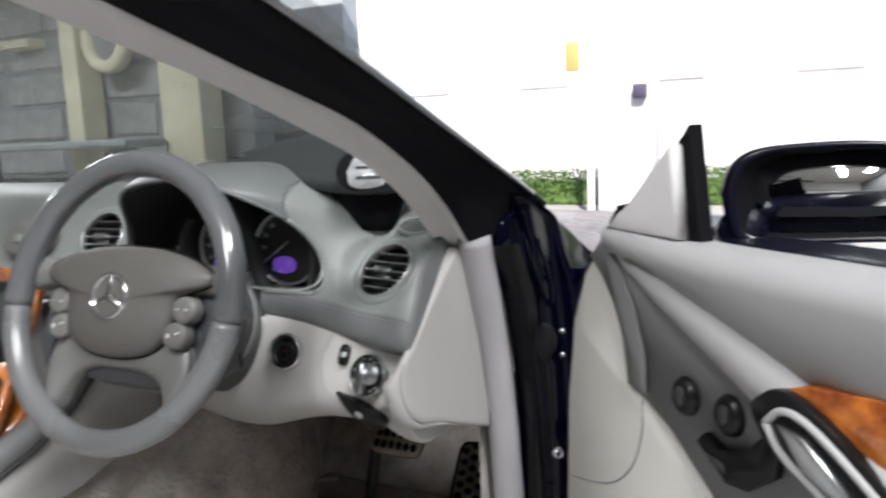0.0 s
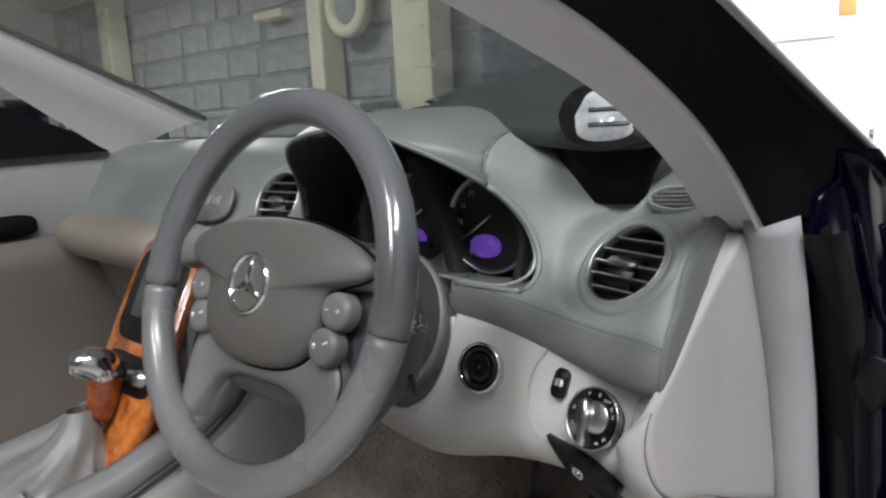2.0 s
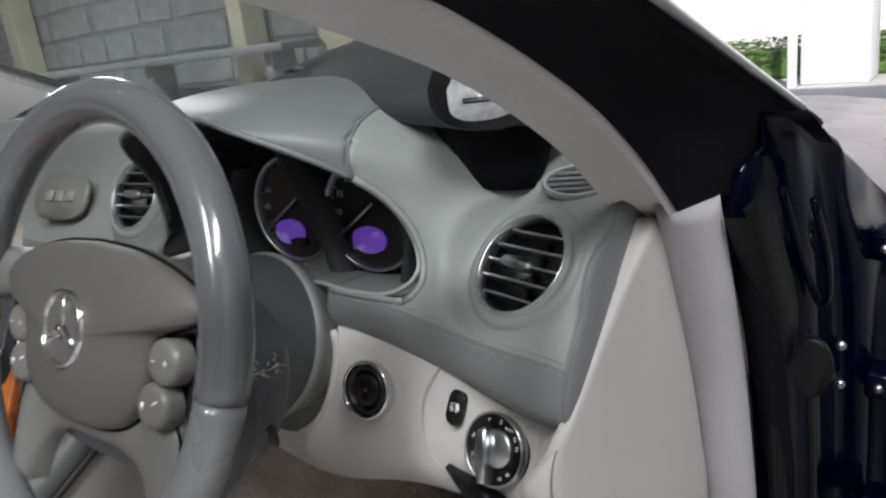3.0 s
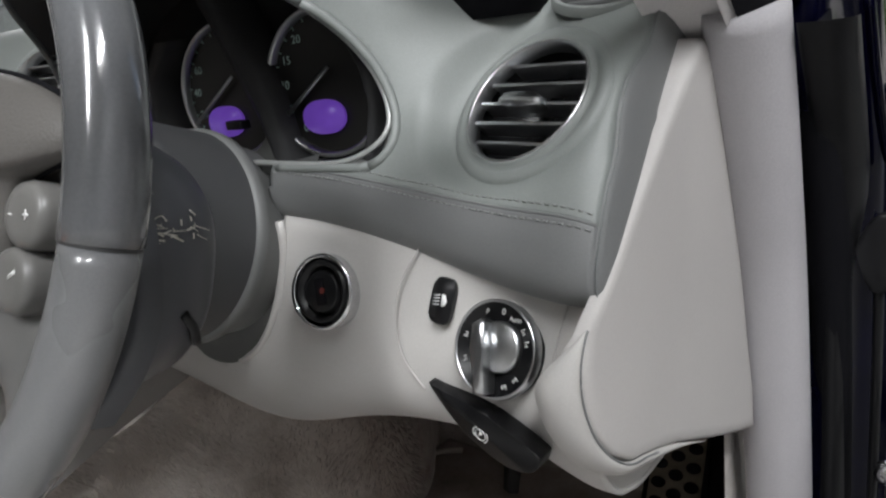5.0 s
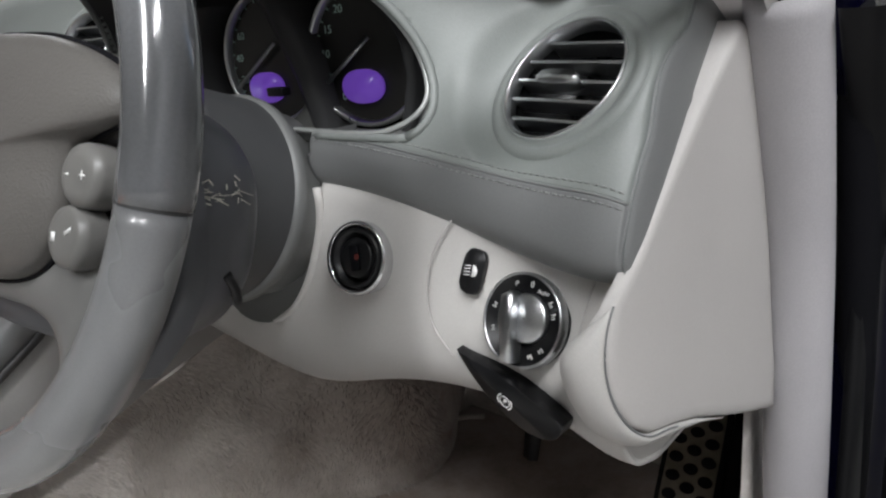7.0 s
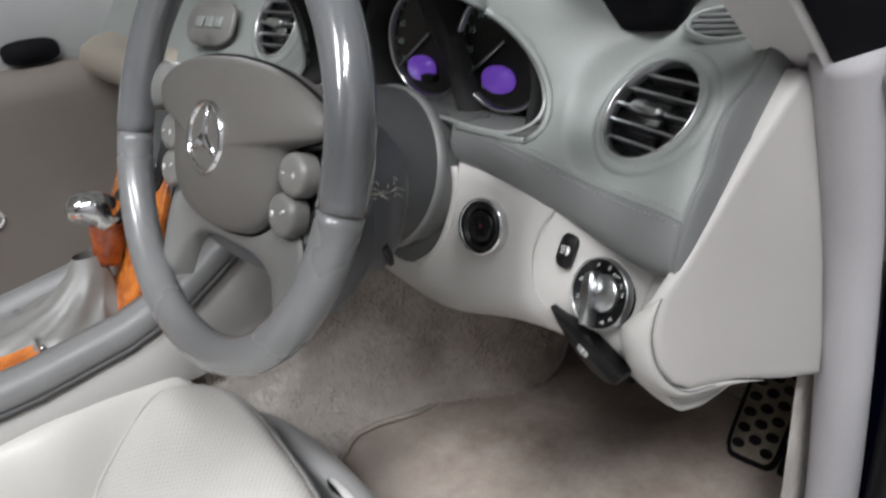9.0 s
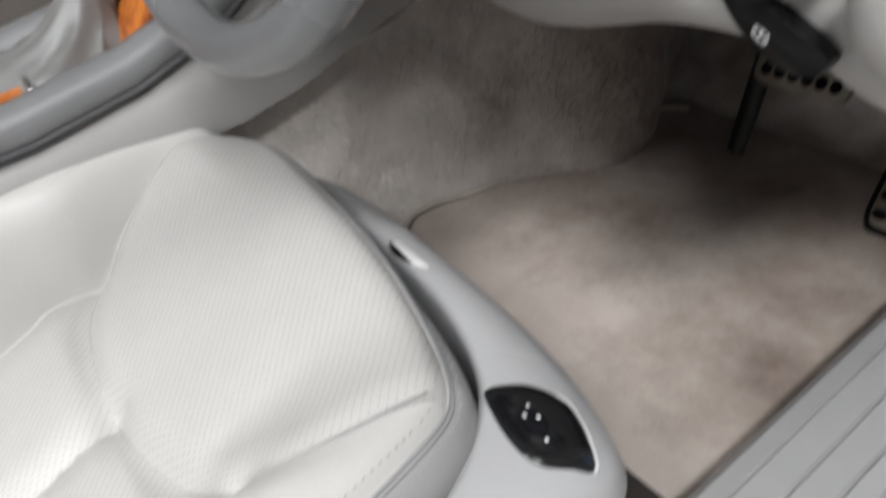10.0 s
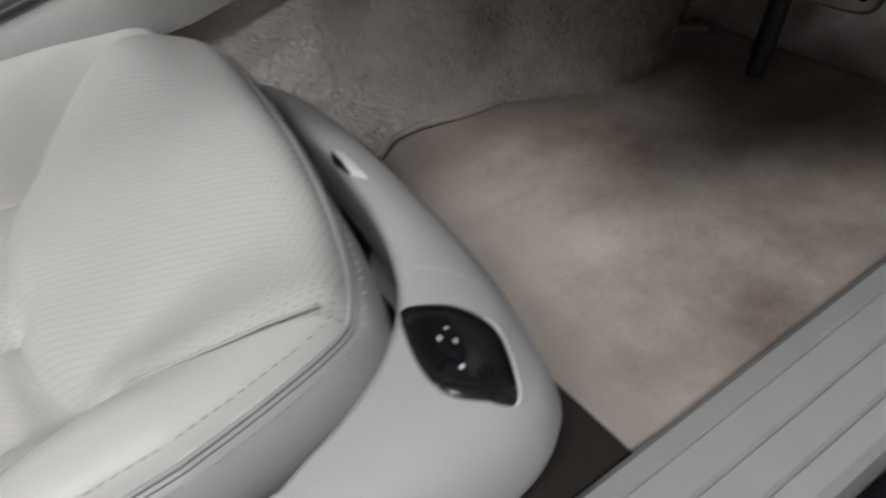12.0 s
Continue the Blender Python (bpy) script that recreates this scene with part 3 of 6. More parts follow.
def dashboard():
    dash = thing("dashboard", "grey-green leather dashboard with round vents and stitched lower roll", "dashboard")
    pad, roll, hood = bmesh.new(), bmesh.new(), bmesh.new()
    nx, ns = 420, 130
    x0, x1 = -0.69, 0.635
    seam = round(SEAM * ns)
    grid = [[flush(dash_point(x0 + (x1 - x0) * i / nx, j / ns)) for j in range(ns + 1)] for i in range(nx + 1)]
    seen = {}
    for i in range(nx):
        for j in range(ns):
            c = (grid[i][j] + grid[i + 1][j + 1]) / 2
            if j < seam:
                target = roll
                if 0.2 < c.x < 0.386 - 0.12 * (0.905 - c.z):
                    continue
            else:
                target = hood if j > 78 and 0.16 < c.x < 0.4427 - 0.06 * (j / ns - 0.62) else pad
                if c.z < FOOT and 0.2 < c.x < 0.386 and j < 70:
                    continue
                if c.y < 0.25 and j < 104 and (in_binnacle(c.x, c.z) or in_vent(RVENT, c, 0.045) or in_vent(MVENT, c, 0.045)):
                    continue
            f = []
            for a, b in ((i, j), (i + 1, j), (i + 1, j + 1), (i, j + 1)):
                key = (a, b, id(target))
                if key not in seen:
                    seen[key] = target.verts.new(grid[a][b])
                f.append(seen[key])
            target.faces.new(f)
    solid(part("pad", pad, M["dash"], dash), 0.006)
    solid(part("roll", roll, M["roll"], dash, "darker grey stitched leather roll"), 0.006)
    solid(part("hood_cover", hood, M["hoodskin"], dash, "smooth darker grey cover of the instrument hood"), 0.006)
    part("hood_joint", tube([dash_point(0.4432 - 0.06 * (k / 30 * 0.36), 0.62 + 0.36 * k / 30) + Vector((0, 0, 0.0004)) for k in range(31)], 0.0011, 6), M["roll"], dash)
    # two rows of stitches and the seam
    for s in (SEAM - 0.014, SEAM + 0.018):
        st = bmesh.new()
        x = 0.390
        while x < 0.631:
            p, q = flush(dash_point(x, s)), flush(dash_point(x + 0.0028, s))
            up = Vector((0, -0.8, 0.6)) * 0.0005
            tube([p + up, q + up], 0.0005, 5, bm=st)
            x += 0.0046
        tagged(part("stitches", st, M["stitch"], dash), kind="stuff")
    part("seam", tube([flush(dash_point(0.388 + 0.246 * i / 60, SEAM)) + Vector((0, 0.0002, 0)) for i in range(61)], 0.0009, 6), M["roll"], dash)
    # the roll's inner end beside the steering column
    rows = []
    for j in range(0, seam + 1):
        p = dash_point(0.3855 - 0.12 * (0.905 - dash_point(0.385, j / ns).z), j / ns)
        rows.append([p, p + Vector((-0.0015, 0.003, 0)), p + Vector((-0.001, 0.05, 0))])
    part("roll_end", loft(rows), M["roll"], dash)
    # rounded end of the pad
    rows = []
    for j in range(6, ns + 1):
        p = grid[nx][j]
        rows.append([p, p + Vector((0.002, 0.001, 0)), p + Vector((0.0038, 0.004, -0.001)), p + Vector((0.0062, 0.015, -0.003)), p + Vector((0.0082, 0.030, -0.006)), p + Vector((0.0105, 0.045, -0.009)), p + Vector((0.0115, 0.07, -0.014))])
    part("pad_end", loft(rows), M["roll"], dash)
    part("end_seam", tube([grid[nx][j] + Vector((0.0015, 0.0003, 0.0)) for j in range(10, 100)], 0.0006, 6), M["hoodskin"], dash)
    return dash


M["bezel"] = surface("bezel_plastic", (0.15, 0.152, 0.145), 0.5, vary=0.08, grain=1000, bump=0.05)
M["trimline"] = surface("pale_trim", (0.36, 0.37, 0.36), 0.35, metal=0.3, vary=0.06, grain=800, bump=0.0)
M["hoodskin"] = surface("hood_leather", (0.15, 0.16, 0.158), 0.42, vary=0.1, scale=7, grain=900, bump=0.1)
M["stitch"] = surface("grey_thread", (0.29, 0.30, 0.29), 0.7, vary=0.1, grain=900, bump=0.1)
DASH = dashboard()


def air_vent(m, parent, slats, tab=True):
    ring = part("air_vent", turned([(0.041, -0.012), (0.0405, -0.001), (0.0415, 0.002), (0.0435, 0.001), (0.045, -0.0015), (0.0475, 0.0), (0.0505, 0.0002), (0.0535, -0.0015), (0.056, -0.006), (0.057, -0.012)], m, 56), M["dash"], parent, "round air vent with satin ring")
    part("vent_ring", turned([(0.0398, -0.008), (0.0402, 0.0015), (0.0412, 0.003), (0.0422, 0.0015), (0.0425, -0.004)], m, 56), M["satin"], ring)
    part("vent_well", turned([(0.0005, -0.034), (0.040, -0.032), (0.0412, 0.0)], m, 40), M["black"], ring)
    for i in range(slats):
        h = (i - (slats - 1) / 2) * 0.0136
        w = math.sqrt(0.0395 ** 2 - h * h)
        part("slat", box(-w, w, h - 0.0011, h + 0.0011, -0.016, -0.002, 0.0006, m), M["satin"], ring)
    part("vane", box(-0.001, 0.001, -0.036, 0.036, -0.026, -0.017, 0, m), M["black"], ring)
    if tab:
        part("vent_tab", slab(ellipse(0.017, 0.0048, 24, -0.004, -0.0005, 2.6), 0.010, m @ Matrix.Translation((0, 0, -0.006)), 0.003), M["satin"], ring, "silver adjusting tab")
    return ring


air_vent(RVENT, DASH, 5)
air_vent(MVENT, DASH, 5)


def lower_panel():
    """Pale panel under the roll, with a round cut-out for the steering column."""
    prof = [(0.03, 0.872), (0.012, 0.855), (0.006, 0.835), (-0.001, 0.805), (-0.006, 0.775), (-0.004, 0.748), (0.008, 0.728), (0.03, 0.716), (0.07, 0.708), (0.2, 0.706), (0.36, 0.72)]
    line = spline([(0, y, z) for y, z in prof], 60)
    bm = bmesh.new()
    nx = 150
    x0, x1 = 0.105, 0.631
    vs = {}

    def place(i, j):
        x = x0 + (x1 - x0) * i / nx
        p = line[j].copy()
        low = bump_step(0.86 - p.z, 0.0, 0.16)
        p.z += low * (0.008 * (1 - bump_step(x, 0.15, 0.26)) - 0.018 * math.exp(-((x - 0.335) / 0.08) ** 2) + 0.018 * bump_step(x, 0.34, 0.52) - 0.022 * bump_step(x, 0.56, 0.625) - 0.012)
        p.z += (1 - bump_step(x, 0.40, 0.64)) * 0.012 * (1 - low)
        p.y -= 0.005 * bump_step(x, 0.600, 0.630) * bump_step(0.86 - p.z, 0.0, 0.05) * (1 - bump_step(0.77 - p.z, 0.0, 0.05))
        p.x = x
        return p

    for i in range(nx):
        for j in range(59):
            q = [place(i, j), place(i + 1, j + 1)]
            c = (q[0] + q[1]) / 2
            if (abs(c.x - 0.306) / 0.083) ** 2.2 + (abs(c.z - 0.866) / 0.114) ** 2.2 < 1 and c.y < 0.05:
                continue
            f = []
            for key in ((i, j), (i + 1, j), (i + 1, j + 1), (i, j + 1)):
                if key not in vs:
                    vs[key] = bm.verts.new(place(*key))
                f.append(vs[key])
            bm.faces.new(f)
    low = part("lower_panel", bm, M["panel"], DASH, "pale grey panel below the dashboard")
    solid(low, 0.004)
    end = bmesh.new()
    end.faces.new([end.verts.new(place(nx, j) - Vector((0.0006, 0, 0))) for j in range(12, 56)] + [end.verts.new((0.6304, 0.2, 0.84))])
    part("panel_end", end, M["panel"], low, smooth=False)
    # rolled rim of the cut-out, and the dark gaiter behind it
    rim = []
    for x, z in ellipse(0.084, 0.115, 80, 0.306, 0.866, 2.2)[38:] + ellipse(0.084, 0.115, 80, 0.306, 0.866, 2.2)[:1]:
        rim.append((x, 0.006 - 0.010 * bump_step(0.86 - z, 0.0, 0.09), z))
    part("cutout_rim", tube(rim, 0.0035, 8), M["panel"], low)
    m = facing((0.306, 0.012, 0.862), 16, 0)
    rows = []
    for k, h in ((0.62, 0.030), (0.72, 0.028), (0.75, 0.022), (0.745, 0.016), (0.83, 0.012), (0.86, 0.006), (0.855, 0.0), (0.94, -0.004), (1.06, -0.012)):
        rows.append([m @ Vector((0.083 * k * math.cos(a), 0.108 * k * math.sin(a), h)) for a in [radians(172 + 196 * k / 40) for k in range(41)]])
    part("column_gaiter", loft(rows), M["gaiter"], low, "dark grey ribbed column gaiter")
    # seams of the panel
    for pts in ([(0.515, 0.008, 0.858), (0.500, 0.001, 0.835), (0.494, -0.003, 0.81), (0.498, -0.006, 0.785), (0.513, -0.006, 0.764)], [(0.614, 0.006, 0.835), (0.607, 0.0, 0.81), (0.603, -0.004, 0.785), (0.603, -0.005, 0.76), (0.606, 0.0, 0.735)]):
        part("panel_seam", tube([(x, y - 0.0012, z) for x, y, z in pts], 0.0007, 6, 24), M["kick"], low)
    return low


M["gaiter"] = surface("gaiter_rubber", (0.085, 0.087, 0.085), 0.6, vary=0.12, grain=900, bump=0.15)
LOW = lower_panel()


def end_cap():
    """Pale cover on the dashboard's end, which faces the open door."""
    outline = [(0.108, 0.960), (0.067, 0.920), (0.030, 0.884), (-0.004, 0.850), (-0.026, 0.826), (-0.032, 0.80), (-0.026, 0.773), (-0.012, 0.751), (0.006, 0.737), (0.03, 0.73), (0.065, 0.718), (0.098, 0.703), (0.13, 0.69), (0.186, 0.668), (0.184, 0.70), (0.176, 0.735), (0.163, 0.80), (0.148, 0.863), (0.135, 0.91), (0.121, 0.958)]
    bm = bmesh.new()

    def at(y, z, out):
        return Vector((0.6405 + 0.11 * max(0, y) + 0.25 * min(0, y) + out + 0.004 * bump_step(y, 0.09, 0.12), y, z))

    cy, cz = 0.075, 0.82
    rings = []
    for f, out in ((1.0, -0.02), (1.0, -0.003), (0.985, 0.0005), (0.96, 0.002), (0.9, 0.002), (0.5, 0.002), (0.2, 0.002), (0.02, 0.002)):
        rings.append([at(cy + (y - cy) * f, cz + (z - cz) * f, max(out, -0.005) if z > 0.81 and y < 0.1 else out) for y, z in outline])
    loft(rings, closed=True, bm=bm)
    bm.verts.ensure_lookup_table()
    bm.faces.new([v for v in bm.verts][-len(outline):])
    cap = part("end_cap", bm, M["kick"], DASH, "smooth pale end cover of the dashboard")
    # rounded band that wraps the cover's front and foot, and the fine joint beside it
    line = [(p.y, p.z) for p in spline([(0, y, z) for y, z in outline[:13]], 97)]
    rows, joint = [], []
    for i, (y, z) in enumerate(line):
        u = i / 8
        k = bump_step(u, 3.7, 5.2) * (1 - bump_step(u, 8.8, 11.4))
        if k < 0.01:
            continue
        a, b = line[max(i - 1, 0)], line[min(i + 1, 96)]
        d = Vector((b[1] - a[1], -(b[0] - a[0]))).normalized()
        if d.x * (y - cy) + d.y * (z - cz) < 0:
            d = -d
        rows.append([at(y + d.x * o * k, z + d.y * o * k, 0.002 + v * k) for o, v in ((-0.001, -0.002), (0.001, 0.0005), (0.003, 0.0002), (0.0055, -0.002), (0.0075, -0.006), (0.0085, -0.011), (0.008, -0.018), (0.004, -0.024))])
        if u < 9.3:
            joint.append(at(y, z, 0.0022))
    part("cap_band", loft(rows), M["panel"], cap, "pale rounded band round the end cover")
    part("cap_joint", tube(joint, 0.0007, 6), M["roll"], cap)
    return cap


end_cap()


def binnacle():
    """Instrument housing: dark recess with two large dials and two narrow gauges."""
    cl = part("instrument_binnacle", box(0.08, 0.51, 0.101, 0.107, 0.87, 1.06), M["hood"], DASH, "dark instrument recess with two round dials")

    def arch(n=90):
        pts = []
        for i in range(n + 1):
            u = math.sin(math.pi / 2 * (-1 + 2 * i / n))
            z = max(FOOT, 0.897 + 0.158 * visor(u))
            pts.append(Vector((0.295 + (0.197 - corner(z)) * u, 0, z)))
        return pts

    def skin_y(x, z):
        best = min((abs(dash_point(x, j / 160).z - z), j) for j in range(44, 128))
        return dash_point(x, best[1] / 160).y

    front = [Vector((p.x, skin_y(p.x, p.z), p.z)) for p in arch()]
    sill = [Vector((0.468 - 0.345 * i / 50, 0, FOOT)) for i in range(51)]
    for p in sill:
        w = bump_step(p.x, 0.376, 0.392)
        p.y = skin_y(p.x, FOOT) * w + (1 - w) * 0.018
    back = [Vector((0.295 + (p.x - 0.295) * 0.97, 0.099, 0.897 + (p.z - 0.897) * 0.86)) for p in arch()]
    part("recess_wall", loft([front, [a.lerp(b, 0.06) + Vector((0, 0, -0.004 * bump_step(a.z, 0.93, 1.0))) for a, b in zip(front, back)], [a.lerp(b, 0.5) for a, b in zip(front, back)], back]), M["hood"], cl)
    part("recess_floor", loft([sill, [Vector((p.x, 0.045, 0.9005)) for p in sill], [Vector((p.x, 0.1, 0.892)) for p in sill]]), M["bezel"], cl, "grey sloping lower bezel")
    part("sill_face", loft([sill, [p + Vector((0, 0.002, -0.008)) for p in sill], [p + Vector((0, 0.03, -0.016)) for p in sill]]), M["bezel"], cl)
    part("opening_edge", tube([p for p in front if p.z > FOOT + 0.001 and p.x < 0.445], 0.0030, 8), M["hoodskin"], cl)
    part("opening_edge", tube([p + Vector((0.0015, -0.0005, 0)) for p in front if p.x > 0.44] + [p + Vector((0, -0.0005, -0.0015)) for p in sill if 0.392 < p.x < 0.468], 0.0032, 8), M["dash"], cl)
    path = [p + Vector((-0.003, 0.001, 0.0)) for p in front if p.x > 0.42 and p.z > 0.912] + [p + Vector((0, 0.0, 0.001)) for p in sill if p.x < 0.462]
    for _ in range(6):
        path = [path[0]] + [(a + b * 2 + c) / 4 for a, b, c in zip(path, path[1:], path[2:])] + [path[-1]]
    part("opening_trim", tube(path, 0.0021, 8, 120), M["trimline"], cl, "thin pale trim round the opening")
    for x, off, digits in ((0.380, -0.005, ("0", "5", "10", "15", "20")), (0.269, -0.010, ("0", "20", "40", "60"))):
        m = facing((x, 0.088, 0.954), 4, 6) @ Matrix.Diagonal((1.16, 1.16, 1, 1))
        dial = part("dial", turned([(0.0002, 0.0), (0.047, 0.0)], m, 48), M["face"], cl, "black dial with pale green figures")
        part("dial_ring", turned([(0.0455, 0.0), (0.0462, 0.006), (0.048, 0.0075), (0.0495, 0.006), (0.05, 0.0)], m, 56), M["satin"], dial)
        part("display", slab(ellipse(0.0175, 0.0115, 32, off, -0.0225, 2.2), 0.003, m @ Matrix.Translation((0, 0, 0.001))), M["purple"], dial, "lit purple display")
        part("needle", box(-0.0012, 0.0012, 0.0, 0.052, 0.0045, 0.006, 0, m @ Matrix.Translation((-0.038, -0.022, 0)) @ Matrix.Rotation(radians(-53), 4, "Z")), M["satin"], dial)
        for k, word in enumerate(digits):
            a = radians(232 - 26 * k)
            written(word, 0.0078, m @ Matrix.Translation((0.037 * math.cos(a), 0.037 * math.sin(a), 0.0012)), M["digit"], dial)
        for k in range(12):
            a = radians(215 - 13 * k)
            part("tick", box(0.0425, 0.0455, -0.0004, 0.0004, 0.0008, 0.0014, 0, m @ Matrix.Rotation(a, 4, "Z")), M["digit"], dial)
    # narrow gauges at both ends and the slanted ribs between
    for x, sgn in ((0.458, 1), (0.165, -1)):
        m = facing((x, 0.080, 0.919), 4, 6)
        part("gauge", slab([(-0.012, -0.022), (0.014 * 1, -0.022), (0.014, 0.03), (0.0, 0.034)] if sgn > 0 else [(-0.014, -0.022), (0.012, -0.022), (0.0, 0.034), (-0.014, 0.03)], 0.002, m), M["face"], cl)
        part("gauge_trim", tube([m @ Vector((-0.022 * sgn, -0.022, 0.004)), m @ Vector((-0.014 * sgn, -0.006, 0.004)), m @ Vector((-0.004 * sgn, 0.014, 0.004)), m @ Vector((0.002 * sgn, 0.034, 0.004))], 0.0026, 8, 12), M["satin"], cl)
        part("gauge_bar", box(-0.006, 0.012, -0.008, -0.006, 0.003, 0.004, 0, m), M["white"], cl)
    for band in (((0.896, 0.330, 0.350), (0.935, 0.317, 0.340), (0.97, 0.300, 0.329), (1.0, 0.284, 0.315), (1.03, 0.268, 0.297)), ((0.896, 0.424, 0.436), (0.936, 0.436, 0.446), (0.962, 0.432, 0.444), (0.985, 0.420, 0.432)), ((0.896, 0.185, 0.20), (0.935, 0.175, 0.19), (0.97, 0.178, 0.195), (1.0, 0.2, 0.225))):
        rows = [[(a - 0.003, 0.096, z), (a, 0.066, z), ((a + b) / 2, 0.060, z), (b, 0.066, z), (b + 0.003, 0.096, z)] for z, a, b in band]
        part("rib", loft(rows), M["hood"], cl)
    part("trip_button", box(0.296, 0.315, 0.050, 0.060, 0.925, 0.932, 0.001), M["black"], cl)
    apron = [(0.269 + 0.0575 * math.cos(radians(a)), 0.954 + 0.0575 * math.sin(radians(a))) for a in range(-92, -24, 6)]
    apron += [(0.321, 0.928), (0.332, 0.912), (0.342, 0.893), (0.262, 0.893)]
    part("lower_bezel", slab([(x, z) for x, z in apron], 0.010, Matrix.Translation((0, 0.086, 0)) @ Matrix.Rotation(radians(90), 4, "X"), 0.002), M["bezel"], cl, smooth=False)
    return cl


binnacle()


def switches():
    # ignition lock
    m = facing((0.437, -0.0085, 0.823), 18, 4)
    lock = part("ignition_lock", turned([(0.0255, -0.01), (0.0262, 0.001), (0.0248, 0.0035), (0.0228, 0.0025), (0.0222, -0.004)], m, 48), M["chrome"], DASH, "black ignition lock in a chrome ring")
    part("lock_body", turned([(0.0222, -0.003), (0.0205, 0.0035), (0.0185, 0.0035), (0.0165, -0.003), (0.0150, -0.004), (0.0142, 0.001), (0.0125, 0.002), (0.0003, 0.002)], m, 40), M["black"], lock)
    part("key_slot", box(-0.004, 0.004, -0.009, 0.009, 0.0018, 0.0034, 0.0012, m @ Matrix.Rotation(radians(14), 4, "Z")), M["matte"], lock)
    part("key_mark", turned([(0.0002, 0.0042), (0.0022, 0.0040)], m @ Matrix.Translation((0.0026, 0.001, 0)), 14), plain("red_mark", (0.12, 0.02, 0.015), 0.5), lock)
    # headlamp washer button
    m = facing((0.531, 0.0015, 0.8235), 22, -4)
    fog = part("fog_button", slab(ellipse(0.0085, 0.0145, 36, 0, 0, 3.6), 0.004, m @ Matrix.Rotation(radians(-6), 4, "Z"), 0.0012), M["black"], DASH, "small black button with a lamp symbol")
    ic = bmesh.new()
    for k in range(4):
        slab([(-0.0062, -0.0032 + 0.0019 * k), (-0.001, -0.0026 + 0.0019 * k), (-0.001, -0.002 + 0.0019 * k), (-0.0062, -0.0026 + 0.0019 * k)], 0.0003, m @ Matrix.Translation((0, 0, 0.0040)), bm=ic)
    slab([(0.0004, -0.0036), (0.003, -0.0032), (0.0045, 0.0), (0.003, 0.0036), (0.0004, 0.004)], 0.0003, m @ Matrix.Translation((0, 0, 0.0040)), bm=ic)
    part("lamp_symbol", ic, M["white"], fog)
    # rotary light switch
    m = facing((0.570, -0.0075, 0.8015), 22, -6)
    sw = part("light_switch", turned([(0.0285, -0.008), (0.0282, 0.0015), (0.027, 0.0025), (0.0265, 0.001), (0.0003, 0.001)], m, 56), M["black"], DASH, "round black light switch with silver knob")
    part("switch_ring", turned([(0.0268, 0.0005), (0.0275, 0.0032), (0.0288, 0.0026), (0.0292, -0.004)], m, 56), M["satin"], sw)
    k = m @ Matrix.Rotation(radians(12), 4, "Z")
    part("knob", turned([(0.0150, 0.001), (0.0150, 0.004), (0.0135, 0.0055), (0.0003, 0.006)], k @ Matrix.Translation((0.0045, 0.001, 0)), 40), M["satin"], sw, "brushed silver knob")
    part("grip", slab([(-0.0065, -0.0255), (0.0015, -0.0255), (0.0030, 0.0), (0.0040, 0.0150), (0.0, 0.0175), (-0.0055, 0.0150), (-0.0065, 0.0)], 0.012, k @ Matrix.Translation((-0.003, 0, 0.001)), 0.0035, 3), M["satin"], sw)
    for a in (36, 18, -40, -62, 168, 205):
        ic = bmesh.new()
        q = m @ Matrix.Rotation(radians(a), 4, "Z") @ Matrix.Translation((0.0228, 0, 0.0013))
        slab([(-0.0018, -0.002), (0.0006, -0.002), (0.0006, -0.0012), (-0.0018, -0.0012)], 0.0003, q, bm=ic)
        slab([(-0.0018, 0.0004), (0.0014, 0.0004), (0.0014, 0.0012), (-0.0018, 0.0012)], 0.0003, q, bm=ic)
        slab([(-0.0014, -0.0008), (0.0, -0.0008), (0.0, 0.0), (-0.0014, 0.0)], 0.0003, q, bm=ic)
        part("switch_symbol", ic, M["print"], sw)
    for word, a, size in (("0", 82, 0.0052), ("Auto", 58, 0.0042), ("P", 112, 0.0045)):
        written(word, size, m @ Matrix.Translation((0.0222 * math.cos(radians(a)), 0.0222 * math.sin(radians(a)), 0.0013)), M["print"], sw)
    # parking brake release
    m = facing((0.563, -0.004, 0.751), -6, -8)
    o = [(-0.041, 0.0235), (-0.030, 0.0205), (-0.010, 0.0165), (0.015, 0.0075), (0.036, -0.003), (0.0385, -0.008), (0.031, -0.0185), (0.014, -0.0205), (0.0, -0.0165), (-0.014, -0.008), (-0.028, 0.005)]
    o = [(p.x, p.y) for p in spline([(x, y, 0) for x, y in o + o[:1]], 45)][:-1]
    br = part("brake_release", slab(o, 0.012, m, 0.0045, 3), M["black"], DASH, "black parking brake release handle")
    ic = bmesh.new()
    q = m @ Matrix.Translation((-0.004, -0.003, 0.0122)) @ Matrix.Rotation(radians(-24), 4, "Z")
    turned([(0.0036, 0), (0.0036, 0.0003), (0.0042, 0.0003), (0.0042, 0)], q, 24, bm=ic)
    slab([(-0.001, -0.0022), (-0.0003, -0.0022), (-0.0003, 0.0022), (-0.001, 0.0022)], 0.0003, q, bm=ic)
    slab([(-0.0003, 0.0), (0.0013, 0.0), (0.0013, 0.0022), (-0.0003, 0.0022)], 0.0003, q, bm=ic)
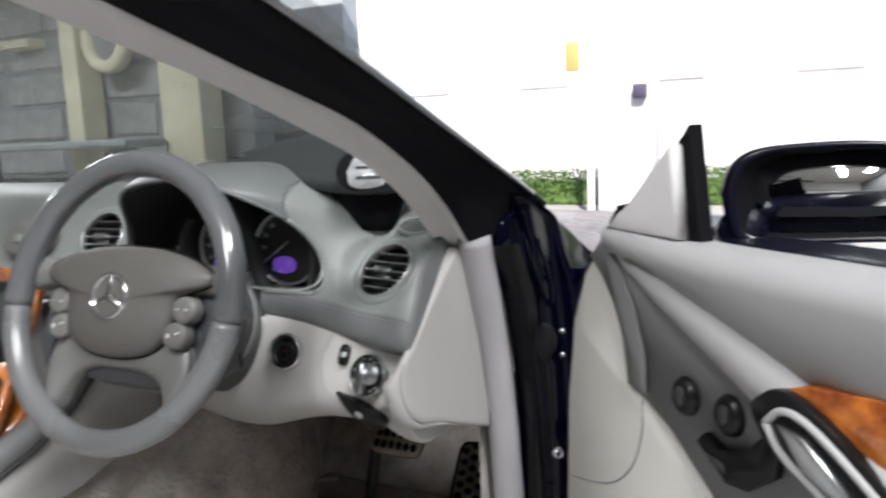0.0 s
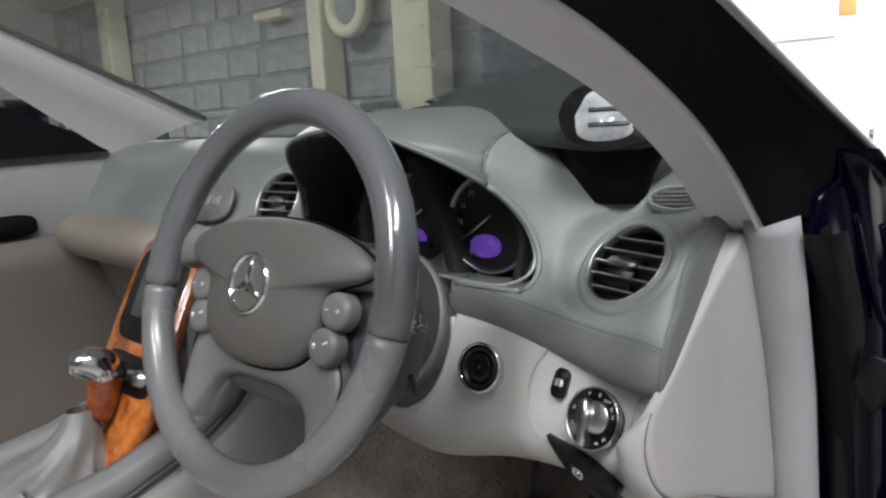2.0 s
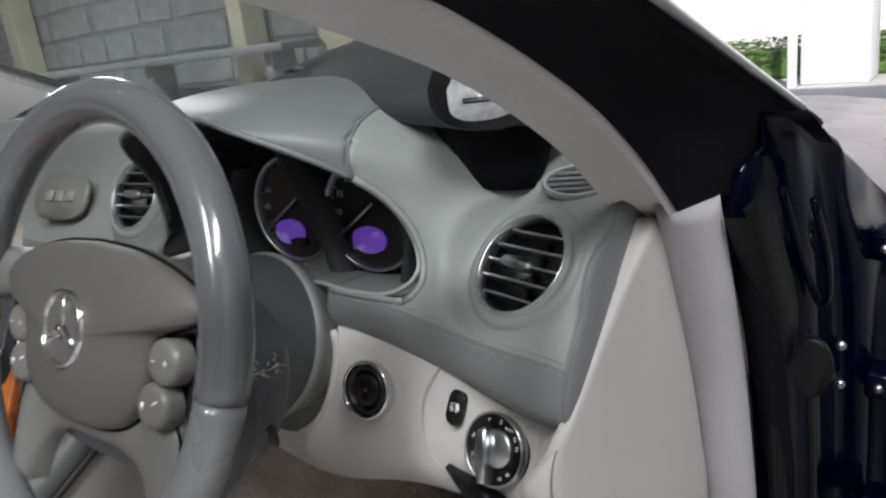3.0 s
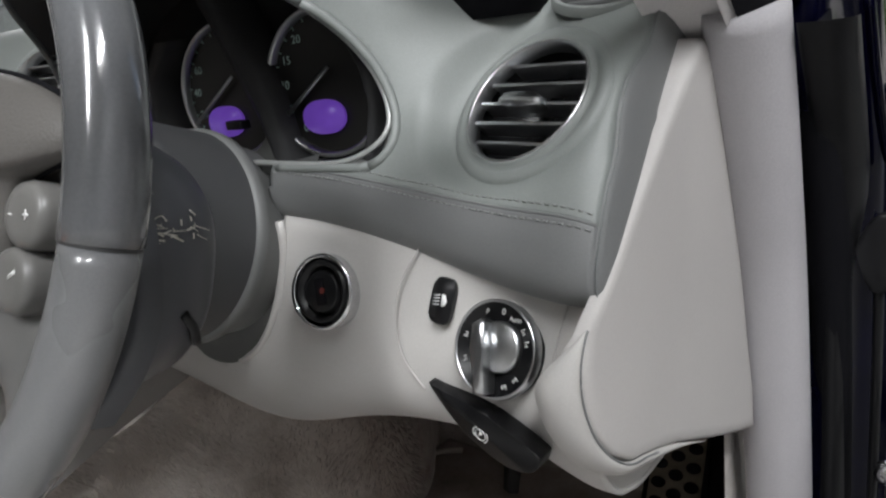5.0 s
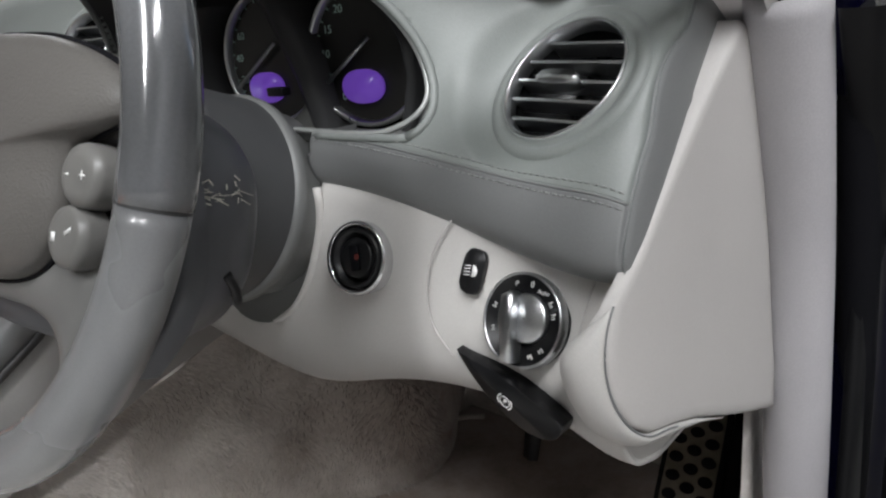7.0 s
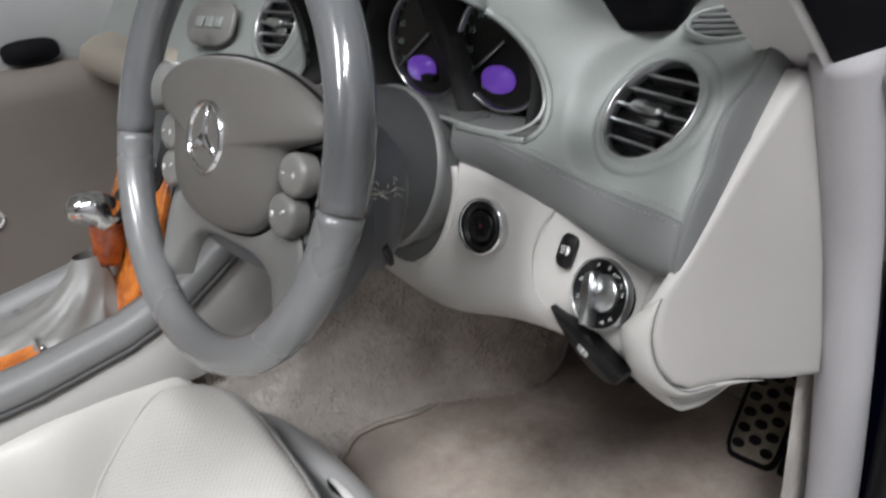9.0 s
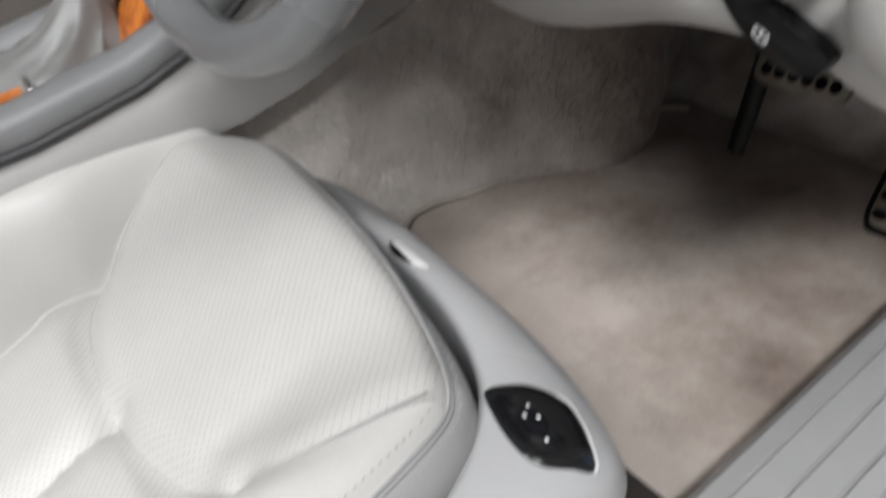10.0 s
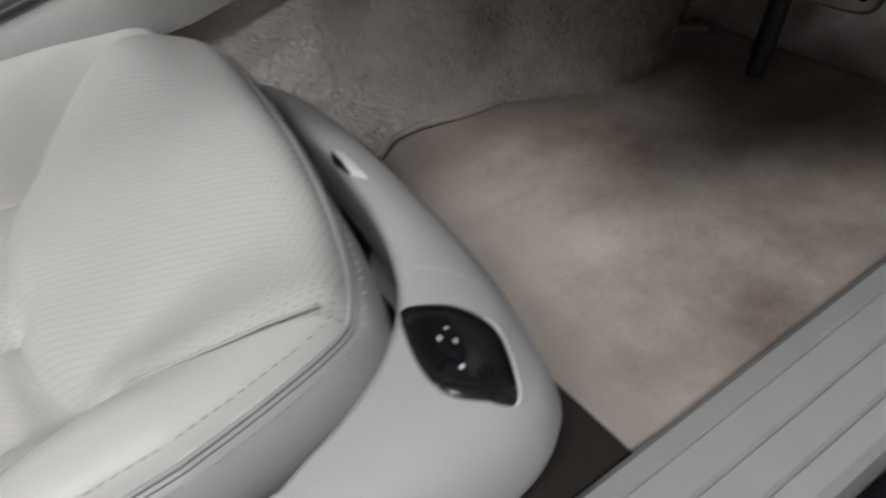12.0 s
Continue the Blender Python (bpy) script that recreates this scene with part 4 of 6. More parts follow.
    for sgn in (-1, 1):
        for a in range(-3, 3):
            t0, t1 = radians(a * 16), radians(a * 16 + 16)
            r0, r1 = 0.0052, 0.0060
            pts = [(r0 * math.cos(t0), r0 * math.sin(t0)), (r1 * math.cos(t0), r1 * math.sin(t0)), (r1 * math.cos(t1), r1 * math.sin(t1)), (r0 * math.cos(t1), r0 * math.sin(t1))]
            slab([(sgn * x, y) for x, y in pts], 0.0003, q, bm=ic)
    part("brake_symbol", ic, M["white"], br)
    # side window nozzle on the pad
    m = facing((0.603, 0.094, 0.992), 52, 14)
    nz = part("side_vent", turned([(0.030, -0.006), (0.0295, 0.0005), (0.0275, 0.002), (0.0255, 0.0005), (0.025, -0.006)], m @ Matrix.Diagonal((1.0, 0.52, 1, 1)), 40), M["dash"], DASH, "small oval demister vent")
    part("vent_well", turned([(0.0003, -0.0055), (0.0252, -0.005), (0.0256, 0.0)], m @ Matrix.Diagonal((1.0, 0.52, 1, 1)), 40), M["black"], nz)
    for i in range(4):
        h = (i - 1.5) * 0.0052
        w = 0.025 * math.sqrt(max(0, 1 - (h / 0.0131) ** 2))
        part("slat", box(-w, w, h - 0.001, h + 0.001, -0.005, 0.0005, 0, m), M["roll"], nz)
    # buttons left of the middle vent
    m = facing((-0.135, 0.03, 0.962), 30, 8)
    pn = part("button_panel", slab(ellipse(0.055, 0.032, 40, 0, 0, 3), 0.006, m, 0.003), M["button"], DASH, "silver-grey panel with small buttons")
    for k in range(3):
        part("button", box(-0.03 + 0.022 * k, -0.012 + 0.022 * k, -0.008, 0.008, 0.005, 0.009, 0.002, m), M["dash"], pn)


switches()


import numpy as np
from mathutils.bvhtree import BVHTree


# ---- steering wheel ----
WHEEL = facing((0.318, -0.180, 0.929), 20, 2)


def steering_wheel():
    sw = thing("steering_wheel", "grey leather steering wheel with glossy upper rim", "steering wheel")
    R = 0.1762

    def ring(a0, a1, grow, name, mat, label=""):
        pts = [WHEEL @ Vector((R * math.cos(radians(a0 + (a1 - a0) * i / 60)), R * math.sin(radians(a0 + (a1 - a0) * i / 60)), 0)) for i in range(61)]
        n = WHEEL.to_3x3() @ Vector((0, 0, 1))
        return part(name, tube(pts, 0.0167 + grow, 24, up=n), mat, sw, label)

    ring(-6, 186, 0.0008, "upper_rim", M["rimtop"], "glossy grey upper rim")
    ring(186.3, 353.7, 0.0, "lower_rim", M["rimlow"], "grey leather lower rim")
    for a in (-6.15, 186.15):
        ring(a - 0.18, a + 0.18, 0.0003, "rim_joint", M["column"])

    # airbag cover: wide at the top, notched on both sides for the push buttons
    half = [(0.05, 0.066), (0.09, 0.058), (0.122, 0.047), (0.138, 0.036), (0.137, 0.025), (0.124, 0.0185), (0.108, 0.0135), (0.095, 0.007), (0.089, -0.008), (0.087, -0.025), (0.081, -0.043), (0.066, -0.059), (0.04, -0.069)]
    pad = [(0.0, 0.069), *half, (0.0, -0.073), *[(-x, y) for x, y in reversed(half)]]
    line = [(p.x, p.y) for p in spline([(x, y, 0) for x, y in pad + pad[:1]], 161)][:-1]
    rows = []
    for f, h in ((1.0, -0.02), (1.0, -0.006), (0.988, 0.0), (0.965, 0.003), (0.9, 0.0065), (0.75, 0.0115), (0.5, 0.016), (0.25, 0.0175), (0.02, 0.018)):
        rows.append([WHEEL @ Vector((x * f, (y + 0.005) * f - 0.005, h - 0.004 - 0.004 * bump_step(abs(x * f), 0.08, 0.14))) for x, y in line])
    part("airbag_pad", loft(rows, closed=True), M["pad"], sw, "soft brown-grey airbag cover")
    part("pad_gap", tube([WHEEL @ Vector((x * 1.008, (y + 0.005) * 1.008 - 0.005, -0.011)) for x, y in line], 0.0016, 6, loop=True), M["matte"], sw)

    def web(outer, inner, name, mat, crown, edge, rise=0.0):
        """A spoke between two edge lines in the wheel's plane, crowned, its edges rolled back; rise lifts it to the rim."""
        a, b = spline([(x, y, 0) for x, y in outer], 30), spline([(x, y, 0) for x, y in inner], 30)
        rows = []
        for i, (p, q) in enumerate(zip(a, b)):
            up = rise * bump_step(i, 16, 29)
            row = [p + Vector((0, 0, edge - 0.012))]
            for k in range(15):
                f = k / 14
                row.append(p.lerp(q, f) + Vector((0, 0, edge + up + (crown - edge) * math.sin(math.pi * f) ** 0.55)))
            row.append(q + Vector((0, 0, edge - 0.012)))
            rows.append([WHEEL @ v for v in row])
        return part(name, loft(rows), mat, sw)

    for g in (-1, 1):
        flip = lambda pts: [(x * g, y) for x, y in pts]
        web(flip([(0.07, 0.056), (0.11, 0.050), (0.135, 0.050), (0.154, 0.054)]), flip([(0.07, 0.0), (0.11, 0.012), (0.14, 0.012), (0.163, 0.006)]), "upper_spoke", M["spoke"], -0.010, -0.020, 0.006)
        web(flip([(0.0, -0.060), (0.050, -0.050), (0.096, -0.040), (0.117, -0.066), (0.118, -0.098), (0.112, -0.128)]), flip([(0.0, -0.086), (0.034, -0.087), (0.062, -0.095), (0.079, -0.112), (0.090, -0.142)]), "lower_spoke", M["spoke"], -0.011, -0.021, 0.004)
        part("spoke_slit", tube([WHEEL @ Vector((x * g, y, h)) for x, y, h in ((0.104, -0.044, -0.0155), (0.115, -0.066, -0.0165), (0.114, -0.090, -0.0155), (0.108, -0.114, -0.0125))], 0.0009, 6, 20), M["matte"], sw)
        web(flip([(0.10, 0.02), (0.13, 0.016), (0.15, -0.010), (0.160, -0.050), (0.150, -0.082), (0.128, -0.11)]), flip([(0.07, 0.0), (0.08, -0.012), (0.09, -0.030), (0.10, -0.05), (0.104, -0.075), (0.10, -0.112)]), "spoke_back", M["hubback"], -0.026, -0.032)
    # push buttons on the side spokes
    for sgn in (-1, 1):
        for k, (x, y) in enumerate(((0.105, -0.008), (0.097, -0.040))):
            m = WHEEL @ Matrix.Translation((x * sgn, y, -0.011))
            b = part("push_button", turned([(0.0002, 0.0100), (0.010, 0.0099), (0.0145, 0.0093), (0.0172, 0.0076), (0.0185, 0.004), (0.0187, -0.006)], m @ Matrix.Diagonal((1, 0.92, 1, 1)), 44), M["button"], sw, "round silver-grey push button")
            ic = bmesh.new()
            q = m @ Matrix.Translation((0, 0, 0.0101))
            if k == 0:
                slab([(0.004, -0.0005), (0.009, -0.0005), (0.009, 0.0005), (0.004, 0.0005)], 0.0003, q, bm=ic)
                slab([(0.006, -0.0025), (0.007, -0.0025), (0.007, 0.0025), (0.006, 0.0025)], 0.0003, q @ Matrix.Translation((0, 0, 0.0001)), bm=ic)
                slab([(-0.010, -0.0005), (-0.006, -0.0005), (-0.006, 0.0005), (-0.010, 0.0005)], 0.0003, q, bm=ic)
            else:
                slab([(0.003, 0.001), (0.009, 0.004), (0.009, 0.006), (0.003, 0.003)], 0.0003, q, bm=ic)
                slab([(-0.010, -0.003), (-0.006, -0.003), (-0.006, 0.002), (-0.010, 0.002)], 0.0003, q, bm=ic)
            part("button_symbol", ic, M["white"], b)
    # plain round badge with three bars
    m = WHEEL @ Matrix.Translation((0, 0.002, 0.0125))
    em = part("badge", turned([(0.0245, -0.001), (0.0255, 0.003), (0.0275, 0.004), (0.0295, 0.003), (0.030, -0.002)], m, 48), M["chrome"], sw, "bright round badge")
    for a in (90, 210, 330):
        part("badge_bar", slab([(0.0, -0.005), (0.0265, -0.0012), (0.0265, 0.0012), (0.0, 0.005)], 0.003, m @ Matrix.Rotation(radians(a), 4, "Z"), 0.001), M["chrome"], em)
    # column shroud behind the hub
    col = thing("steering_column", "dark grey scuffed steering column shroud", "steering column")
    rows = []
    for d, k in ((-0.024, 0.70), (-0.030, 0.88), (-0.040, 0.96), (-0.055, 1.0), (-0.072, 0.985), (-0.086, 0.94), (-0.097, 0.87), (-0.106, 0.77), (-0.112, 0.64), (-0.114, 0.5)):
        rows.append([WHEEL @ Vector((x * k, -0.030 + y * k, d)) for x, y in ellipse(0.150, 0.080, 80, 0, 0, 2.7)])
    part("shroud", loft(rows, closed=True), M["hubback"], col, "grey scuffed shroud behind the wheel")
    axis = WHEEL @ Matrix.Translation((0.004, -0.012, 0))
    part("collar", turned([(0.060, -0.100), (0.074, -0.104), (0.077, -0.112), (0.0775, -0.172)], axis, 64), M["collar"], col, "grey column collar")
    part("collar_ring", turned([(0.0775, -0.171), (0.0797, -0.172), (0.0805, -0.176), (0.0797, -0.182), (0.075, -0.186), (0.073, -0.21)], axis, 64), M["collarring"], col, "paler ring on the collar")
    part("lock_lever", tube([WHEEL @ Vector(p) for p in ((0.146, -0.052, -0.066), (0.145, -0.060, -0.074), (0.141, -0.068, -0.080))], 0.0028, 8, 8), M["black"], col)
    rnd = random.Random(4)
    for k in range(44):
        h = -0.034 - 0.036 * rnd.random()
        v = -0.010 + rnd.gauss(0, 0.0026) - 0.2 * (h + 0.055)
        pq = []
        for vv, hh in ((v, h), (v + rnd.gauss(0, 0.002), h + rnd.uniform(-0.011, 0.004))):
            edge = 0.150 * (1 - min(1.0, abs(vv + 0.030) / 0.080) ** 2.7) ** (1 / 2.7)
            pq.append(WHEEL @ Vector((edge * (0.9 + 0.1 * bump_step(hh, -0.025, -0.055)) + 0.0006, vv, hh)))
        part("scuff", tube(pq, rnd.uniform(0.0002, 0.0005), 5), M["scuff"], col)
    return sw


M["rimtop"] = surface("lacquered_rim", (0.125, 0.128, 0.135), 0.18, vary=0.08, scale=3, grain=600, bump=0.02, coat=0.7)
M["rimlow"] = surface("lower_rim_leather", (0.165, 0.167, 0.17), 0.27, vary=0.04, scale=2.5, grain=900, bump=0.05, coat=0.3)
M["spoke"] = surface("spoke_vinyl", (0.165, 0.163, 0.158), 0.36, vary=0.08, scale=10, grain=1100, bump=0.08)
M["collar"] = surface("collar_vinyl", (0.055, 0.056, 0.058), 0.5, vary=0.1, grain=1100, bump=0.1)
M["collarring"] = surface("collar_ring_vinyl", (0.15, 0.153, 0.15), 0.5, vary=0.1, grain=1100, bump=0.05)
M["hubback"] = surface("hub_vinyl", (0.072, 0.074, 0.082), 0.42, vary=0.15, scale=9, grain=1100, bump=0.1)
M["scuff"] = plain("scuffed_edge", (0.45, 0.43, 0.38), 0.7)
steering_wheel()


# ---- dark pod on top of the dashboard, by the pillar ----
def pod():
    p = thing("dash_pod", "dark grey wedge-shaped pod with a bright window, on the dashboard top", "dashboard pod")
    rows = []
    for x, yb, zb, zt, k in ((0.273, 0.080, 1.086, 1.096, 0.25), (0.278, 0.076, 1.078, 1.103, 0.45), (0.29, 0.073, 1.070, 1.109, 0.62), (0.32, 0.070, 1.063, 1.117, 0.82), (0.36, 0.067, 1.056, 1.124, 0.94), (0.42, 0.063, 1.048, 1.134, 1.0), (0.48, 0.060, 1.041, 1.142, 1.0), (0.53, 0.058, 1.037, 1.148, 1.0), (0.57, 0.055, 1.040, 1.150, 0.96), (0.592, 0.052, 1.046, 1.146, 0.9), (0.600, 0.056, 1.056, 1.136, 0.8)):
        h = zt - zb
        sec = spline([(0, 0.004, 0.0), (0, -0.001, 0.10 * h), (0, 0.004, 0.24 * h), (0, 0.03, 0.48 * h), (0, 0.075 * k, 0.78 * h), (0, 0.12 * k, h), (0, 0.135 * k, 0.92 * h), (0, 0.13 * k, 0.55 * h), (0, 0.10 * k, 0.1 * h), (0, 0.05 * k, -0.03 * h), (0, 0.004, 0.0)], 49)[:-1]
        rows.append([Vector((x, yb + q.y, zb + q.z)) for q in sec])
    part("housing", loft(rows, closed=True, caps=True), M["podskin"], p)
    m = facing((0.548, 0.051, 1.069), 30, 24)
    part("window_frame", slab([(p.x, p.y) for p in spline([(x, y, 0) for x, y in ((-0.040, 0.004), (-0.034, -0.018), (-0.014, -0.030), (0.02, -0.032), (0.050, -0.018), (0.046, 0.004), (0.02, 0.026), (-0.006, 0.034), (-0.03, 0.024), (-0.040, 0.004))], 46)[:-1]], 0.004, m, 0.0015), M["black"], p)
    part("bright_plate", slab([(p.x, p.y) for p in spline([(x, y, 0) for x, y in ((-0.024, 0.0), (-0.020, -0.020), (0.0, -0.026), (0.026, -0.020), (0.028, 0.004), (0.006, 0.022), (-0.012, 0.022), (-0.024, 0.0))], 36)[:-1]], 0.0015, m @ Matrix.Translation((0.0, 0, 0.0042))), M["lens"], p, "bright reflecting window")
    for v in (-0.012, 0.003):
        part("plate_bar", box(-0.012, 0.025, v, v + 0.004, 0.0055, 0.0075, 0.0008, m), M["black"], p)
    # black support added under the pod, shaped after the shade beneath it
    rows = []
    for z, x, y, rx, ry in ((1.058, 0.50, 0.115, 0.085, 0.045), (1.03, 0.512, 0.112, 0.07, 0.04), (1.01, 0.522, 0.108, 0.05, 0.034), (0.985, 0.53, 0.104, 0.034, 0.026)):
        rows.append([Vector((x + rx * math.cos(a * math.tau / 28), y - 0.2 * rx * math.cos(a * math.tau / 28) + ry * math.sin(a * math.tau / 28), z)) for a in range(28)])
    part("foot", loft(rows, closed=True, caps=True), M["matte"], p)


M["lens"] = surface("clouded_lens", (0.62, 0.63, 0.63), 0.25, vary=0.35, scale=40, grain=200, bump=0.0, dark=(0.25, 0.26, 0.27))
M["podskin"] = surface("pod_vinyl", (0.032, 0.037, 0.038), 0.55, vary=0.12, grain=1100, bump=0.15)
pod()


# ---- centre console ----
def console():
    co = thing("centre_console", "grey leather centre console with orange burl wood trim", "console")
    # sides and rails
    for sgn, x in ((1, 0.098), (-1, -0.13)):
        rows = []
        for y, zr in ((-0.75, 0.672), (-0.5, 0.672), (-0.35, 0.675), (-0.25, 0.688), (-0.17, 0.712), (-0.10, 0.752), (-0.05, 0.80), (0.0, 0.86)):
            rows.append([(x - 0.035 * sgn, y, zr - 0.012), (x - 0.03 * sgn, y, zr + 0.010), (x - 0.012 * sgn, y, zr + 0.014), (x + 0.004 * sgn, y, zr + 0.006), (x + 0.008 * sgn, y, zr - 0.012), (x + 0.004 * sgn, y, zr - 0.02)])
        part("rail", loft(rows), M["rail"], co, "grey padded console rail")
        part("rail_groove", tube([Vector(r[-1]) + Vector((0.003 * sgn, 0, -0.001)) for r in rows], 0.0042, 8), M["column"], co)
        rows = []
        for y, zr, zb in ((-0.75, 0.655, 0.58), (-0.5, 0.655, 0.59), (-0.35, 0.657, 0.595), (-0.25, 0.67, 0.6), (-0.17, 0.694, 0.6), (-0.10, 0.735, 0.61), (0.0, 0.84, 0.64), (0.1, 0.86, 0.66)):
            rows.append([(x, y, zr), (x + 0.006 * sgn, y, zr - 0.01), (x + 0.016 * sgn, y, (zr + zb) / 2), (x + 0.012 * sgn, y, zb)])
        part("side_panel", loft(rows), M["console"], co)
    rows = [[(x, y, z) for x in (-0.10, -0.05, 0.0, 0.05, 0.068)] for y, z in ((-0.75, 0.668), (-0.36, 0.668), (-0.24, 0.668), (-0.18, 0.68))]
    part("top_plate", loft(rows), M["console"], co)
    # sloped fascia with wood frame, screen and key rows
    m = Matrix.Translation((-0.012, -0.152, 0.80)) @ Matrix.Rotation(radians(62), 4, "X")
    part("wood_fascia", slab(ellipse(0.082, 0.150, 60, 0, 0, 5), 0.012, m, 0.004), M["wood"], co, "glossy orange burl wood fascia")
    part("fascia_screen", slab(ellipse(0.066, 0.062, 40, 0, 0.066, 6), 0.004, m @ Matrix.Translation((0, 0, 0.0105)), 0.001), M["black"], co, "dark radio screen and keys")
    part("screen_glass", box(-0.042, 0.042, 0.035, 0.11, 0.0145, 0.016, 0.001, m), plain("dark_screen", (0.05, 0.055, 0.055), 0.15), co)
    for k in range(4):
        part("round_key", turned([(0.0002, 0.014), (0.010, 0.013), (0.012, 0.0)], m @ Matrix.Translation((-0.045 + 0.03 * k, -0.035, 0.010)), 20), M["satin"] if k in (0, 3) else M["black"], co)
    part("key_plate", slab(ellipse(0.068, 0.024, 40, 0, -0.036, 5), 0.003, m @ Matrix.Translation((0, 0, 0.0105)), 0.001), M["black"], co)
    ash = [(-0.05, -0.236, 0.676), (0.04, -0.236, 0.676), (0.062, -0.18, 0.70), (0.062, -0.14, 0.735), (-0.07, -0.14, 0.735), (-0.07, -0.18, 0.70)]
    bm = bmesh.new()
    lo = [bm.verts.new((x, y, z)) for x, y, z in ash]
    hi = [bm.verts.new((x * 0.92, y + 0.012, z + 0.022)) for x, y, z in ash]
    bm.faces.new(hi)
    for i in range(6):
        bm.faces.new((lo[i], lo[(i + 1) % 6], hi[(i + 1) % 6], hi[i]))
    rounded(part("ash_tray_lid", bm, M["wood"], co, "orange burl wood ash tray lid"), 0.005)
    # selector lever
    lev = thing("gear_selector", "chrome and burl wood gear selector with leather boot", "gear lever")
    rows = []
    for r, o, z in ((0.074, -0.012, 0.664), (0.070, -0.010, 0.676), (0.060, -0.004, 0.684), (0.046, 0.008, 0.690), (0.034, 0.020, 0.699), (0.026, 0.032, 0.714), (0.019, 0.040, 0.728), (0.014, 0.045, 0.745)):
        row = []
        for k in range(72):
            a = math.tau * k / 72
            fold = 1 + (0.10 * math.sin(5 * a + 30 * z) + 0.06 * math.sin(9 * a - 40 * z)) * bump_step(r, 0.014, 0.05)
            row.append((-0.016 + r * math.cos(a) * 0.98 * fold, -0.285 + o + r * math.sin(a) * 1.25 * fold, z + 0.006 * math.sin(7 * a + 60 * r) * bump_step(r, 0.02, 0.05) * (1 - bump_step(r, 0.068, 0.074))))
        rows.append(row)
    part("boot", loft(rows, closed=True), M["bootskin"], lev, "grey gathered leather boot")
    part("selector_rod", tube([(-0.012, -0.228, 0.73), (-0.010, -0.214, 0.765)], 0.007, 12), M["chrome"], lev)
    part("knob_wood", tube([(-0.010, -0.222, 0.728), (-0.010, -0.214, 0.755), (-0.012, -0.207, 0.778)], lambda f: 0.015 + 0.010 * f, 20, 10, flat=0.9), M["woodred"], lev, "dark red burl wood knob body")
    part("knob_cap", tube([(-0.012, -0.206, 0.776), (-0.014, -0.212, 0.792), (-0.016, -0.228, 0.800), (-0.018, -0.248, 0.798)], lambda f: 0.024 * math.sqrt(max(0.05, 1 - (f * 0.98) ** 3)), 20, 14, flat=1.0), M["chrome"], lev, "chrome knob cap")
    # covers and small switches on the console top
    part("wood_strip", box(-0.075, 0.05, -0.62, -0.33, 0.668, 0.678, 0.004), M["wood"], co, "orange burl wood strip")
    part("strip_edge", box(-0.078, 0.053, -0.33, -0.322, 0.668, 0.684, 0.002), M["chrome"], co)
    part("cup_lid", box(-0.09, -0.03, -0.33, -0.24, 0.668, 0.676, 0.003), M["rail"], co)


M["bootskin"] = surface("boot_leather", (0.20, 0.197, 0.19), 0.4, vary=0.15, scale=30, grain=900, bump=0.2)
M["woodred"] = surface("red_burl_wood", (0.32, 0.07, 0.015), 0.15, vary=0.5, scale=40, grain=160, bump=0.0, dark=(0.1, 0.016, 0.005), coat=0.8)
console()


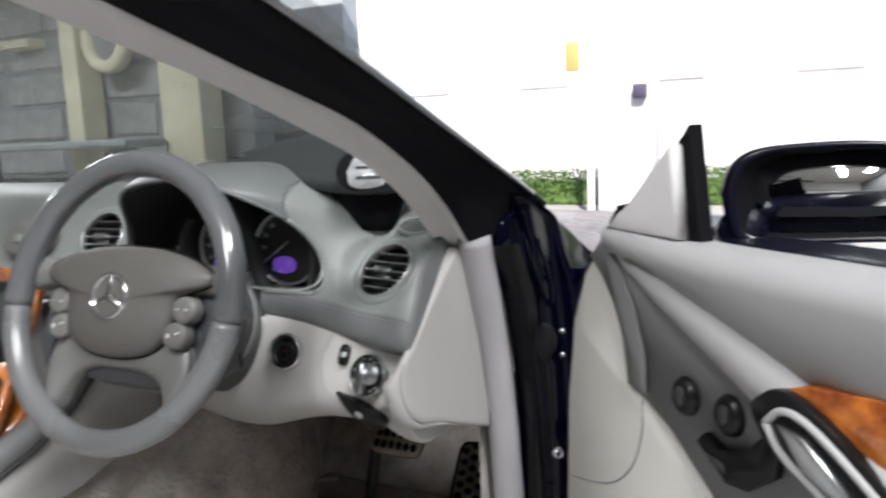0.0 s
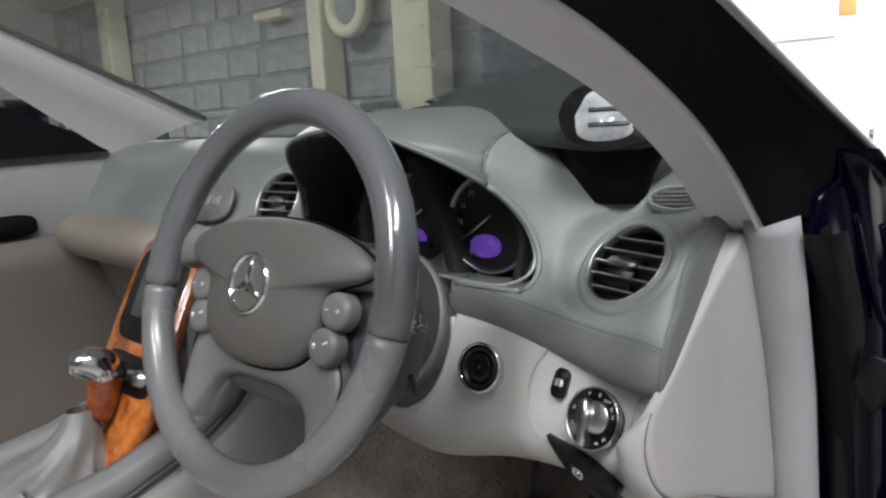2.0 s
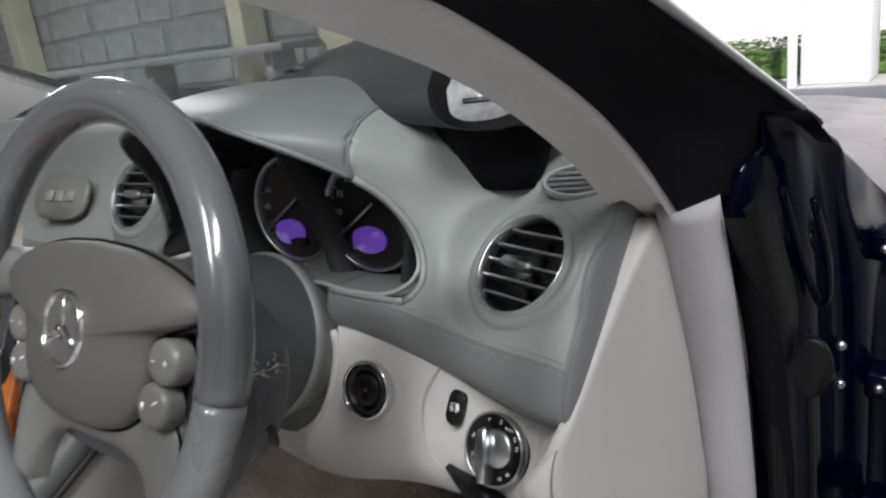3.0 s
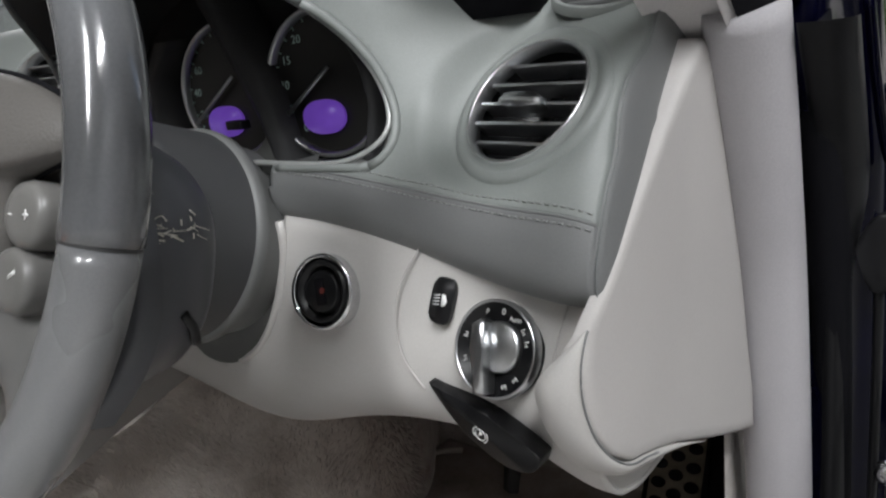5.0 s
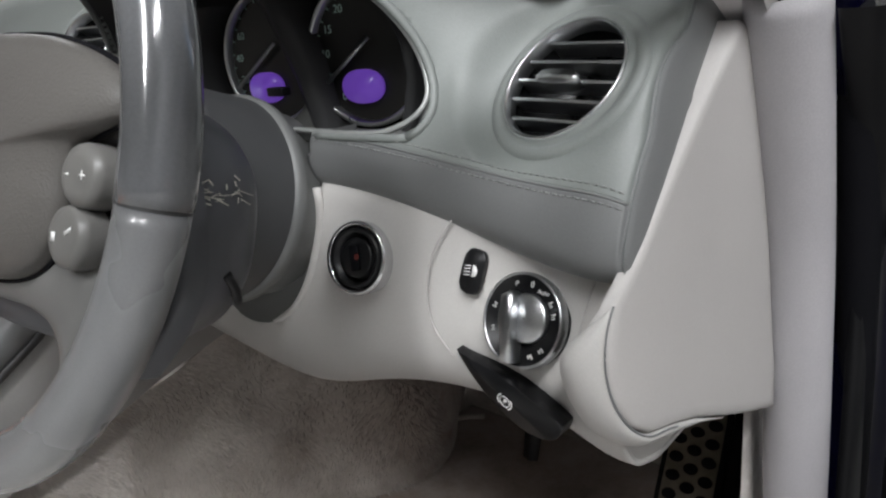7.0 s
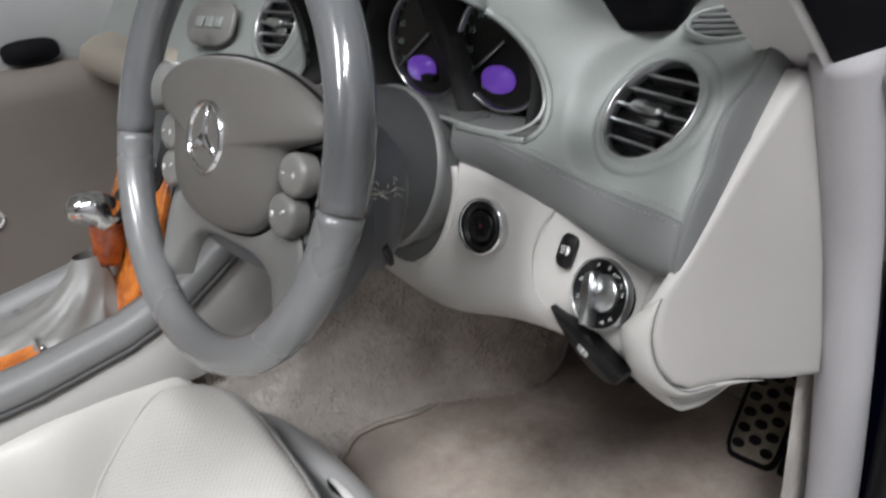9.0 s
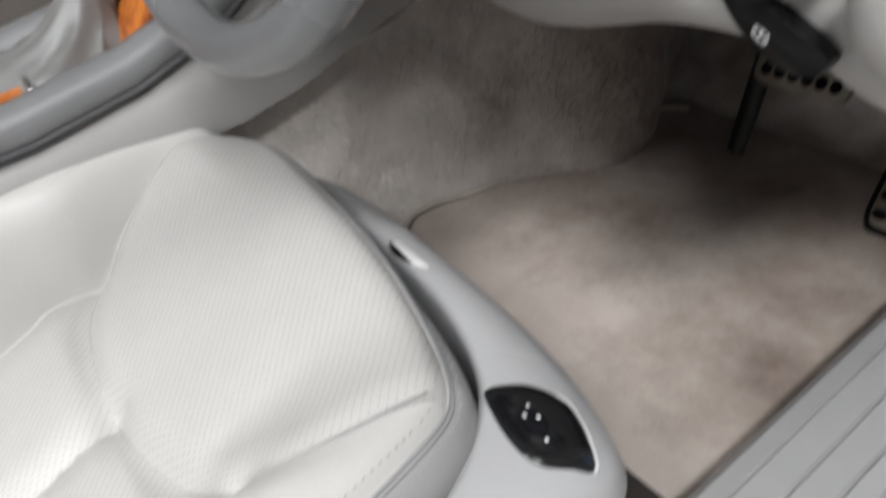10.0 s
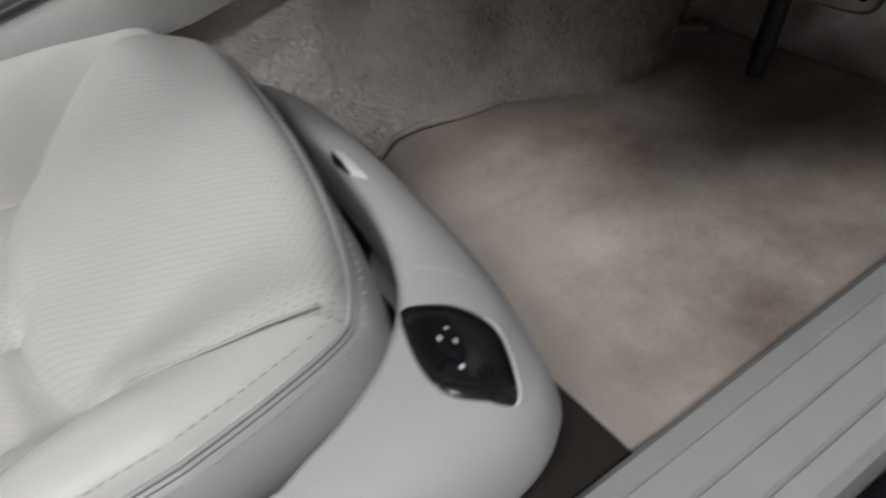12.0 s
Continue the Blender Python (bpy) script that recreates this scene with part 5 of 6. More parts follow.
# ---- passenger side ----
def passenger_side():
    g = thing("glove_box", "beige padded glove box below the passenger dashboard", "glove box")
    prof = [(0.05, 0.925), (0.0, 0.918), (-0.025, 0.905), (-0.035, 0.885), (-0.028, 0.86), (-0.005, 0.838), (0.04, 0.828)]
    rows = []
    for i in range(30):
        x = -0.66 + 0.44 * i / 29
        e = max(abs(x + 0.44) / 0.22 - 0.75, 0) / 0.25
        rows.append([(x, y + 0.06 * e ** 3, 0.876 + (z - 0.876) * (1 - 0.4 * e ** 3)) for y, z in prof])
    part("lid", loft(rows), M["beige"], g)
    low = [(0.04, 0.83), (0.07, 0.76), (0.11, 0.66), (0.2, 0.52), (0.35, 0.42), (0.6, 0.4)]
    part("knee_panel", loft([[(x, y, z) for y, z in low] for x in (-0.69, -0.5, -0.3, -0.12)]), M["brown"], g, "brown-grey knee panel")
    d = thing("passenger_door", "grey and brown trimmed passenger door, shut", "car door")
    part("upper_trim", loft([[(x, y, z) for y in (-1.2, -0.5, -0.1, 0.12)] for x, z in ((-0.735, 1.045), (-0.70, 1.035), (-0.68, 1.0), (-0.675, 0.93), (-0.68, 0.88))]), M["doorgrey"], d)
    part("lower_trim", loft([[(x, y, z) for y in (-1.2, -0.5, -0.1, 0.3)] for x, z in ((-0.68, 0.88), (-0.645, 0.87), (-0.64, 0.82), (-0.66, 0.7), (-0.675, 0.5), (-0.675, 0.38))]), M["brown"], d)
    part("pocket_seam", tube([(-0.664, y, z) for y, z in ((-0.9, 0.645), (-0.5, 0.66), (-0.3, 0.652), (-0.24, 0.63), (-0.26, 0.60), (-0.4, 0.575), (-0.9, 0.545))], 0.003, 6, 50), M["trim"], d)
    part("door_switch", slab(ellipse(0.05, 0.022, 30, 0, 0, 3), 0.012, Matrix.Translation((-0.672, -0.10, 0.905)) @ Matrix.Rotation(radians(90), 4, "Z") @ Matrix.Rotation(radians(90), 4, "X"), 0.004), M["matte"], d)
    part("sail_panel", slab([(-0.14, 0.0), (0.11, 0.0), (0.10, 0.02), (-0.14, 0.125)], 0.02, Matrix.Translation((-0.69, 0.0, 1.035)) @ Matrix.Rotation(radians(90), 4, "Z") @ Matrix.Rotation(radians(90), 4, "X")), M["matte"], d, "black window corner", smooth=False)
    mi = thing("passenger_mirror", "dark door mirror outside the passenger window", "mirror")
    m = Matrix.Translation((-0.86, -0.02, 1.085)) @ Matrix.Rotation(radians(90), 4, "X") @ Matrix.Rotation(radians(-12), 4, "Y")
    part("shell", slab(ellipse(0.105, 0.068, 40, 0, 0, 3), -0.07, m), M["paint"], mi)
    part("glass", slab(ellipse(0.092, 0.056, 40, 0, 0, 3), 0.003, m @ Matrix.Translation((0, 0, 0.002))), M["mirror"], mi)
    # inside mirror
    rv = thing("inside_mirror", "inside rear-view mirror under the windscreen header", "mirror")
    m = Matrix.Translation((0.02, -0.22, 1.325)) @ Matrix.Rotation(radians(96), 4, "X") @ Matrix.Rotation(radians(24), 4, "Y")
    part("shell", slab(ellipse(0.115, 0.036, 40, 0, 0, 3.5), -0.03, m), M["black"], rv)
    part("glass", slab(ellipse(0.110, 0.031, 40, 0, 0, 3.5), 0.002, m @ Matrix.Translation((0, 0, 0.001))), M["mirror"], rv)
    part("stalk", tube([(0.02, -0.2, 1.33), (0.01, -0.16, 1.36)], 0.008, 10), M["black"], rv)


passenger_side()


# ---- floor, carpets, pedals ----
def footwell():
    rows = []
    for i in range(60):
        y = -0.9 + 1.75 * i / 59
        rise = bump_step(y, 0.42, 0.85)
        row = []
        for x in (0.10, 0.14, 0.2, 0.3, 0.4, 0.5, 0.58, 0.625, 0.64):
            z = 0.365 + 0.32 * rise + (0.03 * bump_step(x, 0.56, 0.64))
            row.append((x, y, z))
        rows.append(row)
    structure(part("floor", loft(rows), M["carpet"]), "beige-brown carpeted car floor", "floor")
    rows = []
    for i in range(70):
        y = -0.9 + 1.6 * i / 69
        bulge = math.exp(-((y - 0.30) / 0.15) ** 2)
        row = []
        for k in range(14):
            f = k / 13
            z = 0.62 - 0.26 * f + 0.10 * bump_step(y, 0.0, 0.3) * (1 - f)
            x = 0.078 + 0.022 * f + 0.135 * bulge * math.sin(math.pi * min(1, f * 0.72)) ** 0.9
            row.append((x, y, z))
        rows.append(row)
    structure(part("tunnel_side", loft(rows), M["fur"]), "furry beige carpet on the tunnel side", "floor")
    rnd = random.Random(11)
    bm = bmesh.new()
    for _ in range(20000):
        j, k = min(68, int(26 + 26 * rnd.random() ** 0.8)), rnd.randrange(0, 13)
        a, b, c = Vector(rows[j][k]), Vector(rows[j + 1][k]), Vector(rows[j][k + 1])
        p = a + (b - a) * rnd.random() + (c - a) * rnd.random()
        n = (b - a).cross(c - a).normalized()
        if n.x < 0:
            n = -n
        s = 0.5 + 0.5 * noise.noise(p * 22)
        d = (n * 0.7 + Vector((noise.noise(p * 15), noise.noise(p * 15 + Vector((7, 0, 0))), -0.5)) * 1.1 + Vector((rnd.uniform(-1, 1), rnd.uniform(-1, 1), rnd.uniform(-1, 1))) * 0.35).normalized()
        w = d.cross(n).normalized() * rnd.uniform(0.0005, 0.0009)
        l = rnd.uniform(0.006, 0.013) * (0.7 + 0.5 * s)
        bm.faces.new([bm.verts.new(q) for q in (p - w, p + w, p + d * l)])
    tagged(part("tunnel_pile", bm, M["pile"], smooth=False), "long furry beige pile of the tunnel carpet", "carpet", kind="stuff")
    structure(part("side_carpet", loft([[(0.64, y, z) for z in (0.36, 0.5, 0.7)] for y in (0.2, 0.5, 0.85)]), M["carpet"]), "beige carpet on the footwell side", "floor")
    structure(part("firewall", loft([[(x, 0.80, z) for z in (0.3, 0.6, 0.855)] for x in (-0.7, 0.0, 0.66)]), M["carpet"]), "carpeted bulkhead", "wall")
    structure(part("passenger_floor", loft([[(x, y, 0.365) for y in (-0.9, 0.0, 0.8)] for x in (-0.69, -0.4, -0.1)]), M["carpet"]), "carpeted passenger floor", "floor")
    # loose mat with a bound edge
    edge = [(0.150, -0.45), (0.148, -0.1), (0.128, -0.03), (0.110, -0.002), (0.106, 0.025), (0.114, 0.06), (0.128, 0.095), (0.136, 0.14), (0.138, 0.2), (0.145, 0.3), (0.16, 0.40), (0.22, 0.44), (0.35, 0.45), (0.5, 0.44), (0.56, 0.40), (0.585, 0.3), (0.59, 0.0), (0.59, -0.45)]
    line = spline([(x, y, 0) for x, y in edge], 110)
    mt = thing("floor_mat", "beige floor mat on the driver's floor, with stains and painted-in shade", "mat")
    bm = bmesh.new()
    nx, ny = 60, 110
    vs = [[None] * (nx + 1) for _ in range(ny + 1)]
    for j in range(ny + 1):
        y = -0.45 + 0.9 * j / ny
        xs = [p.x for p in line[:66] if abs(p.y - y) < 0.014] or [0.15]
        xl = min(xs) if y < 0.40 else 0.14 + 0.5 * (y - 0.40)
        xr = 0.59 if y < 0.3 else 0.59 - 1.0 * max(0, y - 0.36) ** 1.2
        for i in range(nx + 1):
            x = xl + (xr - xl) * i / nx
            z = 0.385 + 0.32 * bump_step(y, 0.42, 0.85) + 0.004 * noise.noise((x * 9, y * 9, 1.0))
            vs[j][i] = bm.verts.new((x, y, z))
    for j in range(ny):
        for i in range(nx):
            bm.faces.new((vs[j][i], vs[j][i + 1], vs[j + 1][i + 1], vs[j + 1][i]))
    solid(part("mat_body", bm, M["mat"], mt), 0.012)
    part("mat_binding", tube([(p.x, p.y, 0.389) for p in line[:70]], 0.0045, 8), M["binding"], mt, "paler bound edge")


# fur and pile turn darker brown round these centres, towards the front
FUR_SPOTS = ((0.21, 0.33, 0.34), (0.15, 0.56, 0.40))
M["fur"] = browned(surface("fur_backing", (0.84, 0.79, 0.74), 0.95, vary=0.3, scale=16, grain=230, bump=1.0, dark=(0.62, 0.57, 0.52), sheen=0.2), FUR_SPOTS, (0.15, 0.098, 0.066), 0.9)
M["pile"] = browned(surface("long_pile", (0.88, 0.83, 0.78), 0.9, vary=0.3, scale=14, grain=300, bump=0.0, dark=(0.66, 0.61, 0.56), sheen=0.3), FUR_SPOTS, (0.135, 0.092, 0.064), 0.95)
M["binding"] = surface("mat_binding", (0.5, 0.45, 0.39), 0.9, vary=0.15, scale=30, grain=600, bump=0.4)
footwell()


def pedals():
    ac = thing("accelerator_pedal", "metal accelerator pedal with black rubber studs", "pedal")
    m = Matrix.Translation((0.530, 0.40, 0.445)) @ Matrix.Rotation(radians(48), 4, "X") @ Matrix.Rotation(radians(3), 4, "Z")
    part("plate", slab(ellipse(0.036, 0.088, 40, 0, 0, 6), 0.008, m, 0.003), M["matte"], ac)
    part("tread", slab(ellipse(0.030, 0.080, 40, 0, 0, 7), 0.0015, m @ Matrix.Translation((0, 0, 0.0078)), 0.0005), M["tread"], ac, "worn tan tread")
    for i in range(3):
        for j in range(7):
            part("stud", slab(ellipse(0.0085, 0.0065, 16, -0.019 + 0.019 * i, -0.066 + 0.022 * j + 0.011 * (i % 2)), 0.003, m @ Matrix.Translation((0, 0, 0.0085)), 0.0012), M["matte"], ac)
    part("side_rubber", box(0.036, 0.055, -0.085, 0.07, -0.01, 0.006, 0.004, m), M["matte"], ac)
    br = thing("brake_pedal", "metal brake pedal with black rubber studs", "pedal")
    m = Matrix.Translation((0.40, 0.36, 0.535)) @ Matrix.Rotation(radians(50), 4, "X")
    part("plate", slab(ellipse(0.055, 0.03, 40, 0, 0, 5), 0.01, m, 0.003), M["pedalmetal"], br)
    for i in range(6):
        for j in range(2):
            part("stud", slab(ellipse(0.006, 0.008, 16, -0.04 + 0.016 * i, -0.012 + 0.022 * j), 0.004, m @ Matrix.Translation((0, 0, 0.0098)), 0.0012), M["matte"], br)
    part("arm", tube([(0.40, 0.375, 0.53), (0.40, 0.44, 0.60), (0.40, 0.46, 0.75)], 0.009, 10, 12), M["black"], br)
    fr = thing("foot_plate", "dark grey rubber heel plate hanging by the brake", "plate")
    rows = []
    for z, w in ((0.374, 0.008), (0.385, 0.016), (0.41, 0.020), (0.50, 0.022), (0.60, 0.022)):
        rows.append([(0.312 - w / 2, 0.385 + (z - 0.374) * 0.35, z), (0.312, 0.381 + (z - 0.374) * 0.35, z), (0.312 + w / 2, 0.385 + (z - 0.374) * 0.35, z)])
    solid(part("plate", loft(rows), M["column"], fr), 0.008)


M["tread"] = surface("worn_tread", (0.22, 0.19, 0.145), 0.6, vary=0.4, scale=40, grain=500, bump=0.1)
M["pedalmetal"] = surface("worn_steel", (0.45, 0.42, 0.36), 0.45, metal=0.7, vary=0.3, scale=30, grain=500, bump=0.1)
pedals()


# ---- driver's seat ----
def seat():
    st = thing("driver_seat", "pale leather car seat with perforated centre panels", "seat")
    cx, hw = 0.30, 0.275

    def flat(pts, n):
        return np.array([(p.x, p.y) for p in spline([(x, y, 0) for x, y in pts], n)])

    arc = flat([(0.124, -0.200), (0.121, -0.225), (0.123, -0.250), (0.132, -0.28), (0.147, -0.319), (0.167, -0.354), (0.206, -0.382), (0.256, -0.395), (0.318, -0.402), (0.365, -0.399), (0.413, -0.389), (0.450, -0.376), (0.474, -0.362), (0.497, -0.335), (0.508, -0.305), (0.514, -0.275), (0.521, -0.245), (0.530, -0.215)], 250)
    lbol = flat([(0.167, -0.354), (0.158, -0.401), (0.158, -0.461), (0.145, -0.6), (0.14, -0.87)], 200)
    rbol = flat([(0.474, -0.362), (0.498, -0.402), (0.513, -0.443), (0.522, -0.6), (0.522, -0.87)], 200)
    mid = flat([(0.318, -0.402), (0.325, -0.456), (0.324, -0.504), (0.32, -0.87)], 200)

    def step(v, a, b):
        u = np.clip((v - a) / (b - a), 0, 1)
        return u * u * (3 - 2 * u)

    # the cushion's edge: round at the front, from its left to its right corner, and the far ends of its two sides
    rim_line = flat([(0.100, -0.34), (0.100, -0.27), (0.106, -0.222), (0.13, -0.193), (0.18, -0.175), (0.24, -0.1735), (0.33, -0.1837), (0.392, -0.194), (0.452, -0.208), (0.497, -0.2235), (0.521, -0.238), (0.534, -0.262), (0.543, -0.30), (0.549, -0.34)], 321)

    def near(line, x, y):
        """Distance to a seam, and the nearest point of it."""
        d = np.hypot(x[:, None] - line[None, :, 0], y[:, None] - line[None, :, 1])
        k = d.argmin(1)
        return d[np.arange(len(k)), k], k

    def in_front(x, y):
        """Inside the thigh panel: above the arc, between its two ends."""
        lower, left = arc[75:], arc[:84]
        ly = np.interp(x, lower[:, 0], lower[:, 1])
        lx = np.interp(y, left[::-1, 1], left[::-1, 0])
        return (x > lx) & (x < 0.530) & ((y > ly) | (y > -0.34) & (x < 0.3))

    # the foot of the left bolster, eased where the panel's edge meets the long seam
    foot_y = np.linspace(-1.0, 0.1, 1101)
    foot_x = np.where(foot_y > -0.354, np.interp(foot_y, arc[83::-1, 1], arc[83::-1, 0]), np.interp(-foot_y, -lbol[:, 1], lbol[:, 0]))
    foot_x = np.convolve(np.pad(foot_x, 40, mode="edge"), np.hanning(83)[1:-1] / np.hanning(83).sum(), mode="valid")

    def height(x, y):
        x, y = np.atleast_1d(np.asarray(x, float)), np.atleast_1d(np.asarray(y, float))
        mid_z = 0.540 - 0.32 * np.maximum(0, -0.41 - y) + 0.16 * np.maximum(0, -0.55 - y) + 0.068 * step(y, -0.43, -0.17)
        mid_z = mid_z + 0.024 * step(0.27 - x, 0, 0.14) * step(y, -0.37, -0.25) * (1 - 0.75 * step(y, -0.25, -0.19))
        side_z = np.where(x > cx, 0.608, 0.634 + 0.006 * step(y, -0.50, -0.36)) - 0.10 * np.maximum(0, -0.5 - y)
        xs = np.interp(y, foot_y, foot_x)
        rise = np.where(x > cx, step((x - cx) / hw, 0.44, 0.80), 1 - (1 - np.clip((xs - x) / (xs - 0.104), 0, 1)) ** 1.8)
        z = mid_z + (side_z - mid_z) * rise
        da, db, dc, dm = near(arc, x, y)[0], near(lbol, x, y)[0], near(rbol, x, y)[0], near(mid, x, y)[0]
        ends = 1 - step(y, -0.24, -0.185)
        inner = in_front(x, y)
        soft = 1 - 0.6 * step(x, 0.40, 0.50)
        z += soft * np.where(inner, 0.006 * (1 - np.exp(-(da / 0.012) ** 2)) + 0.004 * (1 - np.exp(-(da / 0.05) ** 2)), -0.004 * np.exp(-(da / 0.02) ** 2) * (1 - np.exp(-(da / 0.006) ** 2)) * ends)
        z -= soft * (0.006 * np.exp(-(da / 0.006) ** 1.4) + 0.004 * np.exp(-(da / 0.016) ** 2)) * ends
        z -= 0.004 * np.exp(-(db / 0.006) ** 1.4) + 0.006 * np.exp(-(db / 0.022) ** 2)
        z -= 0.004 * np.exp(-(dc / 0.006) ** 1.4) + 0.007 * np.exp(-(dc / 0.018) ** 2)
        z -= 0.004 * np.exp(-(dm / 0.006) ** 1.4) + 0.011 * np.exp(-(dm / 0.022) ** 2)
        for px, py in ((0.172, -0.354), (0.318, -0.402), (0.474, -0.362)):
            z -= 0.004 * np.exp(-((x - px) ** 2 + (y - py) ** 2) / 0.012 ** 2)
        return z

    # a grid over the cushion whose points close to a seam are drawn onto it
    na, nb = 320, 300
    t = np.linspace(0, 1, nb + 1)[:, None] ** 1.35
    back = np.stack([np.linspace(0.100, 0.558, na + 1), np.full(na + 1, -0.86)], 1)
    X = rim_line[None, :, 0] * (1 - t) + back[None, :, 0] * t
    Y = rim_line[None, :, 1] * (1 - t) + back[None, :, 1] * t
    border = np.concatenate([np.stack([X[::-1, 0], Y[::-1, 0]], 1), np.stack([X[0], Y[0]], 1), np.stack([X[:, -1], Y[:, -1]], 1)])
    x, y = X.ravel().copy(), Y.ravel().copy()
    clear = near(border, x, y)[0] > 0.004
    for line in (arc, rbol, mid):
        d, k = near(line, x, y)
        lim = 0.0016 + 0.0012 * np.clip((-0.40 - y) / 0.2, 0, 1)
        hit = (d < lim) & clear
        x[hit], y[hit] = line[k[hit], 0], line[k[hit], 1]
    inward = near(border, x, y)[0]
    z = height(x, y) - 0.016 * np.exp(-np.maximum(0, inward) / 0.009) - 0.006 * np.exp(-np.maximum(0, inward) / 0.03)
    pts = np.stack([x, y, z], 1).reshape(nb + 1, na + 1, 3)
    grid = [[Vector(v) for v in row] for row in pts]
    fc = (pts[:-1, :-1] + pts[1:, 1:]) / 2
    fx, fy = fc[..., 0].ravel(), fc[..., 1].ravel()
    xl = np.interp(-fy, -lbol[:, 1], lbol[:, 0])
    xr = np.interp(-fy, -rbol[:, 1], rbol[:, 0])
    fr = in_front(fx, fy)
    rear = (~fr) & (fx > xl) & (fx < xr) & (fy < -0.355)
    which = np.where(fr, 0, np.where(rear, 1, 2)).reshape(nb, na)
    skins = [bmesh.new() for _ in range(3)]
    vs = [{}, {}, {}]
    for j in range(nb):
        for i in range(na):
            w = which[j, i]
            f = []
            for q in ((j, i), (j, i + 1), (j + 1, i + 1), (j + 1, i)):
                if q not in vs[w]:
                    vs[w][q] = skins[w].verts.new(grid[q[0]][q[1]])
                f.append(vs[w][q])
            skins[w].faces.new(f)
    part("front_panel", skins[0], M["perf"], st, "finely perforated pale leather thigh panel")
    part("rear_insert", skins[1], M["perf"], st, "perforated pale leather inserts")
    part("bolster", skins[2], M["seat"], st)
    for nm, ln in (("panel_seam", arc[20:]), ("bolster_seam", rbol), ("middle_seam", mid)):
        hz = height(ln[:, 0], ln[:, 1])
        edge_gap = near(border, ln[:, 0], ln[:, 1])[0]
        sel = [(p[0], p[1], q - 0.0004) for p, q, g in zip(ln, hz, edge_gap) if g > 0.008 and not (p[0] > 0.5 and p[1] > -0.247)]
        part(nm, tube(sel[::2], 0.0011, 6), M["seatseam"], st)
    hz = height(lbol[:, 0], lbol[:, 1])
    part("bolster_seam", tube([(p[0] + 0.001, p[1], q - 0.001) for p, q in zip(lbol, hz)][::4], 0.002, 8), M["seat"], st)
    # upright band round the cushion and its bead
    rim = [grid[nb - j][0] for j in range(0, nb)] + [grid[0][i] for i in range(0, na + 1, 4)] + [grid[j][na] for j in range(1, nb + 1)]
    rows = []
    outs = []
    for i, p in enumerate(rim):
        d = rim[min(i + 5, len(rim) - 1)] - rim[max(i - 5, 0)]
        o = Vector((-d.y, d.x, 0))
        if o.x * (p.x - cx) + o.y * (p.y + 0.5) < 0:
            o = -o
        o.normalize()
        outs.append(o)
        b = 0.15 + 0.85 * bump_step(p.x, 0.34, 0.52)
        rows.append([p + o * (u * b) + Vector((0, 0, -v)) for u, v in ((0, 0), (0.003, 0.0012), (0.0085, 0.006), (0.0138, 0.016), (0.016, 0.030), (0.0148, 0.044), (0.009, 0.056), (-0.002, 0.068), (-0.016, 0.080))])
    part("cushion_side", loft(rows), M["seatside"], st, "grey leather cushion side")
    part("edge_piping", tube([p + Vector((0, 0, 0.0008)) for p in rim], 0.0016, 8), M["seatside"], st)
    part("edge_groove", tube([p + o * 0.0032 + Vector((0, 0, -0.0018)) for p, o in zip(rim, outs)], 0.0007, 6), M["roll"], st)
    stit = bmesh.new()
    walked, nxt = 0.0, 0.0
    for i in range(nb, len(rim) - 1):
        p, q = rim[i], rim[i + 1]
        if p.x < 0.33:
            continue
        walked += (q - p).length
        if walked < nxt or (q - p).length < 1e-6:
            continue
        nxt = walked + 0.0058
        o, d = outs[i], (q - p).normalized()
        a = p - o * 0.0066
        a.z = height(a.x, a.y)[0] - 0.016 * math.exp(-0.0066 / 0.009) - 0.006 * math.exp(-0.0066 / 0.03) + 0.0002
        b = 0.15 + 0.85 * bump_step(p.x, 0.34, 0.52)
        for c in (a, p + o * (0.0072 * b - 0.0004 * (1 - b)) + Vector((0, 0, -0.0042))):
            tube([c - d * 0.0009, c + d * 0.0009], 0.0007, 5, bm=stit)
    tagged(part("stitches", stit, M["seatside"], st), kind="stuff")
    # valance with the adjuster plate
    outer = spline([(0.02, -0.80, 0), (0.02, -0.3, 0), (0.07, -0.19, 0), (0.145, -0.132, 0), (0.20, -0.114, 0), (0.26, -0.108, 0), (0.362, -0.114, 0), (0.485, -0.127, 0), (0.55, -0.140, 0), (0.588, -0.155, 0), (0.606, -0.177, 0), (0.614, -0.21, 0), (0.619, -0.27, 0), (0.620, -0.4, 0), (0.620, -0.80, 0)], 140)
    gap = [(0.271, -0.157), (0.325, -0.157), (0.403, -0.167), (0.455, -0.18), (0.498, -0.2), (0.527, -0.227), (0.553, -0.269), (0.566, -0.316), (0.568, -0.354), (0.569, -0.80)]
    gap = spline([(0.045, -0.80, 0), (0.045, -0.3, 0), (0.09, -0.22, 0), (0.17, -0.165, 0)] + [(x, y, 0) for x, y in gap], 160)
    rows = []
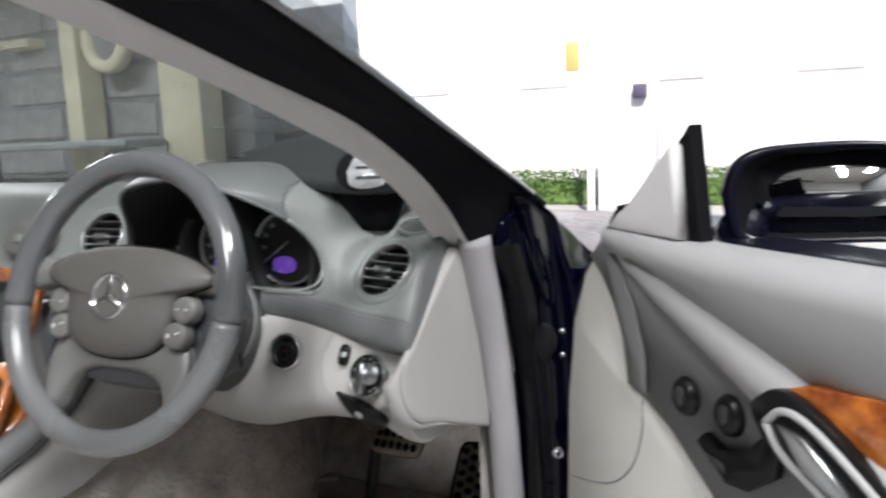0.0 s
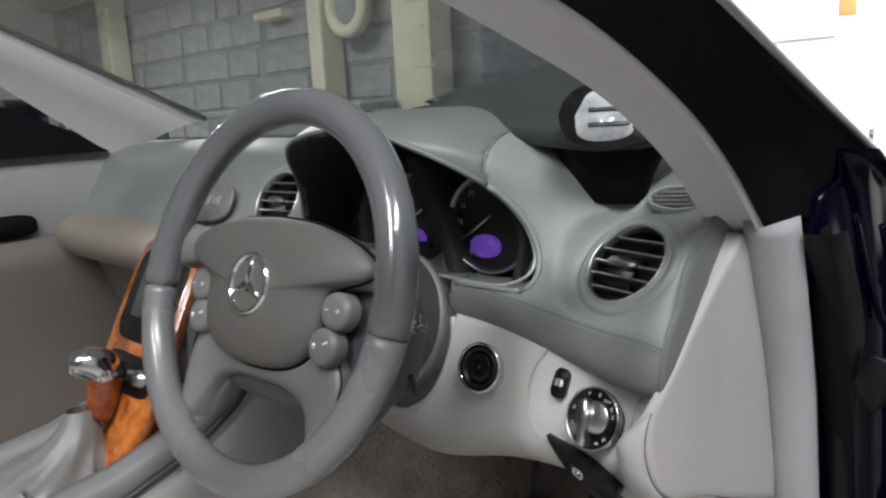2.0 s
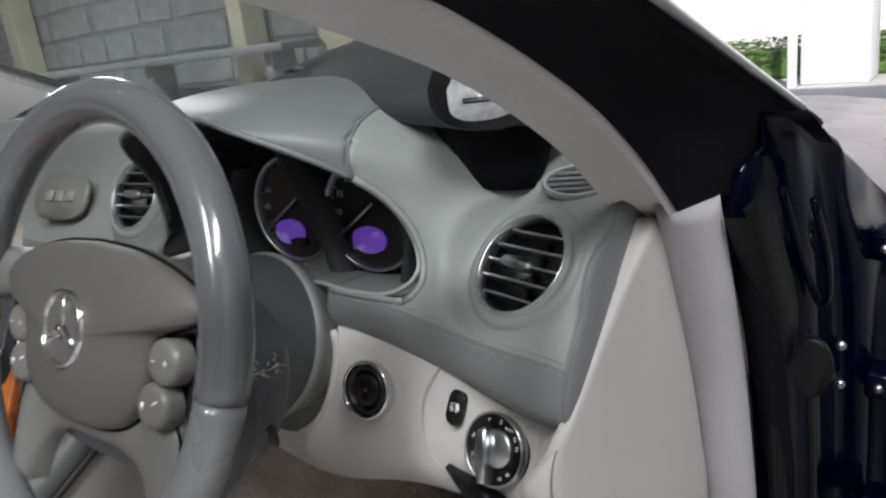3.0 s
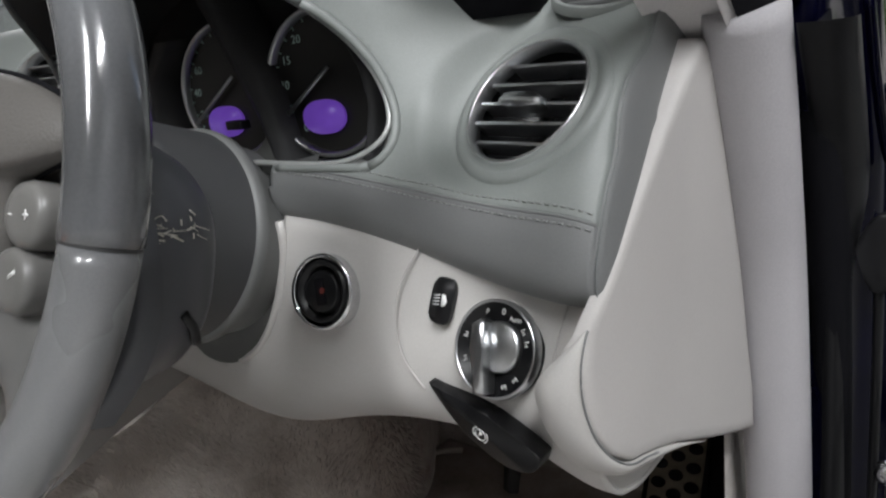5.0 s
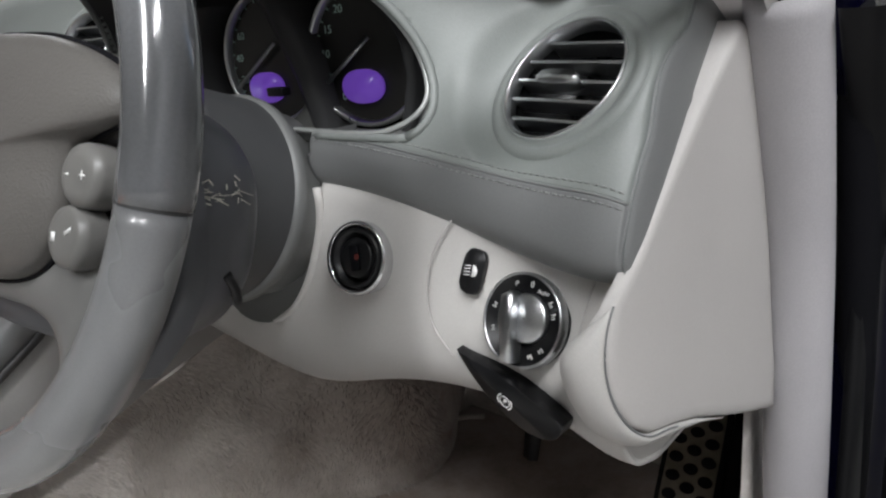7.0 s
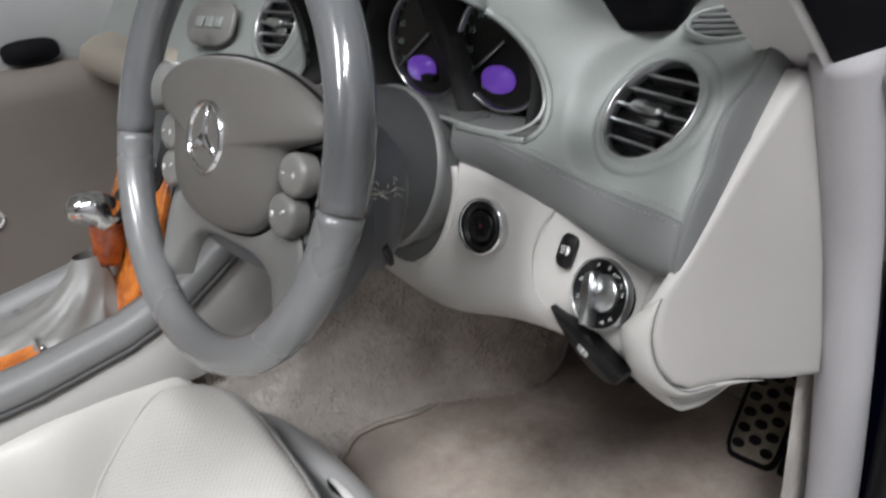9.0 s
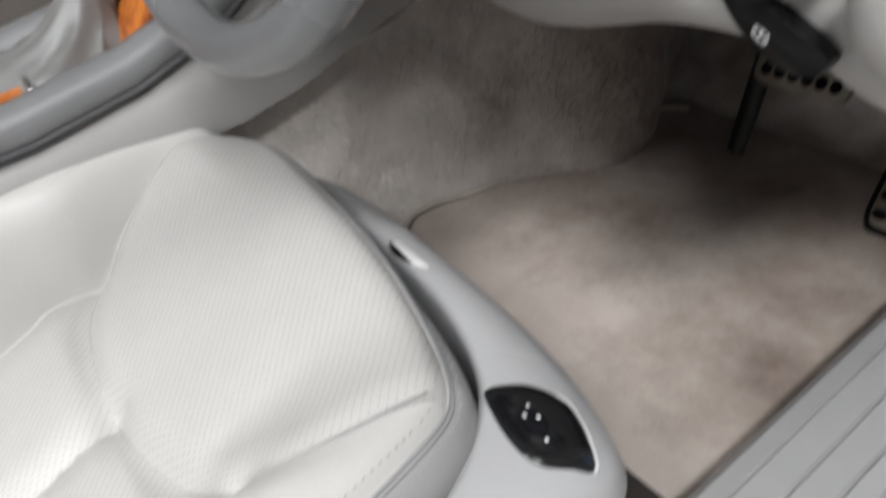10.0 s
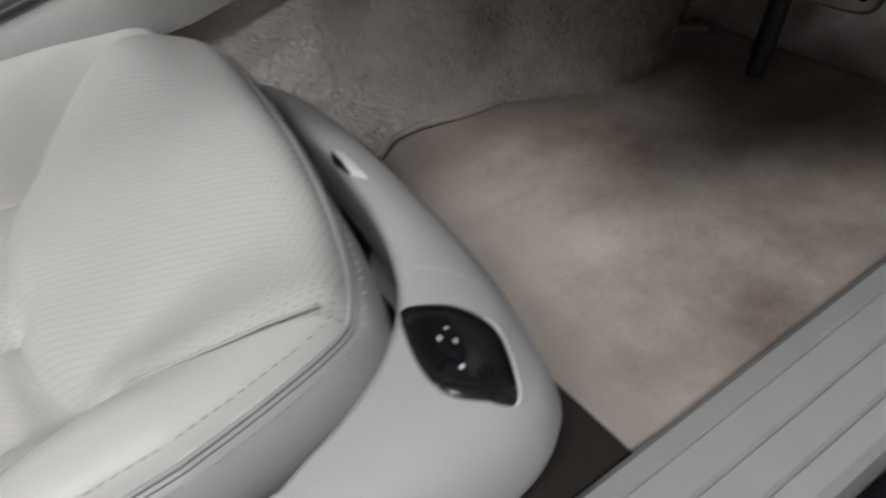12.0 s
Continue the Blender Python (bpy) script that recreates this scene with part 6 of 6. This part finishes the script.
    for k, p in enumerate(outer):
        q = min(gap, key=lambda w: (w - p).length + (0.0 if p.y < -0.35 else 0.35 * abs((w.x - 0.3) - (p.x - 0.3) * 0.9)))
        d = q - p
        rt = bump_step(p.x, 0.3, 0.52)
        zt = 0.551 + 0.007 * rt
        n = d.normalized()
        rows.append([(p.x + n.x * 0.05, p.y + n.y * 0.05, 0.455), (p.x + n.x * 0.016, p.y + n.y * 0.016, zt - 0.085), (p.x + n.x * 0.003, p.y + n.y * 0.003, zt - 0.066), (p.x, p.y, zt - 0.050), (p.x + d.x * 0.10, p.y + d.y * 0.10, zt - 0.022), (p.x + d.x * 0.30, p.y + d.y * 0.30, zt - 0.008), (p.x + d.x * 0.6, p.y + d.y * 0.6, zt), (p.x + d.x * 0.9, p.y + d.y * 0.9, zt + 0.003), (p.x + d.x * 0.98, p.y + d.y * 0.98, zt), (q.x, q.y, zt - 0.008), (q.x, q.y, zt - 0.05)])
    vb = loft(rows)
    tree = BVHTree.FromBMesh(vb)
    part("valance", vb, M["shell"], st, "smooth pale grey seat valance")

    def drape(outline, up, grow=1.0):
        """Points of an outline in x, y laid onto the valance, lifted by up."""
        n = len(outline)
        mx, my = sum(x for x, y in outline) / n, sum(y for x, y in outline) / n
        out = []
        for x, y in outline:
            q = Vector((mx + (x - mx) * grow, my + (y - my) * grow, 0.9))
            hit = tree.ray_cast(q, Vector((0, 0, -1)))[0]
            out.append(Vector((q.x, q.y, (hit.z if hit else 0.55) + up)))
        return out

    def draped(outline, up, down=-0.004):
        rings = [drape(outline, down), drape(outline, up * 0.6), drape(outline, up, 0.97), drape(outline, up, 0.6), drape(outline, up, 0.2)]
        bm = loft(rings, closed=True)
        bm.verts.ensure_lookup_table()
        bm.faces.new(bm.verts[-len(outline):])
        return bm

    # black adjuster plate in a bright edge
    o = [(0.513, -0.206), (0.515, -0.197), (0.524, -0.183), (0.535, -0.1735), (0.551, -0.1685), (0.568, -0.1725), (0.584, -0.180), (0.592, -0.186), (0.5925, -0.193), (0.584, -0.206), (0.575, -0.216), (0.563, -0.2195), (0.545, -0.2175), (0.525, -0.2115)]
    o = [(p.x, p.y) for p in spline([(x, y, 0) for x, y in o + o[:1]], 61)][:-1]
    ad = part("adjuster_plate", draped(o, 0.0025), M["gloss"], st, "glossy black seat adjuster plate")
    part("plate_edge", tube([p for p in drape(o, 0.0014, 1.02)[15:33]], 0.0010, 8), M["latch"], ad, "bright metal edge")
    c = (0.552, -0.198)
    part("adjuster_knob", draped(ellipse(0.011, 0.006, 30, *c), 0.0055, 0.001), M["matte"], ad)
    for x, y in ((0.541, -0.193), (0.566, -0.201)):
        part("adjuster_mark", draped(ellipse(0.0014, 0.0011, 12, x, y), 0.0030, 0.002), M["white"], ad)
    for x, y, w in ((0.547, -0.201, 0.0020), (0.553, -0.195, 0.0018)):
        part("adjuster_mark", draped(ellipse(w, 0.0008, 12, x, y), 0.0060, 0.004), M["white"], ad)
    # slot with a bright latch plate at the front of the valance
    part("latch_slot", draped([(0.3115, -0.160), (0.314, -0.1565), (0.327, -0.1535), (0.346, -0.1545), (0.3669, -0.1575), (0.3625, -0.1615), (0.345, -0.161), (0.327, -0.160)], 0.002), M["black"], st)
    part("latch_plate", draped([(0.3275, -0.1525), (0.3345, -0.1470), (0.357, -0.1475), (0.3806, -0.1505), (0.3685, -0.1580), (0.347, -0.1535)], 0.0035), M["latch"], st, "bright latch plate")
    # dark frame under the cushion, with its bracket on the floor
    # dark brown sheet added in place of the shade under the seat's front
    part("shade_sheet", box(0.105, 0.597, -0.82, -0.095, 0.396, 0.4005, 0.001), M["seat_shade"], st, "dark sheet added for the shade below the seat")
    part("seat_frame", box(0.06, 0.565, -0.80, -0.19, 0.402, 0.47, 0.01), M["matte"], st, "dark frame below the cushion")
    part("seat_rail", box(0.566, 0.600, -0.75, -0.150, 0.37, 0.400, 0.004), M["matte"], st, "black seat rail beside the sill")
    part("seat_bracket", box(0.570, 0.592, -0.149, -0.128, 0.384, 0.396, 0.003), M["column"], st, "dark seat rail bracket")
    part("valance_joint", tube(drape([(0.474, -0.188), (0.484, -0.178), (0.494, -0.168), (0.503, -0.159), (0.510, -0.152)], 0.0001), 0.0006, 6), M["seatside"], st)
    return st


M["seatseam"] = surface("seat_seam", (0.42, 0.405, 0.39), 0.6, vary=0.06, grain=1000, bump=0.1)
M["seat_shade"] = surface("seat_shade", (0.03, 0.024, 0.02), 0.95, vary=0.4, scale=20, grain=300, bump=0.6)
M["latch"] = plain("latch_metal", (0.66, 0.65, 0.64), 0.35)
M["gloss"] = surface("gloss_black", (0.008, 0.008, 0.009), 0.12, vary=0.3, grain=900, bump=0.0, coat=0.5)
seat()


# ---- driver's door, standing open ----
DOOR = Matrix(((0.769, 0.639, 0, 0.86), (-0.639, 0.769, 0, 0.062), (0, 0, 1, 0), (0, 0, 0, 1)))


def on_door(outline, y0, y1, bevel=0.0, n=0):
    """A flat piece on the door: outline in (along, height), from depth y0 to y1; inwards is negative."""
    if n:
        outline = [(p.x, p.y) for p in spline([(x, z, 0) for x, z in outline + outline[:1]], n + 1)][:-1]
    m = DOOR @ Matrix(((1, 0, 0, 0), (0, 0, -1, y0), (0, 1, 0, 0), (0, 0, 0, 1)))
    return slab(outline, y0 - y1, m, bevel)


def door():
    dr = thing("driver_door", "open car door with pale and grey trim and window switches", "car door")
    part("door_frame", on_door([(-0.07, 0.30), (-0.065, 0.8), (-0.05, 0.92), (0.0, 0.975), (0.05, 0.99), (1.15, 1.0), (1.15, 0.3)], 0.13, 0.012), M["paint"], dr, "dark navy door shell")
    light = [(-0.060, 0.32), (-0.056, 0.623), (-0.050, 0.769), (-0.040, 0.875), (-0.014, 0.94), (0.008, 0.966), (0.030, 0.945), (0.052, 0.915), (0.066, 0.88), (0.074, 0.817), (0.104, 0.815), (0.149, 0.793), (0.207, 0.741), (0.30, 0.64), (0.42, 0.56), (1.1, 0.5), (1.1, 0.32)]
    part("lower_panel", on_door(light, 0.014, -0.004, 0.006), M["doorlight"], dr, "pale beige lower door panel")
    arc = spline([(-0.05, 0.66, 0), (0.0, 0.672, 0), (0.045, 0.690, 0), (0.080, 0.725, 0), (0.096, 0.77, 0), (0.098, 0.812, 0)], 30)
    part("panel_groove", tube([DOOR @ Vector((p.x, -0.0045, p.y)) for p in arc], 0.0012, 6), M["doorgrey"], dr)
    grey = [(0.008, 0.964), (0.034, 0.998), (0.10, 0.985), (0.35, 0.93), (1.1, 0.80), (1.1, 0.52), (0.42, 0.575), (0.30, 0.655), (0.207, 0.748), (0.149, 0.799), (0.104, 0.822), (0.080, 0.824), (0.072, 0.88), (0.056, 0.918), (0.033, 0.948)]
    part("grey_panel", on_door(grey, 0.016, -0.008, 0.004), M["doorgrey"], dr, "grey leather door panel")
    band = [(0.010, 0.966), (0.036, 0.990), (0.062, 0.962), (0.092, 0.915), (0.108, 0.87), (0.112, 0.824), (0.080, 0.826), (0.074, 0.88), (0.057, 0.919), (0.034, 0.949)]
    part("dark_band", on_door(band, -0.0085, -0.0125, 0.0015), M["doorband"], dr, "darker grey curved leather band")
    # slanting arm strip
    strip = []
    for u, zc, h, out in ((0.040, 0.985, 0.006, 0.008), (0.085, 0.966, 0.012, 0.018), (0.15, 0.942, 0.018, 0.028), (0.225, 0.914, 0.024, 0.036), (0.31, 0.880, 0.030, 0.042), (0.38, 0.845, 0.034, 0.046), (0.6, 0.76, 0.04, 0.05), (1.0, 0.72, 0.04, 0.05)):
        strip.append([DOOR @ Vector((u, -y, zc + z)) for y, z in ((0.0, h), (out * 0.7, h), (out, h * 0.6), (out * 1.05, 0), (out * 0.9, -h * 0.6), (out * 0.5, -h), (0.0, -h * 1.1))])
    part("arm_strip", loft(strip), M["armstrip"], dr, "pale grey slanting armrest strip")
    # padded top
    top = []
    for u, zt, zb, out in ((0.028, 1.004, 0.992, 0.010), (0.06, 1.003, 0.978, 0.022), (0.156, 0.999, 0.950, 0.034), (0.25, 0.998, 0.918, 0.042), (0.38, 0.998, 0.878, 0.046), (0.6, 0.998, 0.84, 0.046), (1.15, 0.998, 0.84, 0.04)):
        top.append([DOOR @ Vector((u, -y, z)) for y, z in ((-0.02, zt), (0.0, zt), (out * 0.55, zt - 0.002), (out * 0.9, zt - 0.012), (out, zt - 0.026), (out * 0.9, (zt + zb) / 2 - 0.006), (out * 0.5, zb), (0.0, zb - 0.002))])
    part("top_pad", loft(top), M["doortop"], dr, "grey padded door top")
    part("wood_inlay", on_door([(0.300, 0.890), (0.34, 0.905), (0.40, 0.912), (0.8, 0.90), (0.8, 0.84), (0.40, 0.862)], -0.008, -0.040, 0.002), M["wood"], dr, "orange burl wood inlay")
    # window switches
    for u, z in ((0.172, 0.839), (0.231, 0.838)):
        m = DOOR @ Matrix(((1, 0, 0, u), (0, 0, -1, -0.0085), (0, 1, 0, z), (0, 0, 0, 1)))
        kn = part("switch", turned([(0.0002, 0.010), (0.012, 0.010), (0.0165, 0.006), (0.0185, 0.0)], m @ Matrix.Diagonal((1, 1.15, 1, 1)), 30), M["black"], dr, "black window switch")
        part("switch_cap", slab(ellipse(0.006, 0.010, 20, 0.002, 0.003, 2.5), 0.004, m @ Matrix.Translation((0, 0, 0.0095)), 0.0015), M["column"], kn)
    wide = part("switch_block", on_door([(0.196, 0.802), (0.204, 0.812), (0.225, 0.800), (0.262, 0.812), (0.284, 0.842), (0.298, 0.838), (0.292, 0.80), (0.262, 0.775), (0.236, 0.772)], -0.007, -0.020, 0.003), M["black"], dr, "black switch block")
    part("switch_rocker", on_door([(0.212, 0.797), (0.222, 0.790), (0.240, 0.785), (0.236, 0.793)], -0.0195, -0.024, 0.001), M["column"], wide)
    ring = [(0.290, 0.876), (0.312, 0.896), (0.345, 0.893), (0.40, 0.862), (0.47, 0.81), (0.46, 0.79), (0.42, 0.795), (0.352, 0.825), (0.312, 0.848)]
    part("handle_bowl", on_door(ring, -0.036, -0.050, 0.003, 40), M["black"], dr, "black oval door handle bowl")
    part("handle_rim", tube([DOOR @ Vector((p.x, -0.051, p.y)) for p in spline([(x, z, 0) for x, z in [(0.36 + (x - 0.36) * 0.72, 0.845 + (z - 0.845) * 0.72) for x, z in ring + ring[:1]]], 50)], 0.0035, 8), M["armstrip"], dr)
    part("release_lever", on_door([(0.325, 0.872), (0.35, 0.868), (0.40, 0.83), (0.395, 0.822), (0.35, 0.84)], -0.050, -0.056, 0.002), M["satin"], dr)
    # window corner piece
    part("corner_frame", on_door([(0.018, 0.99), (0.045, 1.027), (0.09, 1.036), (0.159, 1.116), (0.178, 0.99)], 0.02, 0.002), M["matte"], dr, "black window corner frame", smooth=False)
    part("corner_trim", on_door([(0.040, 1.002), (0.062, 1.022), (0.088, 1.032), (0.145, 1.098), (0.150, 1.095), (0.160, 1.0)], 0.002, -0.012, 0.005), M["trim"], dr, "grey triangular window corner trim")
    # front edge of the door with rubber seal
    part("edge_seal", tube([DOOR @ Vector(p) for p in ((-0.058, 0.02, 0.35), (-0.056, 0.02, 0.62), (-0.052, 0.02, 0.77), (-0.042, 0.02, 0.88), (-0.016, 0.02, 0.945), (0.012, 0.02, 0.985), (0.04, 0.018, 1.02))], 0.010, 10, 40), M["matte"], dr)
    # outside mirror
    mi = thing("door_mirror", "dark navy door mirror with silvered glass", "mirror")
    c = Matrix.Translation((1.118, 0.06, 1.036)) @ Matrix.Rotation(radians(90), 4, "X") @ Matrix.Rotation(radians(6), 4, "Y")
    o = [(-0.112, 0.004), (-0.104, 0.032), (-0.08, 0.050), (-0.03, 0.056), (0.04, 0.056), (0.10, 0.044), (0.125, 0.01), (0.118, -0.03), (0.09, -0.046), (0.02, -0.050), (-0.06, -0.052), (-0.10, -0.045)]
    o = [(p.x, p.y) for p in spline([(x, y, 0) for x, y in o + o[:1]], 49)][:-1]
    rows = []
    for f, d in ((0.86, 0.004), (0.95, 0.010), (1.0, 0.0), (1.0, -0.02), (0.97, -0.05), (0.85, -0.085), (0.6, -0.11), (0.2, -0.12)):
        rows.append([c @ Vector((x * f, y * f, d)) for x, y in o])
    part("housing", loft(rows, closed=True), M["paint"], mi)
    part("mirror_lip", loft([[c @ Vector((x * 0.86 + 0.0, y * 0.86, 0.004)) for x, y in o], [c @ Vector((x * 0.8 + 0.012, y * 0.8, -0.012)) for x, y in o]], closed=True), M["matte"], mi)
    part("mirror_glass", slab([(x * 0.8 + 0.012, y * 0.8) for x, y in o], 0.003, c @ Matrix.Translation((0, 0, -0.014)) @ Matrix.Rotation(radians(7), 4, "X")), M["mirror"], mi, "silvered mirror glass")
    part("mirror_foot", tube([(1.03, 0.05, 1.0), (1.02, 0.09, 0.985), (0.99, 0.1, 0.96)], 0.026, 14, 10), M["paint"], mi)


M["doorband"] = surface("door_band_leather", (0.19, 0.19, 0.192), 0.5, vary=0.08, scale=5, grain=1000, bump=0.12)
M["armstrip"] = surface("arm_vinyl", (0.40, 0.39, 0.385), 0.5, vary=0.06, scale=5, grain=1000, bump=0.1)
M["doortop"] = surface("door_top_leather", (0.32, 0.315, 0.315), 0.5, vary=0.06, scale=5, grain=1000, bump=0.12)
door()


# ---- wall, pillars and things seen through the windscreen ----
def garage_front():
    wall = bpy.data.objects["wall_front"]
    rnd = random.Random(7)
    shapes = [box(-0.33, 0.33, 0.0, 0.06, -0.17, 0.17, 0.03), box(-0.24, 0.24, 0.0, 0.07, -0.17, 0.17, 0.03)]
    blocks = []
    for bm in shapes:
        me = bpy.data.meshes.new("stone")
        bm.to_mesh(me)
        bm.free()
        me.materials.append(M["block"])
        blocks.append(me)
    for r in range(8):
        x = -13.5 + rnd.uniform(0, 0.4)
        while x < -4.4:
            k = rnd.random() < 0.6
            ob = new("stone", blocks[0 if k else 1])
            ob.location = (x, 4.968 + rnd.uniform(-0.012, 0.008), 0.25 + 0.39 * r)
            ob.rotation_euler = (0, rnd.uniform(-0.03, 0.03), 0)
            ob.parent = wall
            x += 0.72 if k else 0.55
    for x0, x1, lab in ((-5.90, -5.67, "cream plastered pillar against the stone wall"), (-4.56, -4.05, "cream plastered corner pillar"), (-11.25, -10.9, "narrow cream plastered pillar")):
        structure(part("pillar", box(x0, x1, 4.62, 4.93, 0, 3.19, 0.02), M["cream"], smooth=False), lab, "pillar")
    r = thing("wheel_ornament", "round pale ring with a grey centre, hung on the wall", "ornament")
    m = Matrix.Translation((-5.33, 4.72, 2.2)) @ Matrix.Scale(0.77, 4) @ Matrix.Rotation(radians(90), 4, "X")
    part("ring", turned([(0.25, 0.0), (0.26, 0.06), (0.33, 0.09), (0.41, 0.06), (0.42, 0.0), (0.41, -0.1), (0.25, -0.1), (0.25, 0.0)], m, 48), M["cream"], r)
    part("disc", turned([(0.001, 0.03), (0.12, 0.03), (0.16, 0.0), (0.25, -0.02)], m, 40), M["stone"], r)
    sh = thing("wall_ledge", "small cream ledge on the stone wall", "ledge")
    part("board", box(-7.12, -6.55, 4.75, 5.02, 2.25, 2.34, 0.01), M["cream"], sh)
    bn = thing("workbench", "long grey bench before the stone wall", "bench")
    part("bench_top", box(-12.0, -4.5, 4.1, 4.6, 1.12, 1.2, 0.02), M["benchtop"], bn)
    for x in (-11.5, -9.2, -7.0, -4.9):
        part("bench_leg", box(x, x + 0.12, 4.2, 4.5, 0, 1.12, 0.01), M["benchtop"], bn)


M["block"] = surface("stone_block", (0.33, 0.34, 0.335), 0.9, vary=0.45, scale=5, grain=60, bump=0.5, dark=(0.2, 0.21, 0.215))
M["benchtop"] = surface("grey_bench", (0.24, 0.26, 0.265), 0.7, vary=0.2, scale=4, grain=100, bump=0.2)
garage_front()


def outdoors():
    ws = thing("workshop", "blue-grey workshop with pale window panes across the yard", "building")
    part("wall", box(-5.6, -3.42, 6.2, 6.5, 0, 3.6, 0.01), M["bluewall"], ws, smooth=False)
    for x, z, w, h in ((-4.62, 1.25, 0.50, 0.95), (-4.02, 1.25, 0.46, 0.95)):
        f = part("window", box(x, x + w, 6.15, 6.22, z, z + h, 0.005), M["bluepane"], ws, "pale bluish window")
        for a, b, c, d in ((x - 0.05, x, z, z + h), (x + w, x + w + 0.05, z, z + h), (x - 0.05, x + w + 0.05, z - 0.05, z), (x - 0.05, x + w + 0.05, z + h, z + h + 0.05)):
            part("window_frame", box(a, b, 6.12, 6.2, c, d, 0.004), M["cream"], f, smooth=False)
    part("shutter", box(-3.80, -3.52, 6.13, 6.21, 1.45, 1.95, 0.01), M["yellow"], ws, "yellow painted shutter")
    sg = thing("street_sign", "small orange sign on a pale post outdoors", "sign")
    part("board", box(-1.78, -1.60, 8.96, 9.0, 1.88, 2.25, 0.01), M["orange"], sg)
    part("post", box(-1.52, -1.42, 9.0, 9.06, 0, 2.6, 0.01), M["lilac"], sg)
    gt = thing("gate_pillar", "pale lilac painted gate pillar outdoors", "pillar")
    part("shaft", box(-1.45, -0.72, 9.3, 9.9, 0, 3.2, 0.02), M["lilac"], gt)
    part("lamp_box", box(-0.95, -0.78, 9.16, 9.3, 1.5, 1.68, 0.02), M["darkbox"], gt)
    hs = thing("house", "pale plastered house across the yard", "house")
    part("wall", box(-14, 8, 22, 23, 0, 7, 0), M["lilac"], hs, smooth=False)
    for x in (-11, -7, -3, 1, 5):
        w = part("window", box(x, x + 1.4, 21.94, 22.02, 2.6, 4.2, 0), M["paleglass"], hs, smooth=False)
        part("window_frame", box(x - 0.1, x + 1.5, 21.9, 21.96, 2.48, 2.6, 0), M["lilac"], w, smooth=False)
    part("roof", box(-14.5, 8.5, 21.5, 27, 7, 7.4, 0), M["lilac"], hs, smooth=False)
    hd = thing("hedge", "low clipped green hedge outdoors", "hedge")
    rnd = random.Random(3)
    bm = bmesh.new()
    for k in range(9000):
        x, y = rnd.uniform(-7, 6), rnd.uniform(9.9, 10.9)
        z = 0.12 + 0.42 * rnd.random() ** 0.6 * (1 - 0.5 * abs(y - 10.4))
        a, t = rnd.uniform(0, 6.28), rnd.uniform(-0.8, 0.8)
        m = Matrix.Translation((x, y, z)) @ Matrix.Rotation(a, 4, "Z") @ Matrix.Rotation(t, 4, "X")
        s = rnd.uniform(0.03, 0.055)
        bm.faces.new([bm.verts.new(m @ Vector(p)) for p in ((-s, 0, 0), (0, -s * 0.5, 0.01), (s, 0, 0), (0, s * 0.5, 0.01))])
    tagged(part("leaves", bm, M["leaf"], hd, smooth=False), kind="stuff")
    part("core", box(-7, 6, 10.1, 10.7, 0, 0.36, 0.05), M["leaf"], hd, smooth=False)


M["bluewall"] = surface("blue_grey_plaster", (0.55, 0.6, 0.66), 0.85, vary=0.25, scale=2, grain=50, bump=0.2)
M["bluepane"] = surface("pale_pane", (0.7, 0.76, 0.83), 0.25, vary=0.3, scale=3, grain=40, bump=0.0)
M["yellow"] = surface("yellow_paint", (0.65, 0.5, 0.2), 0.6, vary=0.2, scale=5, grain=80, bump=0.1)
M["orange"] = plain("orange_paint", (0.8, 0.38, 0.14), 0.5)
M["lilac"] = surface("lilac_plaster", (0.8, 0.78, 0.84), 0.85, vary=0.1, scale=2, grain=50, bump=0.2)
M["paleglass"] = plain("bright_window", (0.7, 0.7, 0.8), 0.3)
M["darkbox"] = plain("dark_box", (0.08, 0.07, 0.12), 0.4)
outdoors()
